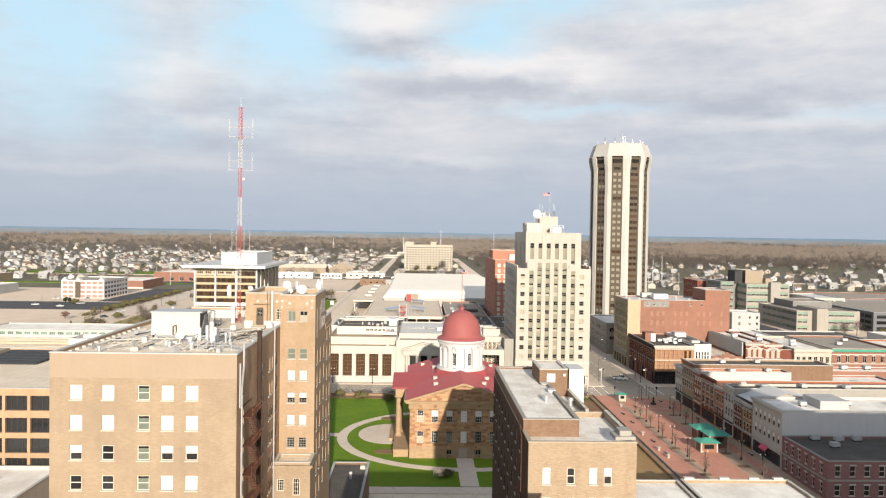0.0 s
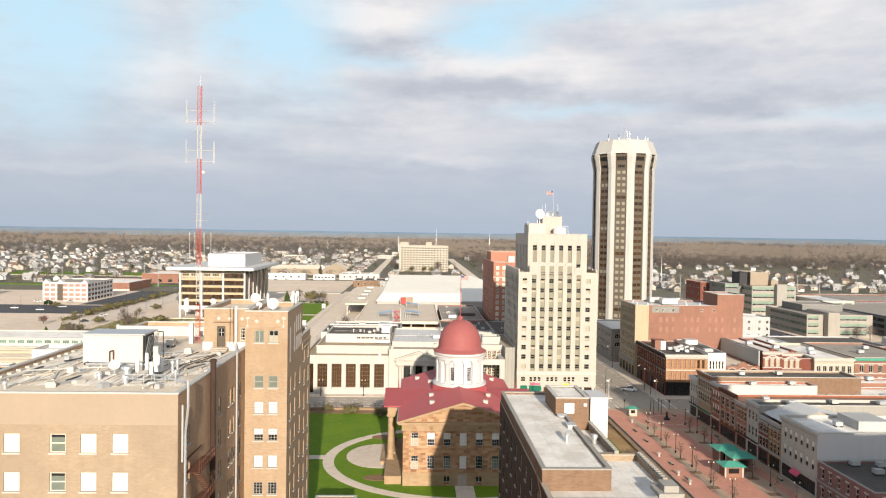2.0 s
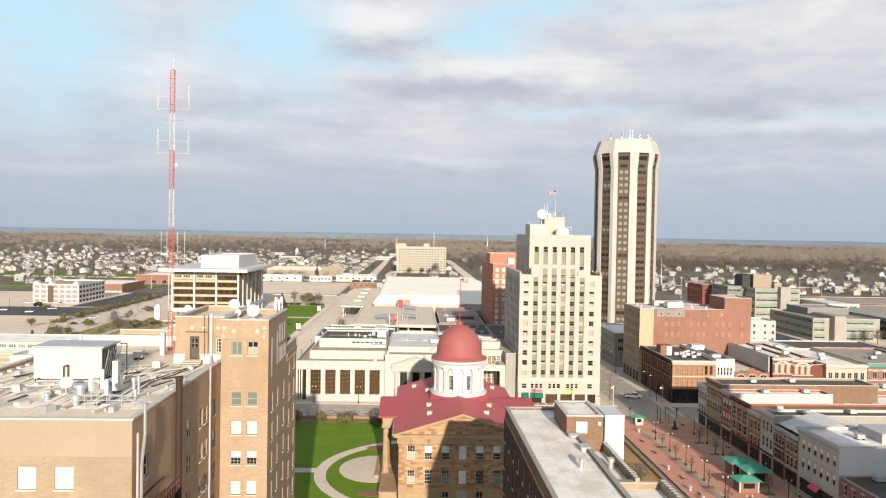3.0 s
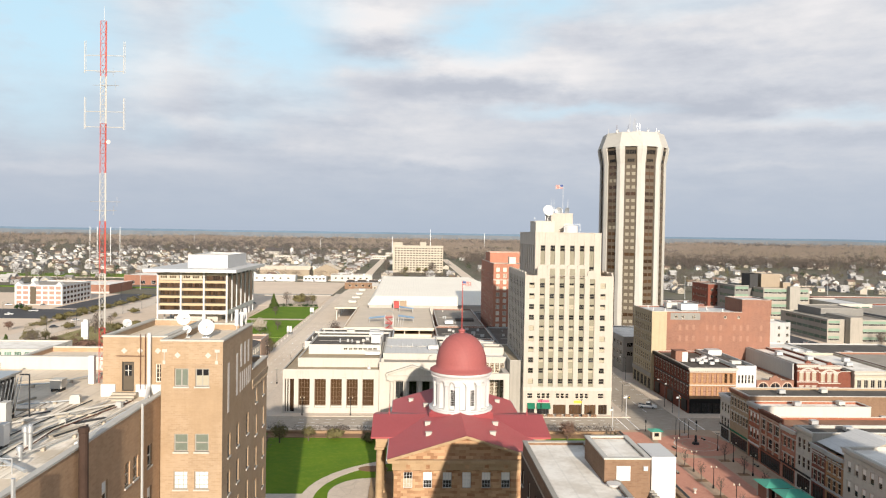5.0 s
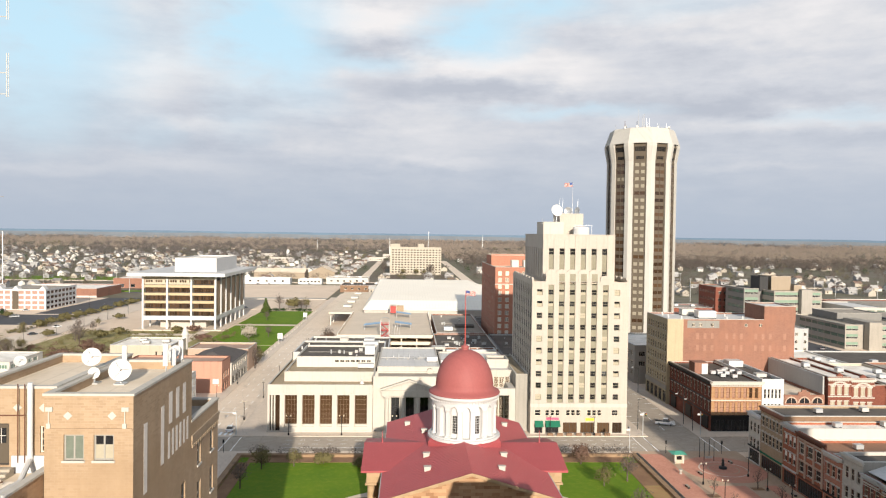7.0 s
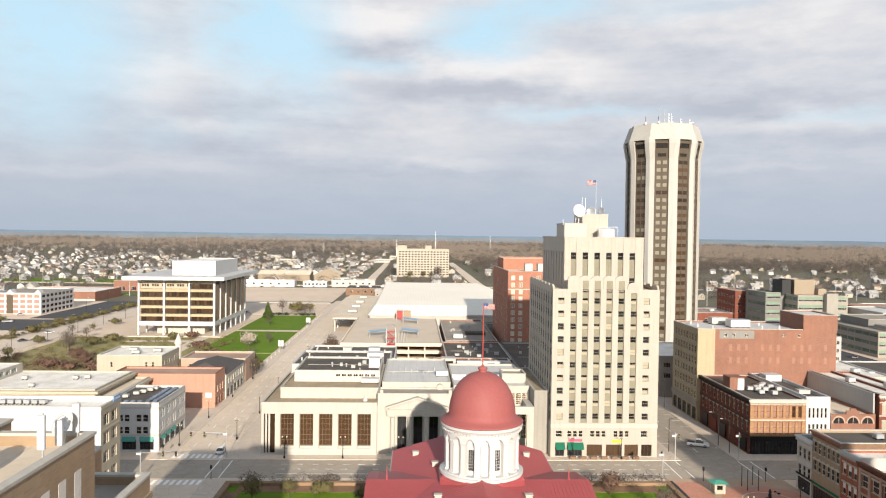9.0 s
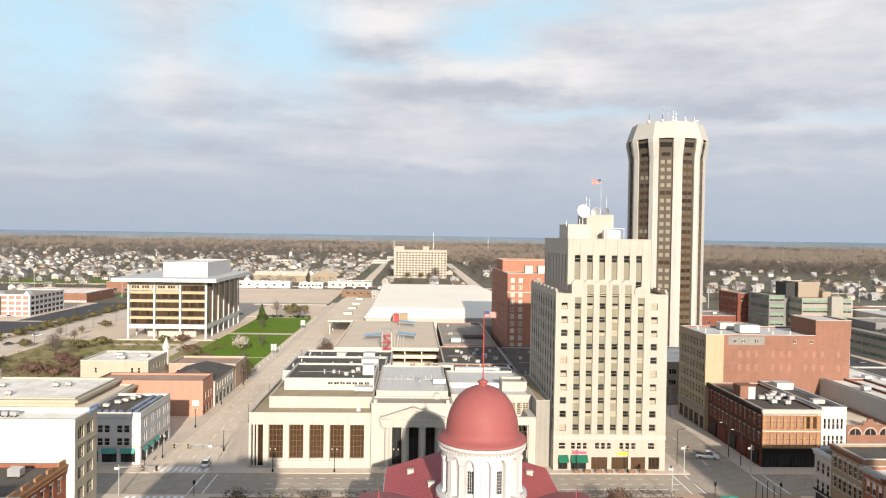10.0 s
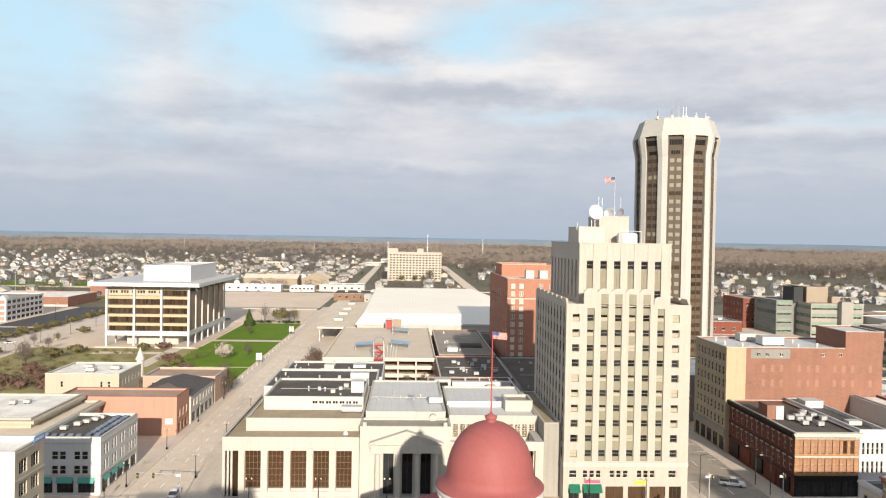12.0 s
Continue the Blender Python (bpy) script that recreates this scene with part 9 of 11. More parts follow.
HALLTAN = plain("tan_painted_hall", (0.42, 0.34, 0.25), 0.8, 0.1, 0.2, 2, 0.1, streak=0.2)
gabled("gabled_hall", -176, -118, 905, 935, 7, 4, HALLTAN, TANROOF, "tan gabled hall with a pale roof")
gabled("gabled_hall", -114, -84, 910, 945, 7, 7, HALLTAN, TANROOF, "tan gabled hall with a steep roof", 'y')

# ---- glass and concrete offices to the right ----
go = thing("glass_office", 240, 530, 0, "concrete office with green glass bands and dark tower", "building")


def banded(parent, x0, x1, y0, y1, z1, floors, wall, roof):
    h = z1 / floors
    us, vs = [x0 + 0.6 + k * 3.0 for k in range(int((x1 - x0 - 1) / 3))], [y0 + 0.6 + k * 6.0 for k in range(int((y1 - y0 - 1) / 6))]
    block(parent, x0, x1, y0, y1, -0.3, z1, wall, roof, {'S': rows(us, [h * f + h * 0.28 for f in range(floors)], 2.9, h * 0.24, "bays", WHITE2, GLASS),
                                                          'W': rows(vs, [h * f + h * 0.35 for f in range(floors)], 5.7, h * 0.4, "bays", FRAMED, GLASSG)}, par=0.6, cope=LIME2)
    for f in range(floors):
        for u in us:
            part("spandrel_panel", Geo().box(u, u + 2.9, y0 - 0.06, y0 - 0.006, h * f + h * 0.54, h * f + h * 0.86), GREENPANEL, parent, "pale green glass panel")


GREENPANEL = plain("pale_green_panel", (0.20, 0.285, 0.215), 0.3, 0.25, 0.4, 2, 0.03)
OFFICECON = plain("weathered_office_concrete", (0.45, 0.41, 0.35), 0.85, 0.16, 0.12, 1.2, 0.15, streak=0.4)
OFFICEGREY = plain("grey_office_concrete", (0.29, 0.28, 0.26), 0.85, 0.16, 0.12, 1.2, 0.15, streak=0.4)
banded(go, 237, 268.5, 512, 545, 20.0, 4, OFFICECON, GREYROOF)
banded(go, 224.5, 236.9, 528, 556, 20.5, 4, OFFICEGREY, GREYROOF)
block(go, 234.6, 240.2, 527, 540, 19.0, 28.6, DARKMETAL, BLACKROOF, par=0.5, cope=DARKMETAL)
block(go, 243.0, 256.3, 528, 548, 19.5, 28.8, HALLTAN, GREYROOF, par=0.5, cope=LIME2)
block(go, 256.4, 261.6, 524, 548, 19.5, 23.2, HALLTAN, GREYROOF, par=0.5, cope=LIME2)
part("pier", Geo().box(253.0, 260.0, 508, 511.9, -0.3, 21.5), GREYSTONE, go, "plain grey concrete stair shaft")
ro = thing("red_office", 226, 575, 0, "dark red brick office block", "building")
block(ro, 219, 233, 560, 590, -0.3, 19.0, DKRED, GREYROOF, {'W': rows(spread(560, 590, 6, 2), [14, 9, 4], 2, 2, "bays"), 'S': rows(spread(219, 233, 3, 2), [14, 9, 4], 2, 2, "bays")}, par=0.5)
gc = thing("concrete_office", 260, 440, 0, "tan-grey concrete office with green window bands", "building")
banded(gc, 217.0, 226.4, 402, 450, 11.9, 3, OFFICECON, GREYROOF)
banded(gc, 232.8, 251.5, 398, 430, 12.2, 3, OFFICECON, GREYROOF)
part("stair_shaft", Geo().box(226.5, 232.78, 397.5, 420, -0.3, 13.6), OFFICECON, gc, "plain concrete stair shaft")
block(gc, 226, 250, 424, 448, 11.6, 15.4, OFFICEGREY, GREYROOF, par=0.4)
dg = thing("parking_garage", 300, 440, 0, "long dark grey parking garage with level bands", "building")
block(dg, 262.0, 340.0, 402.0, 488.0, -0.3, 11.6, SLATEWALL, GREYROOF, {'W': rows([404.0 + 7.0 * k for k in range(12)], [8.0, 4.6, 1.2], 6.4, 1.9, "bays", FRAMED, GLASS), 'S': rows([264.0 + 7.0 * k for k in range(10)], [8.0, 4.6, 1.2], 6.4, 1.9, "bays", FRAMED, GLASS)}, par=0.9, cope=GREYPAINT)
lr = thing("low_office", 285, 510, 0, "low pale office with blue-grey glass", "building")
block(lr, 270, 291, 480, 520, -0.3, 13.0, LIMESTONE, BLUEROOF, {'S': rows(spread(270, 291, 3, 5), [8.4], 5, 3.0, "bays", FRAMED, GLASSG)}, par=0.4)
pg = thing("pink_garage", 335, 525, 0, "low dark red parking garage with dark openings", "building")
block(pg, 292.5, 372, 505, 560, -0.3, 11.0, DKRED, GREYROOF, {'S': rows(spread(302, 372, 6, 10), [7.4, 3.0], 10, 2.2, "bays", FRAMED)}, par=0.6, cope=LIME2)

# ---- distant slab of flats ----
ap = thing("apartment_block", 11, 1020, 0, "tan concrete apartment slab with regular windows", "building")
FLATTAN = plain("weathered_tan_concrete", (0.57, 0.51, 0.415), 0.85, 0.1, 0.1, 1, 0.1, streak=0.3)
aw = rows([-19.6 + 4.05 * k for k in range(16)], [2.5 + 3.2 * j for j in range(10)], 2.2, 1.5, "two", TANSTONE, GLASS)
block(ap, -22.5, 44.5, 1010, 1026, -0.3, 35.5, FLATTAN, GREYROOF, {'S': aw}, par=0.6)
block(ap, 14.0, 22.0, 1012, 1024, 34.5, 40.0, FLATTAN, GREYROOF, par=0.4)
block(ap, -23.0, -10, 1060, 1075, -0.3, 39.0, FLATTAN, GREYROOF, par=0.4)
# dark domed white hall and church-like roofs far off
far = gabled("white_hall", -316, -280, 1650, 1680, 7, 8, WHITE2, SLATE, "distant white hall with a dark roof")
gabled("white_hall", -262, -256, 1655, 1660, 12, 4, WHITE, WHITEROOF, "distant tall white steel frame", 'y')
for x, y, w, h in ((-150, 1500, 30, 6), (-40, 1620, 24, 8), (520, 1900, 40, 7), (840, 2300, 60, 8), (-600, 1700, 34, 6), (-60, 1480, 28, 6), (-230, 1420, 40, 6)):
    t = thing("distant_building", x, y, land_height(y), "distant pale flat-roofed building among trees", "building", "distant pale buildings")
    z = land_height(math.hypot(x, y - 60))
    block(t, x - w / 2, x + w / 2, y - 12, y + 12, z - 1, z + h, LIME2, WHITEROOF, {'S': rows(spread(x - w / 2, x + w / 2, 6, w / 12), [z + h * 0.4], w / 12, h * 0.25, "two")}, par=0.5)
for x, y, h in ((-700, 2450, 34), (-40, 1700, 42), (60, 2200, 60), (250, 2500, 50), (-250, 2100, 30), (230, 760, 30), (260, 800, 28), (205, 740, 32), (290, 860, 30)):
    z = land_height(math.hypot(x, y - 60))
    solo("distant_mast", Geo().tube((x, y, z - 1), (x, y, z + h), 0.9 if y > 1000 else 0.4, 0.4 if y > 1000 else 0.2), GALV, "thin distant steel mast", "mast", "distant masts")

# tall light poles on the fields beyond the offices
for x, y in ((205, 640), (238, 655), (252, 655), (276, 690), (300, 640), (318, 712), (352, 668), (390, 640), (262, 742), (402, 720), (-236, 688), (-268, 742), (-330, 735), (-300, 640)):
    pole = thing("light_pole", x, y, 0, "tall pale metal light pole over open lots", "light pole", "light poles on the lots")
    part("shaft", Geo().tube((x, y, -0.3), (x, y, 19), 0.28, 0.16), GREYPAINT, pole)
    part("lamp_head", Geo().box(x - 1.1, x + 1.1, y - 0.15, y + 0.15, 18.9, 19.3), GREYPAINT, pole)
# ---- lawns, lots and roads farther off ----
def patch(name, x0, x1, y0, y1, mat, z, label, category):
    solo(name, Geo().box(x0, x1, y0, y1, -0.4, z), mat, label, category, kind="structure")


patch("lawn", -97.0, -63.0, 480.0, 552.0, LAWN, 0.06, "green lawn beside the avenue", "lawn")
patch("lawn", -97.0, -63.0, 402.0, 474.0, LAWN, 0.06, "green lawn beside the avenue", "lawn")
patch("lawn", -97.0, -63.0, 366.0, 400.0, LAWN, 0.05, "green lawn with a mulch bed", "lawn")
patch("path", -97.0, -63.0, 474.0, 480.0, PAVE, 0.07, "pale path across the lawn", "path")
patch("lawn", -172.0, -97.4, 346.0, 448.0, DRYLAWN, 0.05, "dry spring lawn with shrubs", "lawn")
patch("path", -110.0, -104.0, 400.0, 450.0, PAVE, 0.08, "pale path to the office", "path")
patch("path", -140.0, -110.0, 432.0, 438.0, PAVE, 0.08, "pale path across the dry lawn", "path")
road("road", -196.0, -178.0, 250.0, 900.0, PAVE, 0.0, "pale concrete street between lots")
patch("car_park", -330.0, -204.0, 470.0, 520.0, NEWASPH, -0.02, "dark asphalt car park", "car park")
patch("car_park", -234.0, -200.0, 525.0, 640.0, NEWASPH, -0.02, "dark asphalt car park", "car park")
patch("car_park", -240.0, -205.0, 690.0, 735.0, NEWASPH, -0.02, "dark asphalt car park", "car park")
patch("car_park", 130.0, 212.0, 392.0, 436.0, NEWASPH, -0.02, "dark asphalt car park between offices", "car park")
patch("lawn", -420.0, -200.0, 700.0, 712.0, LAWN, 0.05, "strip of green grass beside the lots", "lawn")
patch("lawn", -520.0, -230.0, 845.0, 900.0, LAWN, 0.2, "green playing field", "lawn")
patch("lawn", -160.0, -90.0, 980.0, 1040.0, LAWN, 0.2, "green grass field", "lawn")
patch("lot", -170.0, -64.0, 560.0, 800.0, LOTS, 0.02, "broad pale gravel lot", "lot")
patch("lot", -160.0, -64.0, 640.0, 650.0, KERB, 0.5, "pale concrete kerb wall across the lot", "wall")
road("road", -56.0, -46.0, 700.0, 1500.0, ASPHALT, 0.05, "asphalt avenue through far trees")
road("road", 64.0, 76.0, 560.0, 1500.0, ASPHALT, 0.05, "asphalt street through far trees")
road("road", -600.0, 600.0, 852.0 - 20, 862.0 - 20, ASPHALT, 0.03, "asphalt cross street")
# lawn paths round the capitol
ell = [(11.6 + 31.0 * math.cos(a), 179.0 + 27.0 * math.sin(a)) for a in [math.pi / 2 + (math.pi * k / 28) for k in range(29)]]
ribbon("path", ell, 2.6, PAVE, 0.2, "pale curved walk round the lawn")
ell = [(11.6 + 31.0 * math.cos(a), 179.0 + 27.0 * math.sin(a)) for a in [-math.pi / 2 + (math.pi * k / 28) for k in range(29)]]
ribbon("path", ell, 2.6, PAVE, 0.2, "pale curved walk round the lawn")
ribbon("path", [(11.6, 141.0), (11.6, 160.3)], 4.0, PAVE, 0.21, "pale front walk to the basement door")
ribbon("path", [(-38.0, 180.0), (-19.0, 180.0)], 3.0, PAVE, 0.205, "pale walk to the avenue")
ribbon("path", [(42.0, 180.0), (56.5, 180.0)], 3.0, PAVE, 0.205, "pale walk to the plaza")
for s in (-1, 1):
    g = Geo()
    cx = 11.6 + s * 19.0
    pts = [(cx + 8.0 * math.cos(2 * math.pi * k / 28), 181.5 + 9.5 * math.sin(2 * math.pi * k / 28)) for k in range(28)]
    g.prism(pts, 0.0, 0.215)
    solo("forecourt", g, PAVE, "pale oval forecourt before the porch", "path", kind="structure")
    for yy in (165.5, 197.5):
        g = Geo()
        pts = [(cx + 0.5 + 3.4 * math.cos(2 * math.pi * k / 20), yy + 2.0 * math.sin(2 * math.pi * k / 20)) for k in range(20)]
        g.prism(pts, 0.0, 0.22)
        solo("flower_bed", g, MULCH, "bare round flower bed in the lawn", "flower bed", "beds in the lawn", "structure")
patch("garden_bed", 47.6, 57.6, 141.0, 174.0, DRYBANK, 0.225, "dry tan grass bank beside the plaza", "garden bed")
patch("garden_bed", 52.6, 57.6, 174.2, 206.0, DRYBANK, 0.225, "dry tan grass bank beside the plaza", "garden bed")
# ---- pedestrian plaza ----
patch("plaza", 57.7, 84.7, 120.0, 231.4, PLAZAB, 0.105, "tan paved pedestrian plaza", "plaza")
FLOORPAV = ground_mat("rose_plaza_pavers", (0.53, 0.255, 0.18), (0.45, 0.21, 0.145), (0.58, 0.31, 0.235), 0.2, 1.5)
patch("plaza_strip", 59.2, 64.6, 121.0, 229.0, FLOORPAV, 0.118, "rose red paved walk", "plaza")
patch("plaza_strip", 67.0, 75.2, 121.0, 206.0, FLOORPAV, 0.118, "rose red paved street strip", "plaza")
patch("plaza_strip", 79.5, 82.0, 121.0, 206.0, FLOORPAV, 0.118, "rose red paved walk by the shops", "plaza")
for k, (r0, mat) in enumerate(((9.5, FLOORPAV), (5.6, PAVE), (5.3, FLOORPAV), (3.6, PLAZAB), (3.3, FLOORPAV))):
    solo("plaza_circle", Geo().lathe([(r0, 0.0), (r0, 0.124 + 0.006 * k)], 40, 75.2, 217.2), mat, "round red and tan paved circle", "plaza", kind="structure")
solo("bluff_wall", Geo().box(57.8, 58.4, 141, 228, 0.1, 0.75), DARKMETAL, "dark low rail wall along the plaza", "wall", kind="structure")
for x, y in ((65.6, 200), (65.6, 190), (65.6, 180), (65.6, 170), (65.6, 160), (65.6, 150), (77.0, 204), (77.0, 194), (77.0, 184), (77.0, 166), (77.0, 156), (77.0, 146)):
    pl = solo("planting_pit", Geo().box(x - 1.3, x + 1.3, y - 0.9, y + 0.9, 0.05, 0.13), MULCH, "square dark mulch tree pit", "tree pit", "tree pits in the plaza")
# road markings
g = Geo()
for k in range(9):
    g.box(-57 + k * 1.4, -56.3 + k * 1.4, 246.2, 249.4, -0.028, -0.018)
solo("crossing", g, PAINTLINE, "white zebra crossing stripes across the avenue", "road marking", kind="structure")
g = Geo()
for k in range(9):
    g.box(-57 + k * 1.4, -56.3 + k * 1.4, 227.5, 230.5, -0.028, -0.018)
solo("crossing", g, PAINTLINE, "white zebra crossing stripes across the avenue", "road marking", kind="structure")
for x in (-43.5, 63.5, 82.0):
    g = Geo().box(x - 1.6, x - 1.38, 232.0, 244.6, -0.028, -0.018).box(x + 1.38, x + 1.6, 232.0, 244.6, -0.028, -0.018)
    solo("crossing", g, PAINTLINE, "two worn white crossing lines over the street", "road marking", kind="structure")
g = Geo()
for k in range(24):
    g.box(-51.1, -50.9, 256 + k * 9, 259 + k * 9, -0.028, -0.018).box(-54.6, -54.45, 256 + k * 9, 259 + k * 9, -0.028, -0.018).box(-47.6, -47.45, 256 + k * 9, 259 + k * 9, -0.028, -0.018)
solo("lane_dashes", g, PAINTLINE, "worn white lane dashes", "road marking", kind="stuff")
g = Geo()
for k in range(26):
    g.box(-30 + k * 3.6, -28.4 + k * 3.6, 238.1, 238.25, -0.028, -0.018).box(-30 + k * 3.6, -28.4 + k * 3.6, 241.6, 241.72, -0.028, -0.018)
g.box(-30, 60, 234.8, 234.95, -0.028, -0.018)
solo("lane_dashes", g, PAINTLINE, "worn white lane dashes", "road marking", kind="stuff")
g = Geo()
for k in range(9):
    g.box(73.4, 73.55, 252 + k * 10, 256 + k * 10, -0.028, -0.018).box(80.4 - 2.2, 80.4, 256 + k * 7, 256.15 + k * 7, -0.028, -0.018).box(66.6, 68.8, 260 + k * 7, 260.15 + k * 7, -0.028, -0.018)
solo("lane_dashes", g, PAINTLINE, "worn white lane and bay lines", "road marking", kind="stuff")


# ---- trees ----
def leaf_cloud(n, centre, radii, size, rng, flat=1.0, lower=-1.0):
    """n small four-sided leaves or twig sprays, thicker towards the outside of an uneven crown."""
    d = rng.normal(size=(n, 3))
    d /= np.linalg.norm(d, axis=1)[:, None]
    lump = 1 + 0.28 * np.sin(d[:, 0] * 5 + 1) * np.cos(d[:, 1] * 4) + 0.18 * np.sin(d[:, 2] * 7 + d[:, 0] * 3)
    rr = rng.uniform(0.25, 1.0, n) ** 0.55 * lump
    c = np.array(centre) + d * rr[:, None] * np.array(radii)
    out = d + 0.35 * rng.normal(size=(n, 3))
    a = np.cross(out, rng.normal(size=(n, 3)))
    a /= np.linalg.norm(a, axis=1)[:, None]
    b = np.cross(out, a)
    b /= np.linalg.norm(b, axis=1)[:, None]
    s = size * rng.uniform(0.6, 1.4, n)[:, None]
    return np.stack([c - a * s - b * s * 0.45 * flat, c + a * s - b * s * 0.45 * flat, c + a * s + b * s * 0.45 * flat, c - a * s + b * s * 0.45 * flat], 1)


def quads_mesh(name, quads, mat):
    n = len(quads)
    me = bpy.data.meshes.new(name)
    me.vertices.add(4 * n)
    me.vertices.foreach_set("co", np.asarray(quads, np.float32).ravel())
    me.loops.add(4 * n)
    me.loops.foreach_set("vertex_index", np.arange(4 * n, dtype=np.int32))
    me.polygons.add(n)
    me.polygons.foreach_set("loop_start", np.arange(0, 4 * n, 4, dtype=np.int32))
    me.materials.append(mat)
    me.update(calc_edges=True)
    return me


RNG = np.random.default_rng(7)


def limbs(h, r, n, rng, spread_):
    g = Geo().tube((0, 0, -0.2), (0.1, 0.05, h * 0.45), r, r * 0.7, 7).tube((0.1, 0.05, h * 0.45), (0.0, 0.2, h * 0.85), r * 0.7, r * 0.2, 6)
    for k in range(n):
        a, z = k * 2.4, h * (0.28 + 0.5 * k / n)
        e = (spread_ * math.cos(a) * (1.1 - 0.5 * k / n), spread_ * math.sin(a) * (1.1 - 0.5 * k / n), min(h * 0.98, z + h * 0.3))
        g.tube((0.05, 0.05, z), e, r * 0.35, r * 0.1, 5)
        for j in (0.45, 0.7):
            p = [(0.05 + (e[i] - 0.05) * j) if i < 2 else z + (e[2] - z) * j for i in range(3)]
            q = (p[0] + 0.45 * spread_ * math.cos(a + 1.2 * (1 if j < 0.5 else -1)), p[1] + 0.45 * spread_ * math.sin(a + 1.2 * (1 if j < 0.5 else -1)), p[2] + h * 0.14)
            g.tube(p, q, r * 0.16, r * 0.05, 4)
    return g


def tree_kind(name, h, rad, leaves, size, mat, label, density=1.0, fir=False, flat=1.0):
    t = thing(name, 0, 0, -500, label, "tree")
    part("trunk", limbs(h, h * 0.028 + 0.03, 9, RNG, rad * 0.75), TRUNK, t, at=Matrix.Translation((0, 0, -500))) if not fir else part("trunk", Geo().tube((0, 0, -0.2), (0, 0, h * 0.9), 0.18, 0.04), TRUNK, t, at=Matrix.Translation((0, 0, -500)))
    if fir:
        q = np.concatenate([leaf_cloud(leaves // 10, (0, 0, h * (0.1 + 0.088 * k)), (rad * (1 - 0.095 * k), rad * (1 - 0.095 * k), h * 0.07), size * (1 - 0.05 * k), RNG) for k in range(10)])
    else:
        q = leaf_cloud(leaves, (0, 0, h * 0.63), (rad, rad, h * 0.40), size, RNG, flat)
    c = new("crown", quads_mesh("crown", q, mat))
    c.parent = t
    return t


KINDS = {
    "bare": tree_kind("bare_tree", 9.5, 3.8, 420, 0.42, TWIGS, "bare brown spring tree with fine twigs", flat=0.35),
    "bud": tree_kind("budding_tree", 8.0, 3.6, 520, 0.40, BUDS, "olive budding spring tree", flat=0.6),
    "fir": tree_kind("evergreen_tree", 11.0, 3.6, 1200, 0.55, SPRING, "dense green conical evergreen", fir=True),
    "dark": tree_kind("evergreen_tree", 7.0, 2.6, 900, 0.45, FIR, "dark green rounded evergreen"),
    "white": tree_kind("blossom_tree", 6.0, 3.2, 900, 0.34, BLOSSOM, "white blossoming ornamental tree"),
    "red": tree_kind("red_twig_tree", 5.5, 3.0, 700, 0.36, REDTWIG, "small reddish budding ornamental tree", flat=0.5),
    "shrub": tree_kind("shrub", 2.6, 2.4, 380, 0.34, BUDS, "low olive budding shrub"),
    "brownshrub": tree_kind("shrub", 2.8, 3.2, 380, 0.40, REDTWIG, "low brown bare spring shrub"),
    "small": tree_kind("young_tree", 4.2, 1.3, 60, 0.2, TWIGS, "thin young bare street tree", flat=0.35),
}


def plant(kind, x, y, s=1.0, turn=0.0, z=0.0, group=""):
    ob = copy_thing(KINDS[kind], Matrix.Translation((x, y, z)) @ Matrix.Rotation(turn, 4, 'Z') @ Matrix.Scale(s, 4))
    if group:
        tagged(ob, group=group)
    return ob


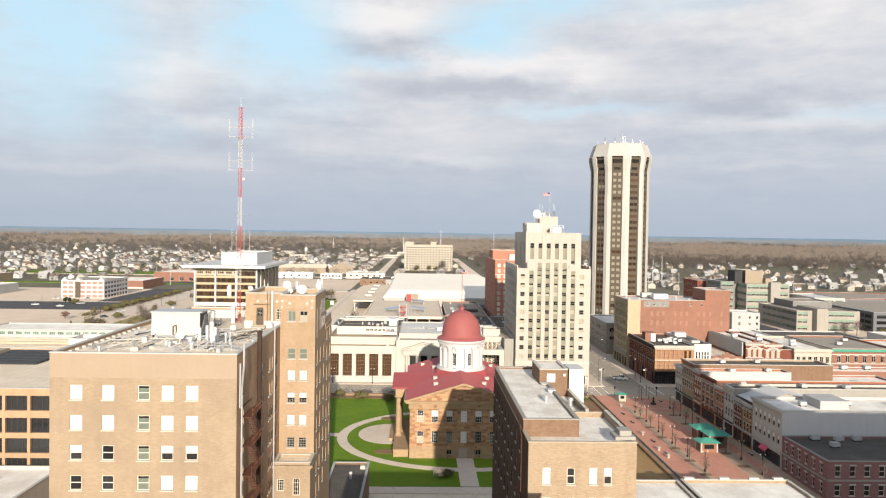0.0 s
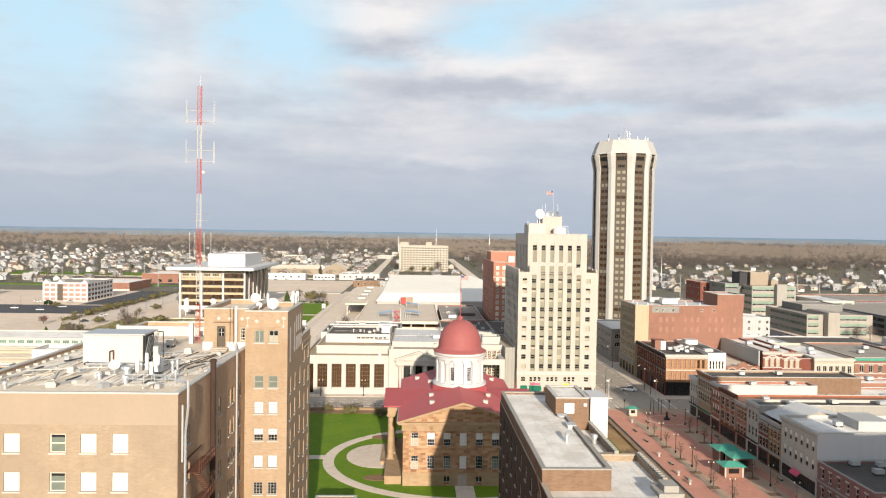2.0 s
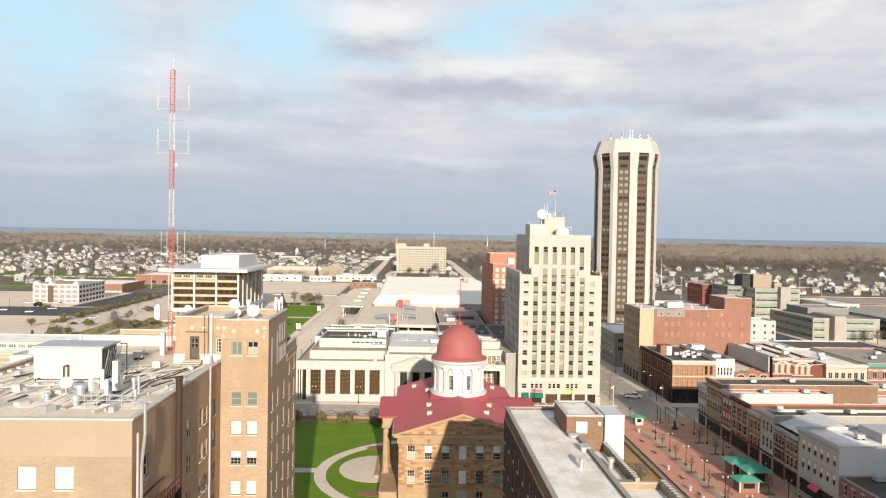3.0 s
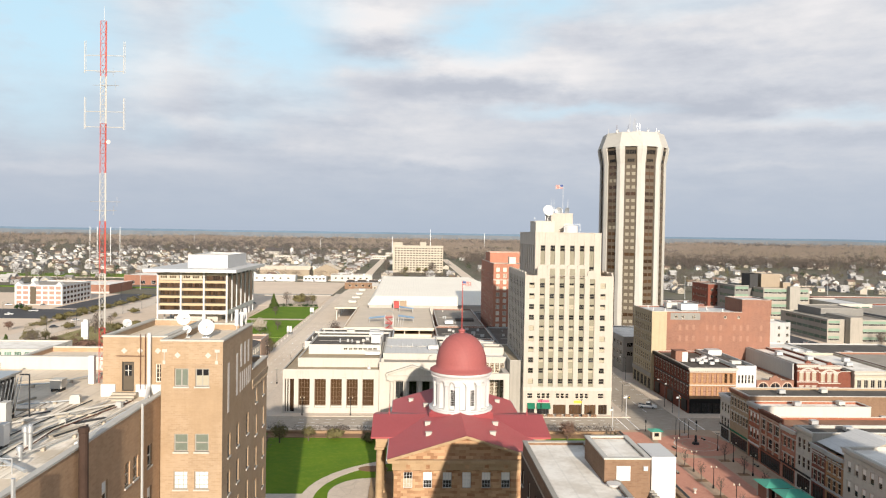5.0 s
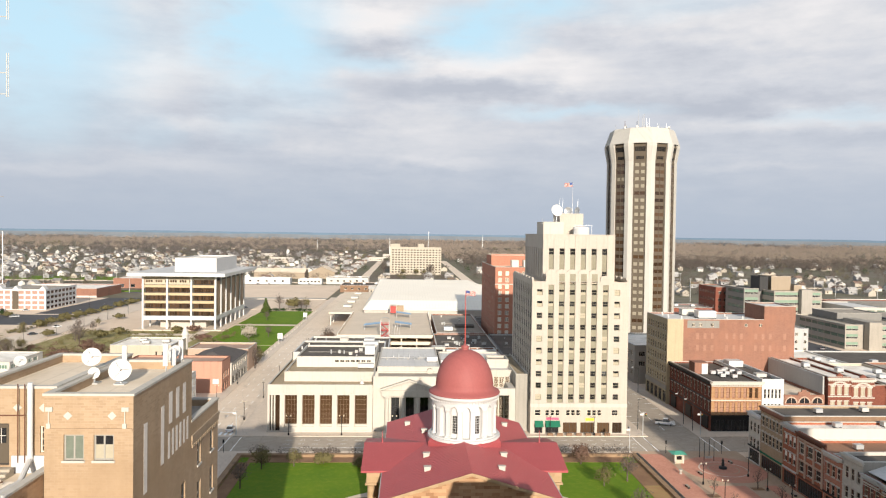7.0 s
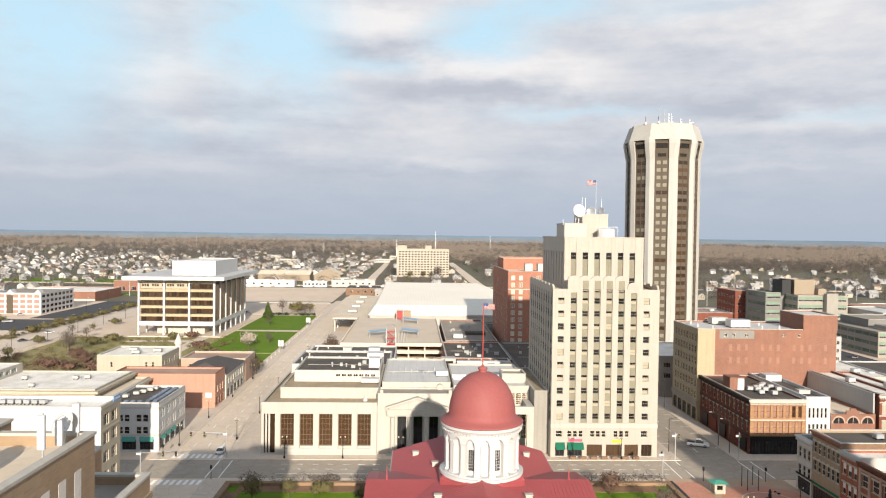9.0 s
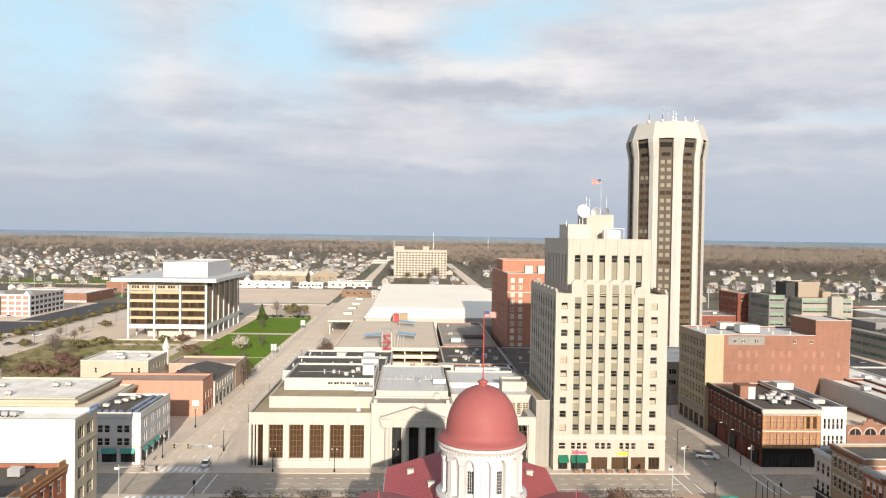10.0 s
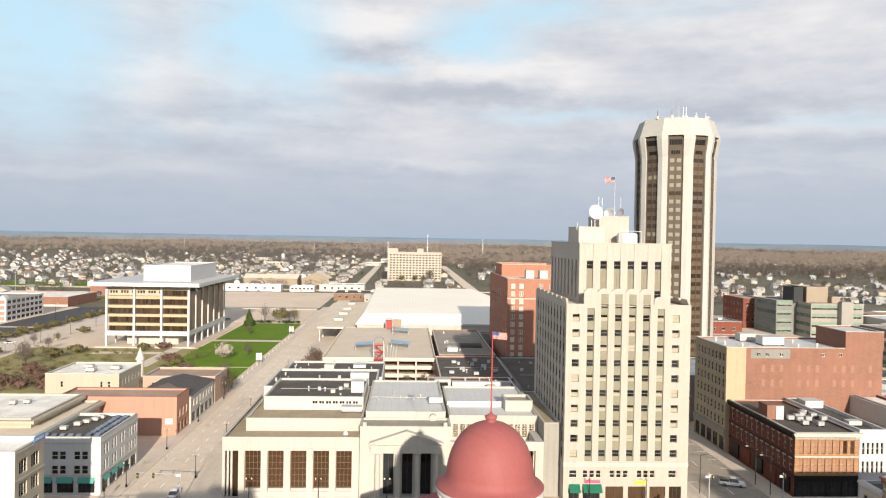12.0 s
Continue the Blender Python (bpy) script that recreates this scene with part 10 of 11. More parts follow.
for k, (kind, x, y, s) in enumerate((
        ("shrub", -18.0, 221.5, 0.9), ("bud", -31.5, 217.5, 0.62), ("bud", -24.5, 219.5, 0.5), ("red", 42.5, 221.0, 0.85), ("bud", 44.0, 206.0, 0.55), ("bare", 50.0, 209.0, 0.7), ("shrub", -9.0, 218.5, 0.8),
        ("bare", -33.5, 205.0, 0.6), ("shrub", 22.5, 222.0, 0.7), ("bare", 47.0, 190.0, 0.55), ("shrub", 7.0, 147.2, 0.6), ("bare", 50.5, 170.0, 0.6), ("white", 5.0, 146.5, 0.35),
        ("fir", -92.0, 538.0, 0.95), ("white", -77.5, 419.0, 1.15), ("shrub", -79, 574.0, 2.4), ("bud", -70, 570, 0.9), ("bare", -88, 566, 1.0), ("bare", -72, 560, 0.8), ("bare", -84, 500, 0.6), ("bare", -70, 430, 0.6),
        ("bud", -63.5, 358, 0.9), ("bare", -64.0, 364, 0.9), ("bud", -88.5, 376, 0.6), ("shrub", -92, 385, 1.2), ("brownshrub", -86, 392, 1.0), ("shrub", -94, 405, 1.0), ("brownshrub", -98, 412, 1.2), ("shrub", -120, 442, 1.2), ("brownshrub", -112, 446, 1.1),
        ("bare", -158, 410, 0.9), ("bare", -150, 396, 1.0), ("red", -128, 362, 1.1), ("red", -136, 372, 1.2), ("red", -121, 378, 1.0), ("brownshrub", -112, 360, 1.3), ("brownshrub", -120, 352, 1.4), ("brownshrub", -132, 356, 1.2), ("brownshrub", -142, 362, 1.3),
        ("bud", -166, 362, 1.1), ("fir", -171, 352, 0.7), ("bare", -160, 352, 1.0), ("bud", -168, 380, 0.7), ("shrub", -150, 420, 1.4), ("shrub", -146, 432, 1.4), ("bud", -172, 470, 0.5), ("shrub", -172, 500, 1.2), ("bare", -170, 540, 0.6),
        ("bare", -176, 455, 0.6), ("bare", -164, 444, 0.6), ("shrub", -178, 425, 1.2), ("shrub", -200, 475, 1.3), ("shrub", -200, 492, 1.5), ("shrub", -199, 508, 1.4), ("shrub", -199, 524, 1.3), ("shrub", -198, 545, 1.3), ("shrub", -198, 568, 1.5), ("shrub", -198, 590, 1.5),
        ("shrub", -199, 460, 1.4), ("bud", -200, 444, 0.6), ("red", -206, 420, 0.8), ("shrub", -240, 505, 1.2), ("dark", -247, 512, 0.5), ("dark", -250, 512, 0.5),
        ("bare", -41.5, 372, 0.7), ("red", -38.5, 380, 0.9), ("red", -38.0, 390, 1.0), ("red", -37.0, 400, 1.0), ("bare", -38.0, 412, 0.8), ("bare", -59.5, 345, 0.8), ("bud", -59.5, 352, 0.8), ("bare", 8.0, 362.0, 0.6), ("bare", 2.0, 364, 0.5),
        ("bare", 238, 390, 0.8), ("bare", 244, 388, 0.9), ("shrub", 262, 392, 1.2), ("bare", 150, 500, 0.9), ("fir", 150, 590, 0.9), ("bud", 170, 600, 1.1), ("dark", 158, 610, 1.6), ("dark", 168, 605, 1.7), ("dark", 178, 612, 1.6),
        ("bare", 385, 560, 1.3), ("bare", 392, 548, 1.2), ("bud", 372, 572, 1.0), ("bare", -30, 1000, 1.6), ("bare", 30, 1001, 1.6), ("bud", 12, 1003, 1.0), ("bud", -5, 1003, 1.0), ("bud", 22, 1003, 0.9))):
    plant(kind, x, y, s, k * 1.7, 0.1)
for y in (150, 160, 170, 180, 190, 200):
    plant("small", 65.6, y, 1.0, y, 0.12, "young plaza trees")
for y in (146, 156, 166, 184, 194, 204):
    plant("small", 77.0, y, 1.0, y, 0.12, "young plaza trees")
for t in KINDS.values():
    for o in (t, *t.children_recursive):
        bpy.data.objects.remove(o)

# ---- houses and woods to the horizon ----
rng = np.random.default_rng(11)
HOUSE_W = [plain("house_white", (0.54, 0.525, 0.49), 0.7, 0.05, 0.3, 3, 0.0), plain("house_cream", (0.42, 0.375, 0.31), 0.7, 0.05, 0.3, 3, 0.0), plain("house_grey", (0.33, 0.325, 0.32), 0.7, 0.05, 0.3, 3, 0.0)]
HOUSE_R = [plain("house_roof_grey", (0.22, 0.21, 0.20), 0.85, 0.2, 0.5, 4, 0.1), plain("house_roof_brown", (0.20, 0.14, 0.11), 0.85, 0.2, 0.5, 4, 0.1), plain("house_roof_pale", (0.40, 0.385, 0.36), 0.8, 0.15, 0.5, 4, 0.1)]


def house_geo(w, d, h, r):
    a = Geo()
    a.box(-w / 2, w / 2, -d / 2, d / 2, -0.5, h)
    a.quad((-w / 2, d / 2, h), (-w / 2, -d / 2, h), (-w / 2, 0, h + r)).quad((w / 2, -d / 2, h), (w / 2, d / 2, h), (w / 2, 0, h + r))
    b = Geo()
    o = 0.45
    b.quad((-w / 2 - o, -d / 2 - o, h - 0.25), (w / 2 + o, -d / 2 - o, h - 0.25), (w / 2 + o, 0, h + r + 0.05), (-w / 2 - o, 0, h + r + 0.05))
    b.quad((-w / 2 - o, 0, h + r + 0.05), (w / 2 + o, 0, h + r + 0.05), (w / 2 + o, d / 2 + o, h - 0.25), (-w / 2 - o, d / 2 + o, h - 0.25))
    return a, b


PROTO = []
for k in range(6):
    a, b = house_geo(6.4 + 1.2 * (k % 3), 6.4 + (k % 2), 2.9 + (k % 3) * 0.8, 2.0 + 0.5 * (k % 2))
    win_g = Geo()
    d = 6.4 + (k % 2)
    win_g.box(-2.2, -1.0, -d / 2 - 0.05, -d / 2 - 0.01, 1.2, 2.4)
    PROTO.append((a.mesh("wall", HOUSE_W[k % 3]), b.mesh("roof", HOUSE_R[(k * 2 + k // 3) % 3]), win_g.mesh("window", GLASS)))


def in_town(x, y):
    return (-345 < x < 430 and y < 700) or (-300 < x < -30 and y < 850) or (-60 < x < 80 and 980 < y < 1100)


spots = []
for k in range(9000):
    dist = 640 + 1900 * rng.random() ** 1.1
    ang = rng.uniform(-0.66, 0.66)
    x, y = dist * math.tan(ang), 60 + dist
    x, y = round(x / 26) * 26 + rng.uniform(-4, 4), round(y / 44) * 44 + rng.choice([-12, 12]) + rng.uniform(-2, 2)
    if in_town(x, y) or (-64 < x < -38) or (58 < x < 82) or abs(x) > 1500:
        continue
    if any(abs(x - a) < 13 and abs(y - b) < 13 for a, b in spots[-400:]):
        continue
    spots.append((x, y))
spots = [p for p in spots if rng.random() < (0.62 if p[0] < -60 else 0.18) * (0.3 if p[1] < 980 and p[0] < -60 else 1.6 if p[1] < 1050 else 1.0) * max(0.0, 1.0 - (p[1] - (900 if p[0] < -60 else 700)) / (1300 if p[0] < -60 else 1100))]
spots.sort(key=lambda p: math.hypot(p[0], p[1] - 90))
far_w, far_r = [Geo(), Geo(), Geo()], [Geo(), Geo(), Geo()]
for k, (x, y) in enumerate(spots):
    z = land_height(math.hypot(x, y - 60)) - 0.2
    turn = rng.choice([0, math.pi / 2]) + rng.normal() * 0.04
    if k < 200:
        t = thing("house", x, y, z, ("white", "cream", "pale grey")[k % 3] + " gabled family house with a shingle roof", "house", "houses among the trees")
        w, r, n = PROTO[k % 6]
        m = Matrix.Translation((x, y, z)) @ Matrix.Rotation(turn, 4, 'Z')
        part("wall", w, None, t, at=m)
        part("roof", r, None, t, at=m)
        part("window", n, None, t, at=m)
    else:
        a, b = house_geo(7 + 3 * rng.random(), 7 + 2 * rng.random(), 3.2 + 1.6 * rng.random(), 2.3)
        m = Matrix.Translation((x, y, z)) @ Matrix.Rotation(turn, 4, 'Z')
        for src, dst in ((a, far_w[k % 3]), (b, far_r[(k * 7) % 3])):
            i = len(dst.v)
            dst.v += [tuple(m @ Vector(p)) for p in src.v]
            dst.f += [tuple(i + q for q in f) for f in src.f]
for gw, gr_, j in zip(far_w, far_r, range(3)):
    solo("far_houses", gw, HOUSE_W[j], "far small gabled house walls among trees", "houses", kind="stuff")
    solo("far_roofs", gr_, HOUSE_R[j], "far small shingle house roofs among trees", "roofs", kind="stuff")


def stand(x, y):
    # broad uneven patches where one kind of tree grows
    return math.sin(x / 173 + 1.7 * math.sin(y / 311)) * math.cos(y / 217 + 1.3 * math.sin(x / 257))


def woods(n, d0, d1, power, height, leaves, size, mat, label, keep=None, seed=1):
    r = np.random.default_rng(seed)
    out = []
    made = 0
    while made < n:
        dist = d0 + (d1 - d0) * r.random() ** power
        ang = r.uniform(-0.64, 0.64)
        x, y = dist * math.tan(ang), 60 + dist
        if in_town(x, y) or (-60 < x < -42 and y < 1500) or (60 < x < 80 and y < 1500):
            continue
        if keep and not keep(x, y):
            continue
        z = land_height(math.hypot(x, y - 60))
        h = height * r.uniform(0.6, 1.25)
        out.append(leaf_cloud(leaves, (x, y, z + h * 0.55), (h * 0.5, h * 0.5, h * 0.45), size * h / height, r, 0.8))
        made += 1
    tagged(new("woods", quads_mesh("woods", np.concatenate(out), mat)), label, "woods", kind="stuff")


woods(4700, 620, 2300, 1.0, 9.0, 56, 0.48, TWIGS, "bare brown town trees between the houses", lambda x, y: y > 1200 or stand(x * 3, y * 3) > -0.6, seed=3)
woods(380, 600, 1500, 1.0, 7.0, 70, 0.4, BUDS, "olive budding town trees between the houses", seed=4)
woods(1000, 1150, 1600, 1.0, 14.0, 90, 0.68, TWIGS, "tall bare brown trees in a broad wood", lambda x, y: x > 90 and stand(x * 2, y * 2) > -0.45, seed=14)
woods(1700, 1350, 2600, 1.0, 16.0, 90, 0.75, TANTWIGS, "tall tan trees in a broad wood", lambda x, y: x > 60 and stand(y, x * 2) > -0.4, seed=15)
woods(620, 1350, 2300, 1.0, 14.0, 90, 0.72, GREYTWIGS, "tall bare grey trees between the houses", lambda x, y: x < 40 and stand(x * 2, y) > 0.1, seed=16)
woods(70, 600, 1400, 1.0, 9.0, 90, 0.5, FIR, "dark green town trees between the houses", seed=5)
woods(2400, 1900, 3000, 1.0, 13.0, 70, 0.8, HAZETWIGS, "bare brown woods beyond the houses, paled with haze", seed=6)
woods(2900, 2400, 3900, 1.0, 16.0, 80, 0.9, HAZETWIGS, "brown woods paled with haze, reaching to the horizon", lambda x, y: stand(x, y) > -0.25, seed=8)
woods(1900, 2300, 3900, 1.0, 17.0, 80, 0.9, TANTWIGS, "tan woods paled with haze, reaching to the horizon", lambda x, y: stand(x + 900, y) > 0.0, seed=10)
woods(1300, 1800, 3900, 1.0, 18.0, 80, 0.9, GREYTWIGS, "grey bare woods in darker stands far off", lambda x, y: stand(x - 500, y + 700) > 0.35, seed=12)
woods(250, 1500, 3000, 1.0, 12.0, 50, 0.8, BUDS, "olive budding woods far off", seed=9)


def shrub_bed(x0, x1, y0, y1, n, size, mat, label, seed):
    """Low tangled shrubs over a bed: many small mounds of twigs."""
    r = np.random.default_rng(seed)
    out = []
    for k in range(n):
        s = r.uniform(0.6, 1.4)
        out.append(leaf_cloud(70, (r.uniform(x0, x1), r.uniform(y0, y1), 0.1 + 0.75 * s), (1.7 * s, 1.7 * s, 0.9 * s), size, r, 0.5))
    tagged(new("shrub_bed", quads_mesh("shrub_bed", np.concatenate(out), mat)), label, "shrubs", kind="stuff")


shrub_bed(-168, -104, 350, 398, 80, 0.28, REDTWIG, "bed of low brown bare shrubs on dry grass", 21)
shrub_bed(-170, -100, 350, 446, 110, 0.28, BUDS, "low olive budding shrubs on dry grass", 22)
shrub_bed(-97, -88, 368, 450, 36, 0.26, BUDS, "clipped olive shrubs along the lawn", 23)
shrub_bed(-41, -35.5, 365, 440, 46, 0.3, REDTWIG, "brown bare shrubs beside the avenue", 24)
shrub_bed(-204, -197.5, 430, 640, 90, 0.3, BUDS, "olive hedge along the car park", 25)
shrub_bed(-96, -64, 553, 558, 30, 0.3, FIR, "dark green clipped hedge at the end of the lawn", 26)
shrub_bed(-36, 56, 228.2, 230.2, 44, 0.22, TWIGS, "thin bare shrubs along the street edge of the lawn", 27)
# ---- street furniture and vehicles ----
def lamp_post(x, y, label="dark plaza lamp post with two globe lights", group="plaza lamps", h=4.4, z=0.11):
    t = thing("street_lamp", x, y, z, label, "street lamp", group)
    part("post", Geo().lathe([(0.22, z), (0.22, z + 0.5), (0.09, z + 0.7), (0.07, z + h)], 10, x, y), BLACKP, t)
    part("arm", Geo().tube((x - 0.55, y, z + h), (x + 0.55, y, z + h), 0.04), BLACKP, t)
    for s in (-0.55, 0.55):
        part("globe", Geo().lathe([(0.06, z + h), (0.13, z + h + 0.1), (0.15, z + h + 0.22), (0.08, z + h + 0.36), (0.03, z + h + 0.42)], 10, x + s, y), LAMPGLASS, t, "cream glass globe")


def pole_lamp(x, y, h=8.5, arm=2.2, dirx=1, diry=0, group="street lamps"):
    t = thing("street_lamp", x, y, 0.1, "tall grey street light with a long arm", "street lamp", group)
    part("post", Geo().tube((x, y, 0.1), (x, y, h), 0.11, 0.07), DARKMETAL, t)
    part("arm", Geo().tube((x, y, h), (x + arm * dirx, y + arm * diry, h + 0.4), 0.05), DARKMETAL, t)
    part("lamp_head", Geo().box(x + arm * dirx - 0.3, x + arm * dirx + 0.3, y + arm * diry - 0.14, y + arm * diry + 0.14, h + 0.32, h + 0.48), GALV, t)


for y in (152, 163, 174, 185, 196, 207):
    lamp_post(66.2, y)
for y in (150, 161, 172, 193, 203, 212):
    lamp_post(78.6, y)
for x in (-30, -16, -2, 40, 52):
    lamp_post(x, 245.9, "black street lamp with a banner before the bank", "black pavement lamps", 5.0, 0.1)
for x, y in ((-45.2, 262), (-45.2, 290), (-45.2, 320), (-45.2, 350), (-45.2, 390)):
    lamp_post(x, y, "black street lamp on the avenue pavement", "black avenue lamps", 5.0, 0.1)
for x, y in ((-57.0 - 1.2, 256), (-58.6, 284), (-58.6, 312), (-58.6, 342)):
    lamp_post(x, y, "black street lamp on the avenue pavement", "black avenue lamps", 5.0, 0.1)
for x, y, dx in ((65.9, 252, 1), (81.2, 258, -1), (65.9, 285, 1), (81.2, 300, -1), (81.2, 251.2, -1)):
    pole_lamp(x, y, 8.5, 2.2, dx)
for k in range(8):
    pole_lamp(-177.2, 400 + k * 32, 9.0, 2.0, -1)
for x, y in ((-250, 480), (-290, 500), (-215, 560), (-222, 610), (-320, 490), (-236, 470), (160, 410), (200, 420), (185, 398)):
    pole_lamp(x, y, 9.5, 1.2, 1, 0, "car park lights")


def signal(x, y, dx, dy, arm, group="traffic signals"):
    t = thing("traffic_signal", x, y, 0.1, "traffic signal on a long white mast arm" if arm > 2 else "traffic signal on a grey post at the corner", "traffic signal", group)
    part("post", Geo().tube((x, y, 0.1), (x, y, 6.6), 0.14, 0.1), GALV, t)
    part("mast_arm", Geo().tube((x, y, 6.0), (x + dx * arm, y + dy * arm, 6.4), 0.10, 0.05), GALV, t)
    for k in (0.6, 0.95) if arm > 2 else (0.95,):
        hx, hy = x + dx * arm * k, y + dy * arm * k
        hd = part("signal_head", Geo().box(hx - 0.18, hx + 0.18, hy - 0.16, hy + 0.16, 5.3, 6.3), BLACKP, t)
        for j, m in enumerate((STREETRED, YELSIGN, GREENCLOTH)):
            child("lens", Geo().lathe([(0.11, 0), (0.11, 0.03)], 10).mesh("lens", m), hd).matrix_basis = Matrix.Translation((hx, hy - 0.165, 6.12 - j * 0.32)) @ Matrix.Rotation(radians(90), 4, 'X')
    part("sign_plate", Geo().box(x - 0.9, x + 0.1, y - 0.2, y - 0.15, 5.6, 6.1), WHITE, t)


signal(-43.8, 246.2, -1, 0, 9.0)
signal(-58.4, 230.2, 1, 0, 8.0)
signal(65.4, 246.0, 1, 0, 0.8)
signal(81.4, 246.2, 0, -1, 0.8)
signal(57.0, 230.5, 0, 1, 0.8)
for x, y in ((-43.2, 230.4), (-59.0, 246.4), (66.0, 229.8), (80.0, 229.4)):
    t = thing("pedestrian_signal", x, y, 0.1, "short black pedestrian signal post", "signal", "pedestrian signals")
    part("post", Geo().tube((x, y, 0.1), (x, y, 3.2), 0.07), BLACKP, t)
    part("signal_box", Geo().box(x - 0.2, x + 0.2, y - 0.15, y + 0.15, 2.5, 3.3), BLACKP, t)
for x, y in ((-59.9, 406), (-60.6, 497)):
    t = thing("banner_sign", x, y, 0.1, "white double sign panels on posts", "sign", "white signs on the lawn edge")
    part("post", Geo().tube((x - 0.9, y, 0), (x - 0.9, y, 5.0), 0.08).tube((x + 0.9, y, 0), (x + 0.9, y, 5.0), 0.08), GALV, t)
    part("panel", Geo().box(x - 1.2, x - 0.1, y - 0.1, y + 0.1, 2.4, 5.2), WHITE, t)
    part("panel", Geo().box(x + 0.1, x + 1.2, y - 0.1, y + 0.1, 2.4, 5.2), WHITE, t)
for k in range(22):
    x, y = -60.4, 360 + k * 9
    t = solo("bollard", Geo().lathe([(0.35, 0.1), (0.35, 1.0), (0.2, 1.2)], 8, x, y), KERB, "short pale stone bollard by the avenue", "bollard", "bollards by the avenue")


def kiosk(x, y, w, d, h, roof_h, label, rot=0.0):
    t = thing("kiosk", x, y, 0.1, label, "kiosk")
    base = Matrix.Translation((x, y, 0)) @ Matrix.Rotation(rot, 4, 'Z')
    part("wall", Geo().box(-w / 2, w / 2, -d / 2, d / 2, 0.1, h), SALMON if w > 3 else YELLOWISH, t, at=base)
    for sx in (-1, 1):
        for sy in (-1, 1):
            part("corner_post", Geo().box(sx * w / 2 - 0.15, sx * w / 2 + 0.15, sy * d / 2 - 0.15, sy * d / 2 + 0.15, 0.1, h + 0.1), LIME2, t, at=base)
    g = Geo()
    o = 0.8
    e = [(-w / 2 - o, -d / 2 - o, h), (w / 2 + o, -d / 2 - o, h), (w / 2 + o, d / 2 + o, h), (-w / 2 - o, d / 2 + o, h)]
    r = [(-w * 0.15, 0, h + roof_h), (w * 0.15, 0, h + roof_h)]
    g.quad(e[0], e[1], r[1], r[0]).quad(e[1], e[2], r[1]).quad(e[2], e[3], r[0], r[1]).quad(e[3], e[0], r[0])
    g.quad(e[3], e[2], e[1], e[0])
    part("roof", g, GREENROOF, t, "green metal hipped roof", at=base)
    part("window", Geo().box(-w * 0.3, w * 0.3, -d / 2 - 0.03, -d / 2 - 0.004, 1.0, h - 0.5), GLASS, t, at=base)


kiosk(66.3, 222.6, 2.0, 2.0, 2.4, 0.45, "small cream kiosk with a green roof")
kiosk(73.0, 168.4, 4.0, 3.4, 2.6, 0.8, "brick plaza pavilion with green metal roofs")
kiosk(77.0, 172.8, 4.6, 4.2, 3.3, 1.0, "brick plaza pavilion with green metal roofs")
kiosk(76.2, 178.8, 4.6, 4.2, 3.3, 1.0, "brick plaza pavilion with green metal roofs")
g = Geo()
g.lathe([(0.9, 0.12), (0.9, 0.6), (0.7, 0.7)], 12, 75.2, 217.6).lathe([(0.3, 0.7), (0.38, 1.2), (0.26, 1.7), (0.34, 2.1), (0.16, 2.3), (0.2, 2.45), (0.05, 2.6)], 10, 75.2, 217.6)
solo("statue", g, DARKMETAL, "dark bronze statue on a round base", "statue")
ar = thing("post_group", 74.6, 225, 0.1, "four slim black posts at the street corner", "posts")
for x in (73.2, 75.6):
    for y in (223.6, 226.4):
        part("post", Geo().tube((x, y, 0.1), (x, y, 4.6), 0.09, 0.07), BLACKP, ar)
part("sign_panel", Geo().box(73.5, 75.3, 223.57, 223.63, 0.7, 1.3), WHITE2, ar, "low white sign panel between the posts")
for x, y in ((62.0, 205), (62.0, 195), (62.0, 176), (82.8, 200), (82.8, 165), (68.4, 214), (79, 222), (62, 165)):
    t = thing("bench", x, y, 0.11, "dark slatted plaza bench", "bench", "plaza benches")
    for j in range(3):
        part("slat", Geo().box(x - 0.3 + j * 0.2, x - 0.15 + j * 0.2, y - 0.9, y + 0.9, 0.52, 0.57), WOODPALE, t)
    part("leg", Geo().box(x - 0.3, x + 0.3, y - 0.7, y - 0.62, 0.11, 0.52), BLACKP, t)
    part("leg", Geo().box(x - 0.3, x + 0.3, y + 0.62, y + 0.7, 0.11, 0.52), BLACKP, t)
for x, y in ((61.2, 162), (60.8, 168), (61.0, 182), (63.8, 214)):
    solo("stone_urn", Geo().lathe([(0.3, 0.1), (0.3, 0.3), (0.18, 0.5), (0.4, 0.9), (0.45, 1.1)], 12, x, y), LIME2, "pale stone planter urn", "planter", "stone urns")
for k in range(7):
    x = 40 + k * 2.6
    t = thing("planter", x, 245.8, 0.1, "low brown planter box on the pavement", "planter", "pavement planters")
    part("box", Geo().box(x - 0.8, x + 0.8, 245.5, 246.1, 0.1, 0.7), BROWN, t)
    part("soil", Geo().box(x - 0.7, x + 0.7, 245.56, 246.04, 0.7, 0.74), MULCH, t)


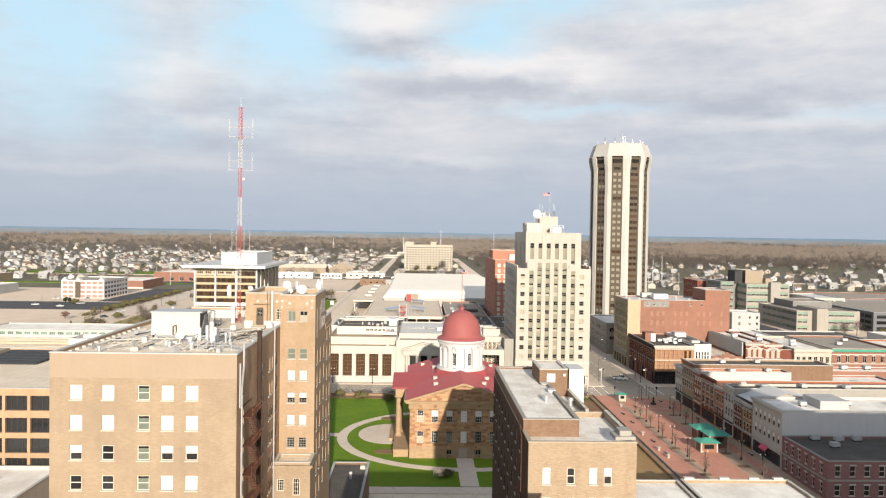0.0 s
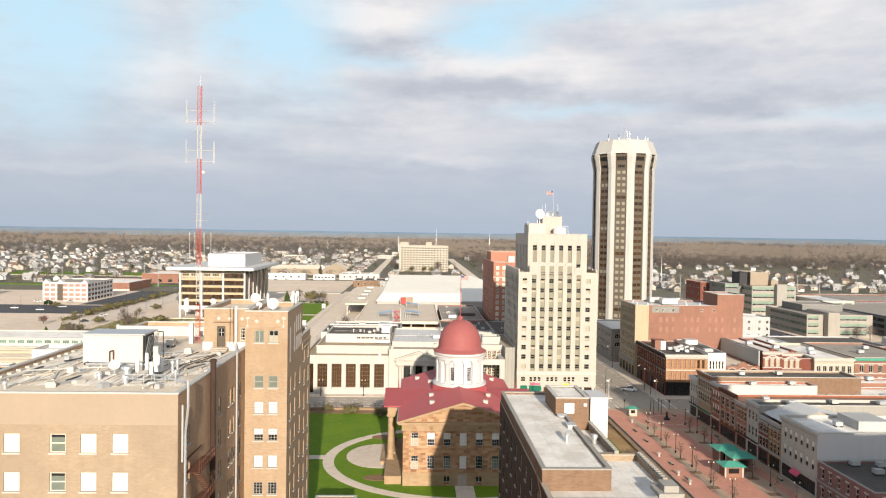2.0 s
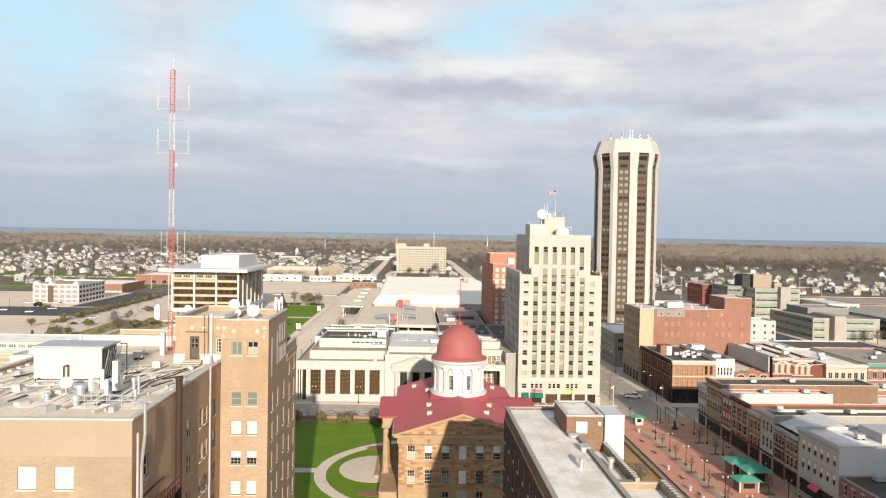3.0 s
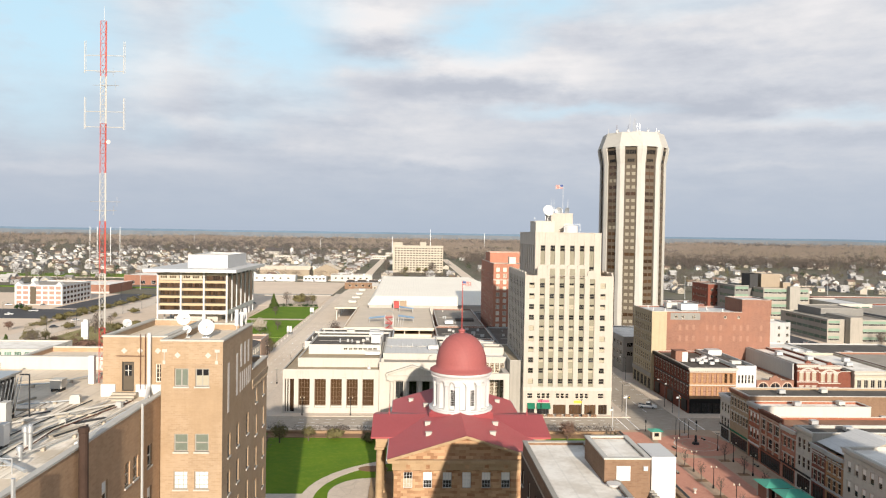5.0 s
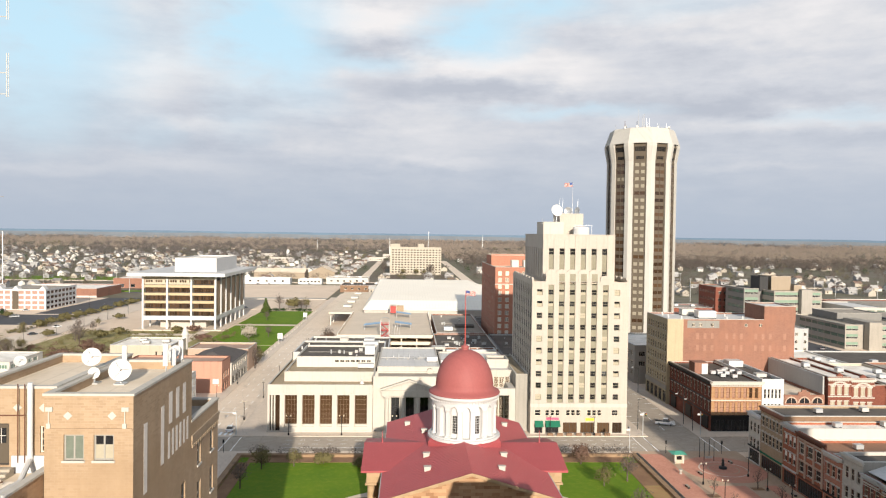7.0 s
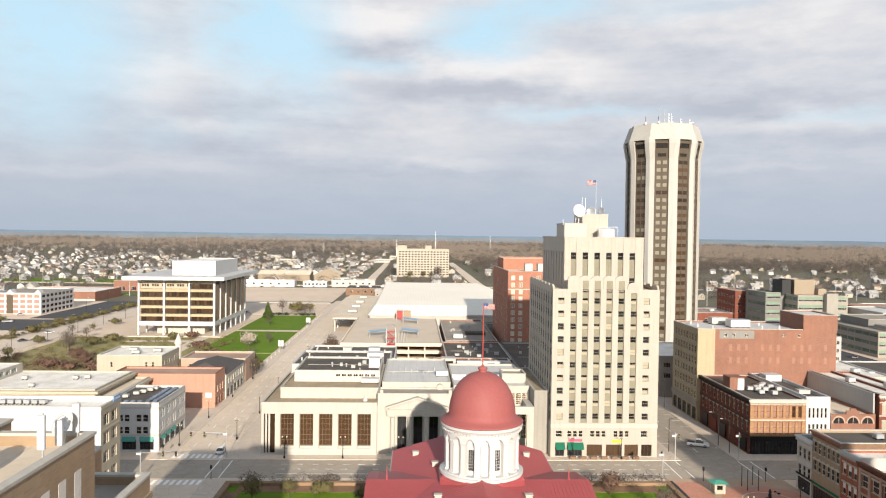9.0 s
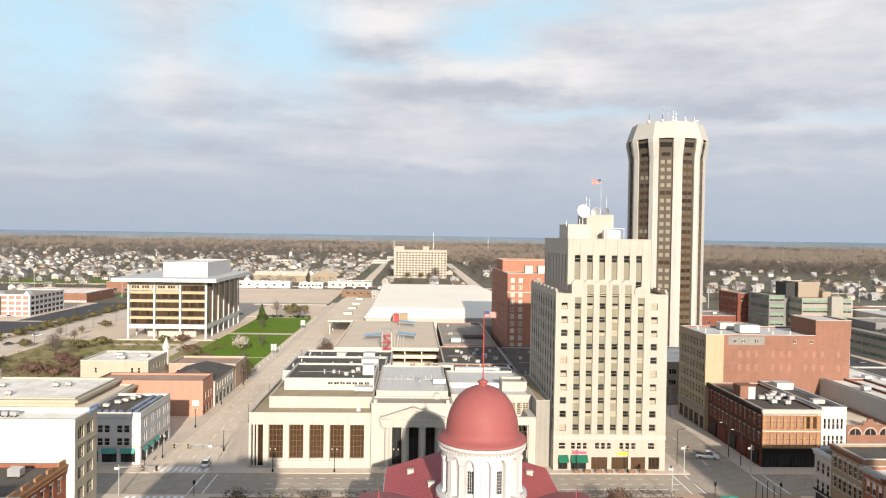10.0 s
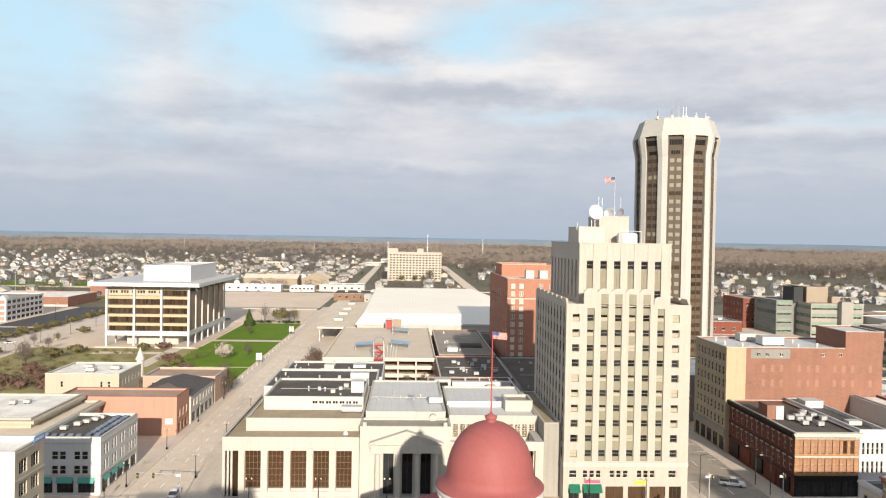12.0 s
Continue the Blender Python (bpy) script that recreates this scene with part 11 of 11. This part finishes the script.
def car(x, y, turn, paint, kind="sedan", group="", z=-0.02):
    lab = {"sedan": "parked sedan car", "pickup": "parked pickup truck", "van": "parked van"}[kind]
    t = thing("car" if kind != "pickup" else "pickup_truck", x, y, z, {CARW: "white", CARD: "dark grey", CARR: "red", CARS: "silver"}[paint] + " " + lab + " on the street", "car", group)
    m = Matrix.Translation((x, y, z)) @ Matrix.Rotation(turn, 4, 'Z')
    L, Wd = (4.6, 1.8) if kind == "sedan" else (5.6, 1.95)
    h0, h1 = (0.85, 1.42) if kind == "sedan" else (1.05, 1.85)
    b = Geo()
    prof = [(-L / 2, 0.35), (-L / 2 + 0.05, h0 - 0.1), (-L / 2 + 0.5, h0), (L / 2 - 0.3, h0), (L / 2, h0 - 0.25), (L / 2, 0.35)]
    i = len(b.v)
    for s in (-1, 1):
        b.v += [(px, s * Wd / 2, pz) for px, pz in prof]
    n = len(prof)
    b.f += [tuple(i + k for k in range(n)), tuple(i + n + k for k in range(n - 1, -1, -1))]
    b.f += [(i + k, i + n + k, i + n + (k + 1) % n, i + (k + 1) % n) for k in range(n)]
    part("body", b, paint, t, at=m)
    c = Geo()
    if kind == "sedan":
        lo, hi = (-1.5, 1.25), (-0.9, 0.55)
    elif kind == "van":
        lo, hi = (-2.6, 2.2), (-2.5, 1.5)
    else:
        lo, hi = (-0.6, 1.4), (-0.4, 0.8)
    pts = [(lo[0], Wd / 2 - 0.05, h0), (lo[1], Wd / 2 - 0.05, h0), (hi[1], Wd / 2 - 0.25, h1), (hi[0], Wd / 2 - 0.25, h1)]
    c.quad(*[(a, -bb, cc) for a, bb, cc in pts]).quad(*pts[::-1])
    for k in range(4):
        p, q = pts[k], pts[(k + 1) % 4]
        c.quad((p[0], -p[1], p[2]), (p[0], p[1], p[2]), (q[0], q[1], q[2]), (q[0], -q[1], q[2]))
    part("cabin_glass", c, GLASS, t, at=m)
    part("roof", Geo().box(hi[0] - 0.03, hi[1] + 0.03, -Wd / 2 + 0.24, Wd / 2 - 0.24, h1 + 0.004, h1 + 0.06), paint, t, at=m)
    if kind == "pickup":
        part("bed", Geo().box(-L / 2 + 0.15, -0.7, -Wd / 2 + 0.15, Wd / 2 - 0.15, h0 + 0.004, h0 + 0.02), DARKMETAL, t, at=m)
    for sx in (-L * 0.31, L * 0.31):
        for sy in (-1, 1):
            w = part("wheel", Geo().lathe([(0.33, -0.11), (0.33, 0.11)], 14), RUBBER, t, at=m @ Matrix.Translation((sx, sy * (Wd / 2 - 0.06), 0.35)) @ Matrix.Rotation(math.pi / 2, 4, 'X'))
            child("rim", Geo().lathe([(0.19, -0.12), (0.19, 0.12)], 10).mesh("rim", GALV), w)
    for sy in (-1, 1):
        part("headlight", Geo().box(L / 2 - 0.02, L / 2 + 0.015, sy * Wd * 0.36 - 0.18, sy * Wd * 0.36 + 0.18, h0 - 0.42, h0 - 0.26), LAMPGLASS, t, at=m)
        part("tail_light", Geo().box(-L / 2 - 0.015, -L / 2 + 0.03, sy * Wd * 0.38 - 0.14, sy * Wd * 0.38 + 0.14, h0 - 0.4, h0 - 0.2), STREETRED, t, at=m)


car(75.6, 257.5, radians(-20), CARW, "pickup")
car(-46.4, 250.6, radians(95), CARW)
car(68.2, 318.0, radians(90), CARR)
for k, (x, y, p) in enumerate(((68.0, 330, CARD), (68.0, 338, CARS), (79.2, 326, CARD), (79.2, 345, CARW), (-241, 486, CARW), (-236, 505, CARS), (-262, 495, CARW), (-247, 540, CARS), (-270, 540, CARW), (-262, 540, CARD),
                               (140, 400, CARS), (146, 400, CARD), (152, 400, CARW), (160, 415, CARS), (172, 400, CARD), (190, 415, CARW), (205, 400, CARS), (-188, 430, CARD), (-190, 460, CARW), (-130, 560, CARW), (-120, 575, CARD), (-112, 568, CARS), (-150, 800, CARS), (-140, 806, CARW), (-100, 808, CARW))):
    car(x, y, radians(90 if k < 4 else 3 * k), p, "sedan" if k % 5 else "van", "parked cars")
# dishes, mast and flag on the cream tower
dish(43.3, 258.8, 57.3, 1.7, 12, "large white satellite dish on the tower penthouse", stand=2.9, tilt=12)
dish(47.2, 260.8, 59.8, 1.3, -30, "round mesh dish on the tower penthouse", mat=GALV, stand=0.5, tilt=8)
dish(50.0, 261.0, 59.8, 1.1, -60, "round mesh dish on the tower penthouse", mat=GALV, stand=0.8, tilt=8)
for x, y, z, h in ((42.6, 259, 57.3, 5.4), (46.0, 263, 59.8, 5.0), (50.6, 264, 59.8, 5.2), (44.9, 262, 59.8, 5.2), (39.2, 258.5, 57.3, 1.6)):
    solo("whip_antenna", Geo().tube((x, y, z), (x, y, z + h), 0.07, 0.03), GALV, "thin metal antenna on the tower roof", "antenna", "tower antennas")
fp = thing("roof_flagpole", 48.6, 262, 59.8, "white flagpole with a red and white flag", "flagpole")
part("pole", Geo().tube((48.6, 262, 59.8), (48.6, 262, 69.6), 0.06, 0.03), WHITE, fp)
flag(fp, 48.6, 262, 69.5, 2.4, 1.2, -1)
plant_ob = thing("cooling_tank", 50.0, 256.5, 53.4, "round white cooling tank on a steel frame", "tank")
part("tank", Geo().lathe([(2.1, 54.0), (2.25, 54.2), (2.25, 56.3), (2.0, 56.6), (0.9, 56.75)], 20, 50.0, 256.5), WHITE, plant_ob, "white round tank")
for x in (48.3, 51.5):
    for y in (255.0, 257.8):
        part("frame_leg", Geo().box(x, x + 0.15, y, y + 0.15, 53.4, 54.05), GALV, plant_ob)
part("rail", Geo().box(47.6, 52.4, 254.0, 254.06, 57.0, 57.06).box(47.6, 47.66, 254.0, 254.06, 54.0, 57.0).box(52.34, 52.4, 254.0, 254.06, 54.0, 57.0), GALV, plant_ob)
for k in range(10):
    a = k * 0.63
    x, y = WX + 12.4 * math.cos(a), WYC + 12.4 * math.sin(a)
    if k % 3 == 0:
        dish(x, y, 102.7, 0.7, 20 * k, "small white dish on the hotel tower roof", stand=0.6)
    else:
        solo("whip_antenna", Geo().tube((x, y, 102.7), (x, y, 104.6 + (k % 4)), 0.09, 0.05), GREYPAINT, "thin metal antenna on the hotel roof", "antenna", "hotel roof antennas")
for x, y, h in ((106, 384, 112.5), (108.4, 385, 110.5), (110, 388, 111.0)):
    solo("whip_antenna", Geo().tube((x, y, 102.7), (x, y, h), 0.13, 0.05), GREYPAINT, "tall thin antenna on the hotel roof", "antenna", "hotel roof antennas")
for x, y, h, mat in ((98.2, 379.0, 3.6, RUST), (102.6, 375.4, 3.2, DARKMETAL), (106.8, 375.0, 4.4, GALV), (108.0, 375.0, 4.2, GALV), (112.0, 375.4, 2.2, GALV), (116.6, 377.2, 2.4, GALV)):
    ob = thing("crown_antenna", x, y, 102.6, "slim antenna mast with a small pale base on the tower crown", "antenna", "hotel crown antennas")
    part("mast", Geo().tube((x, y, 102.6), (x, y, 102.6 + h), 0.14, 0.08), mat, ob)
    part("base", Geo().lathe([(0.5, 102.5), (0.6, 103.0), (0.45, 103.6), (0.15, 103.8)], 10, x, y), WHITE, ob, "white round antenna base")
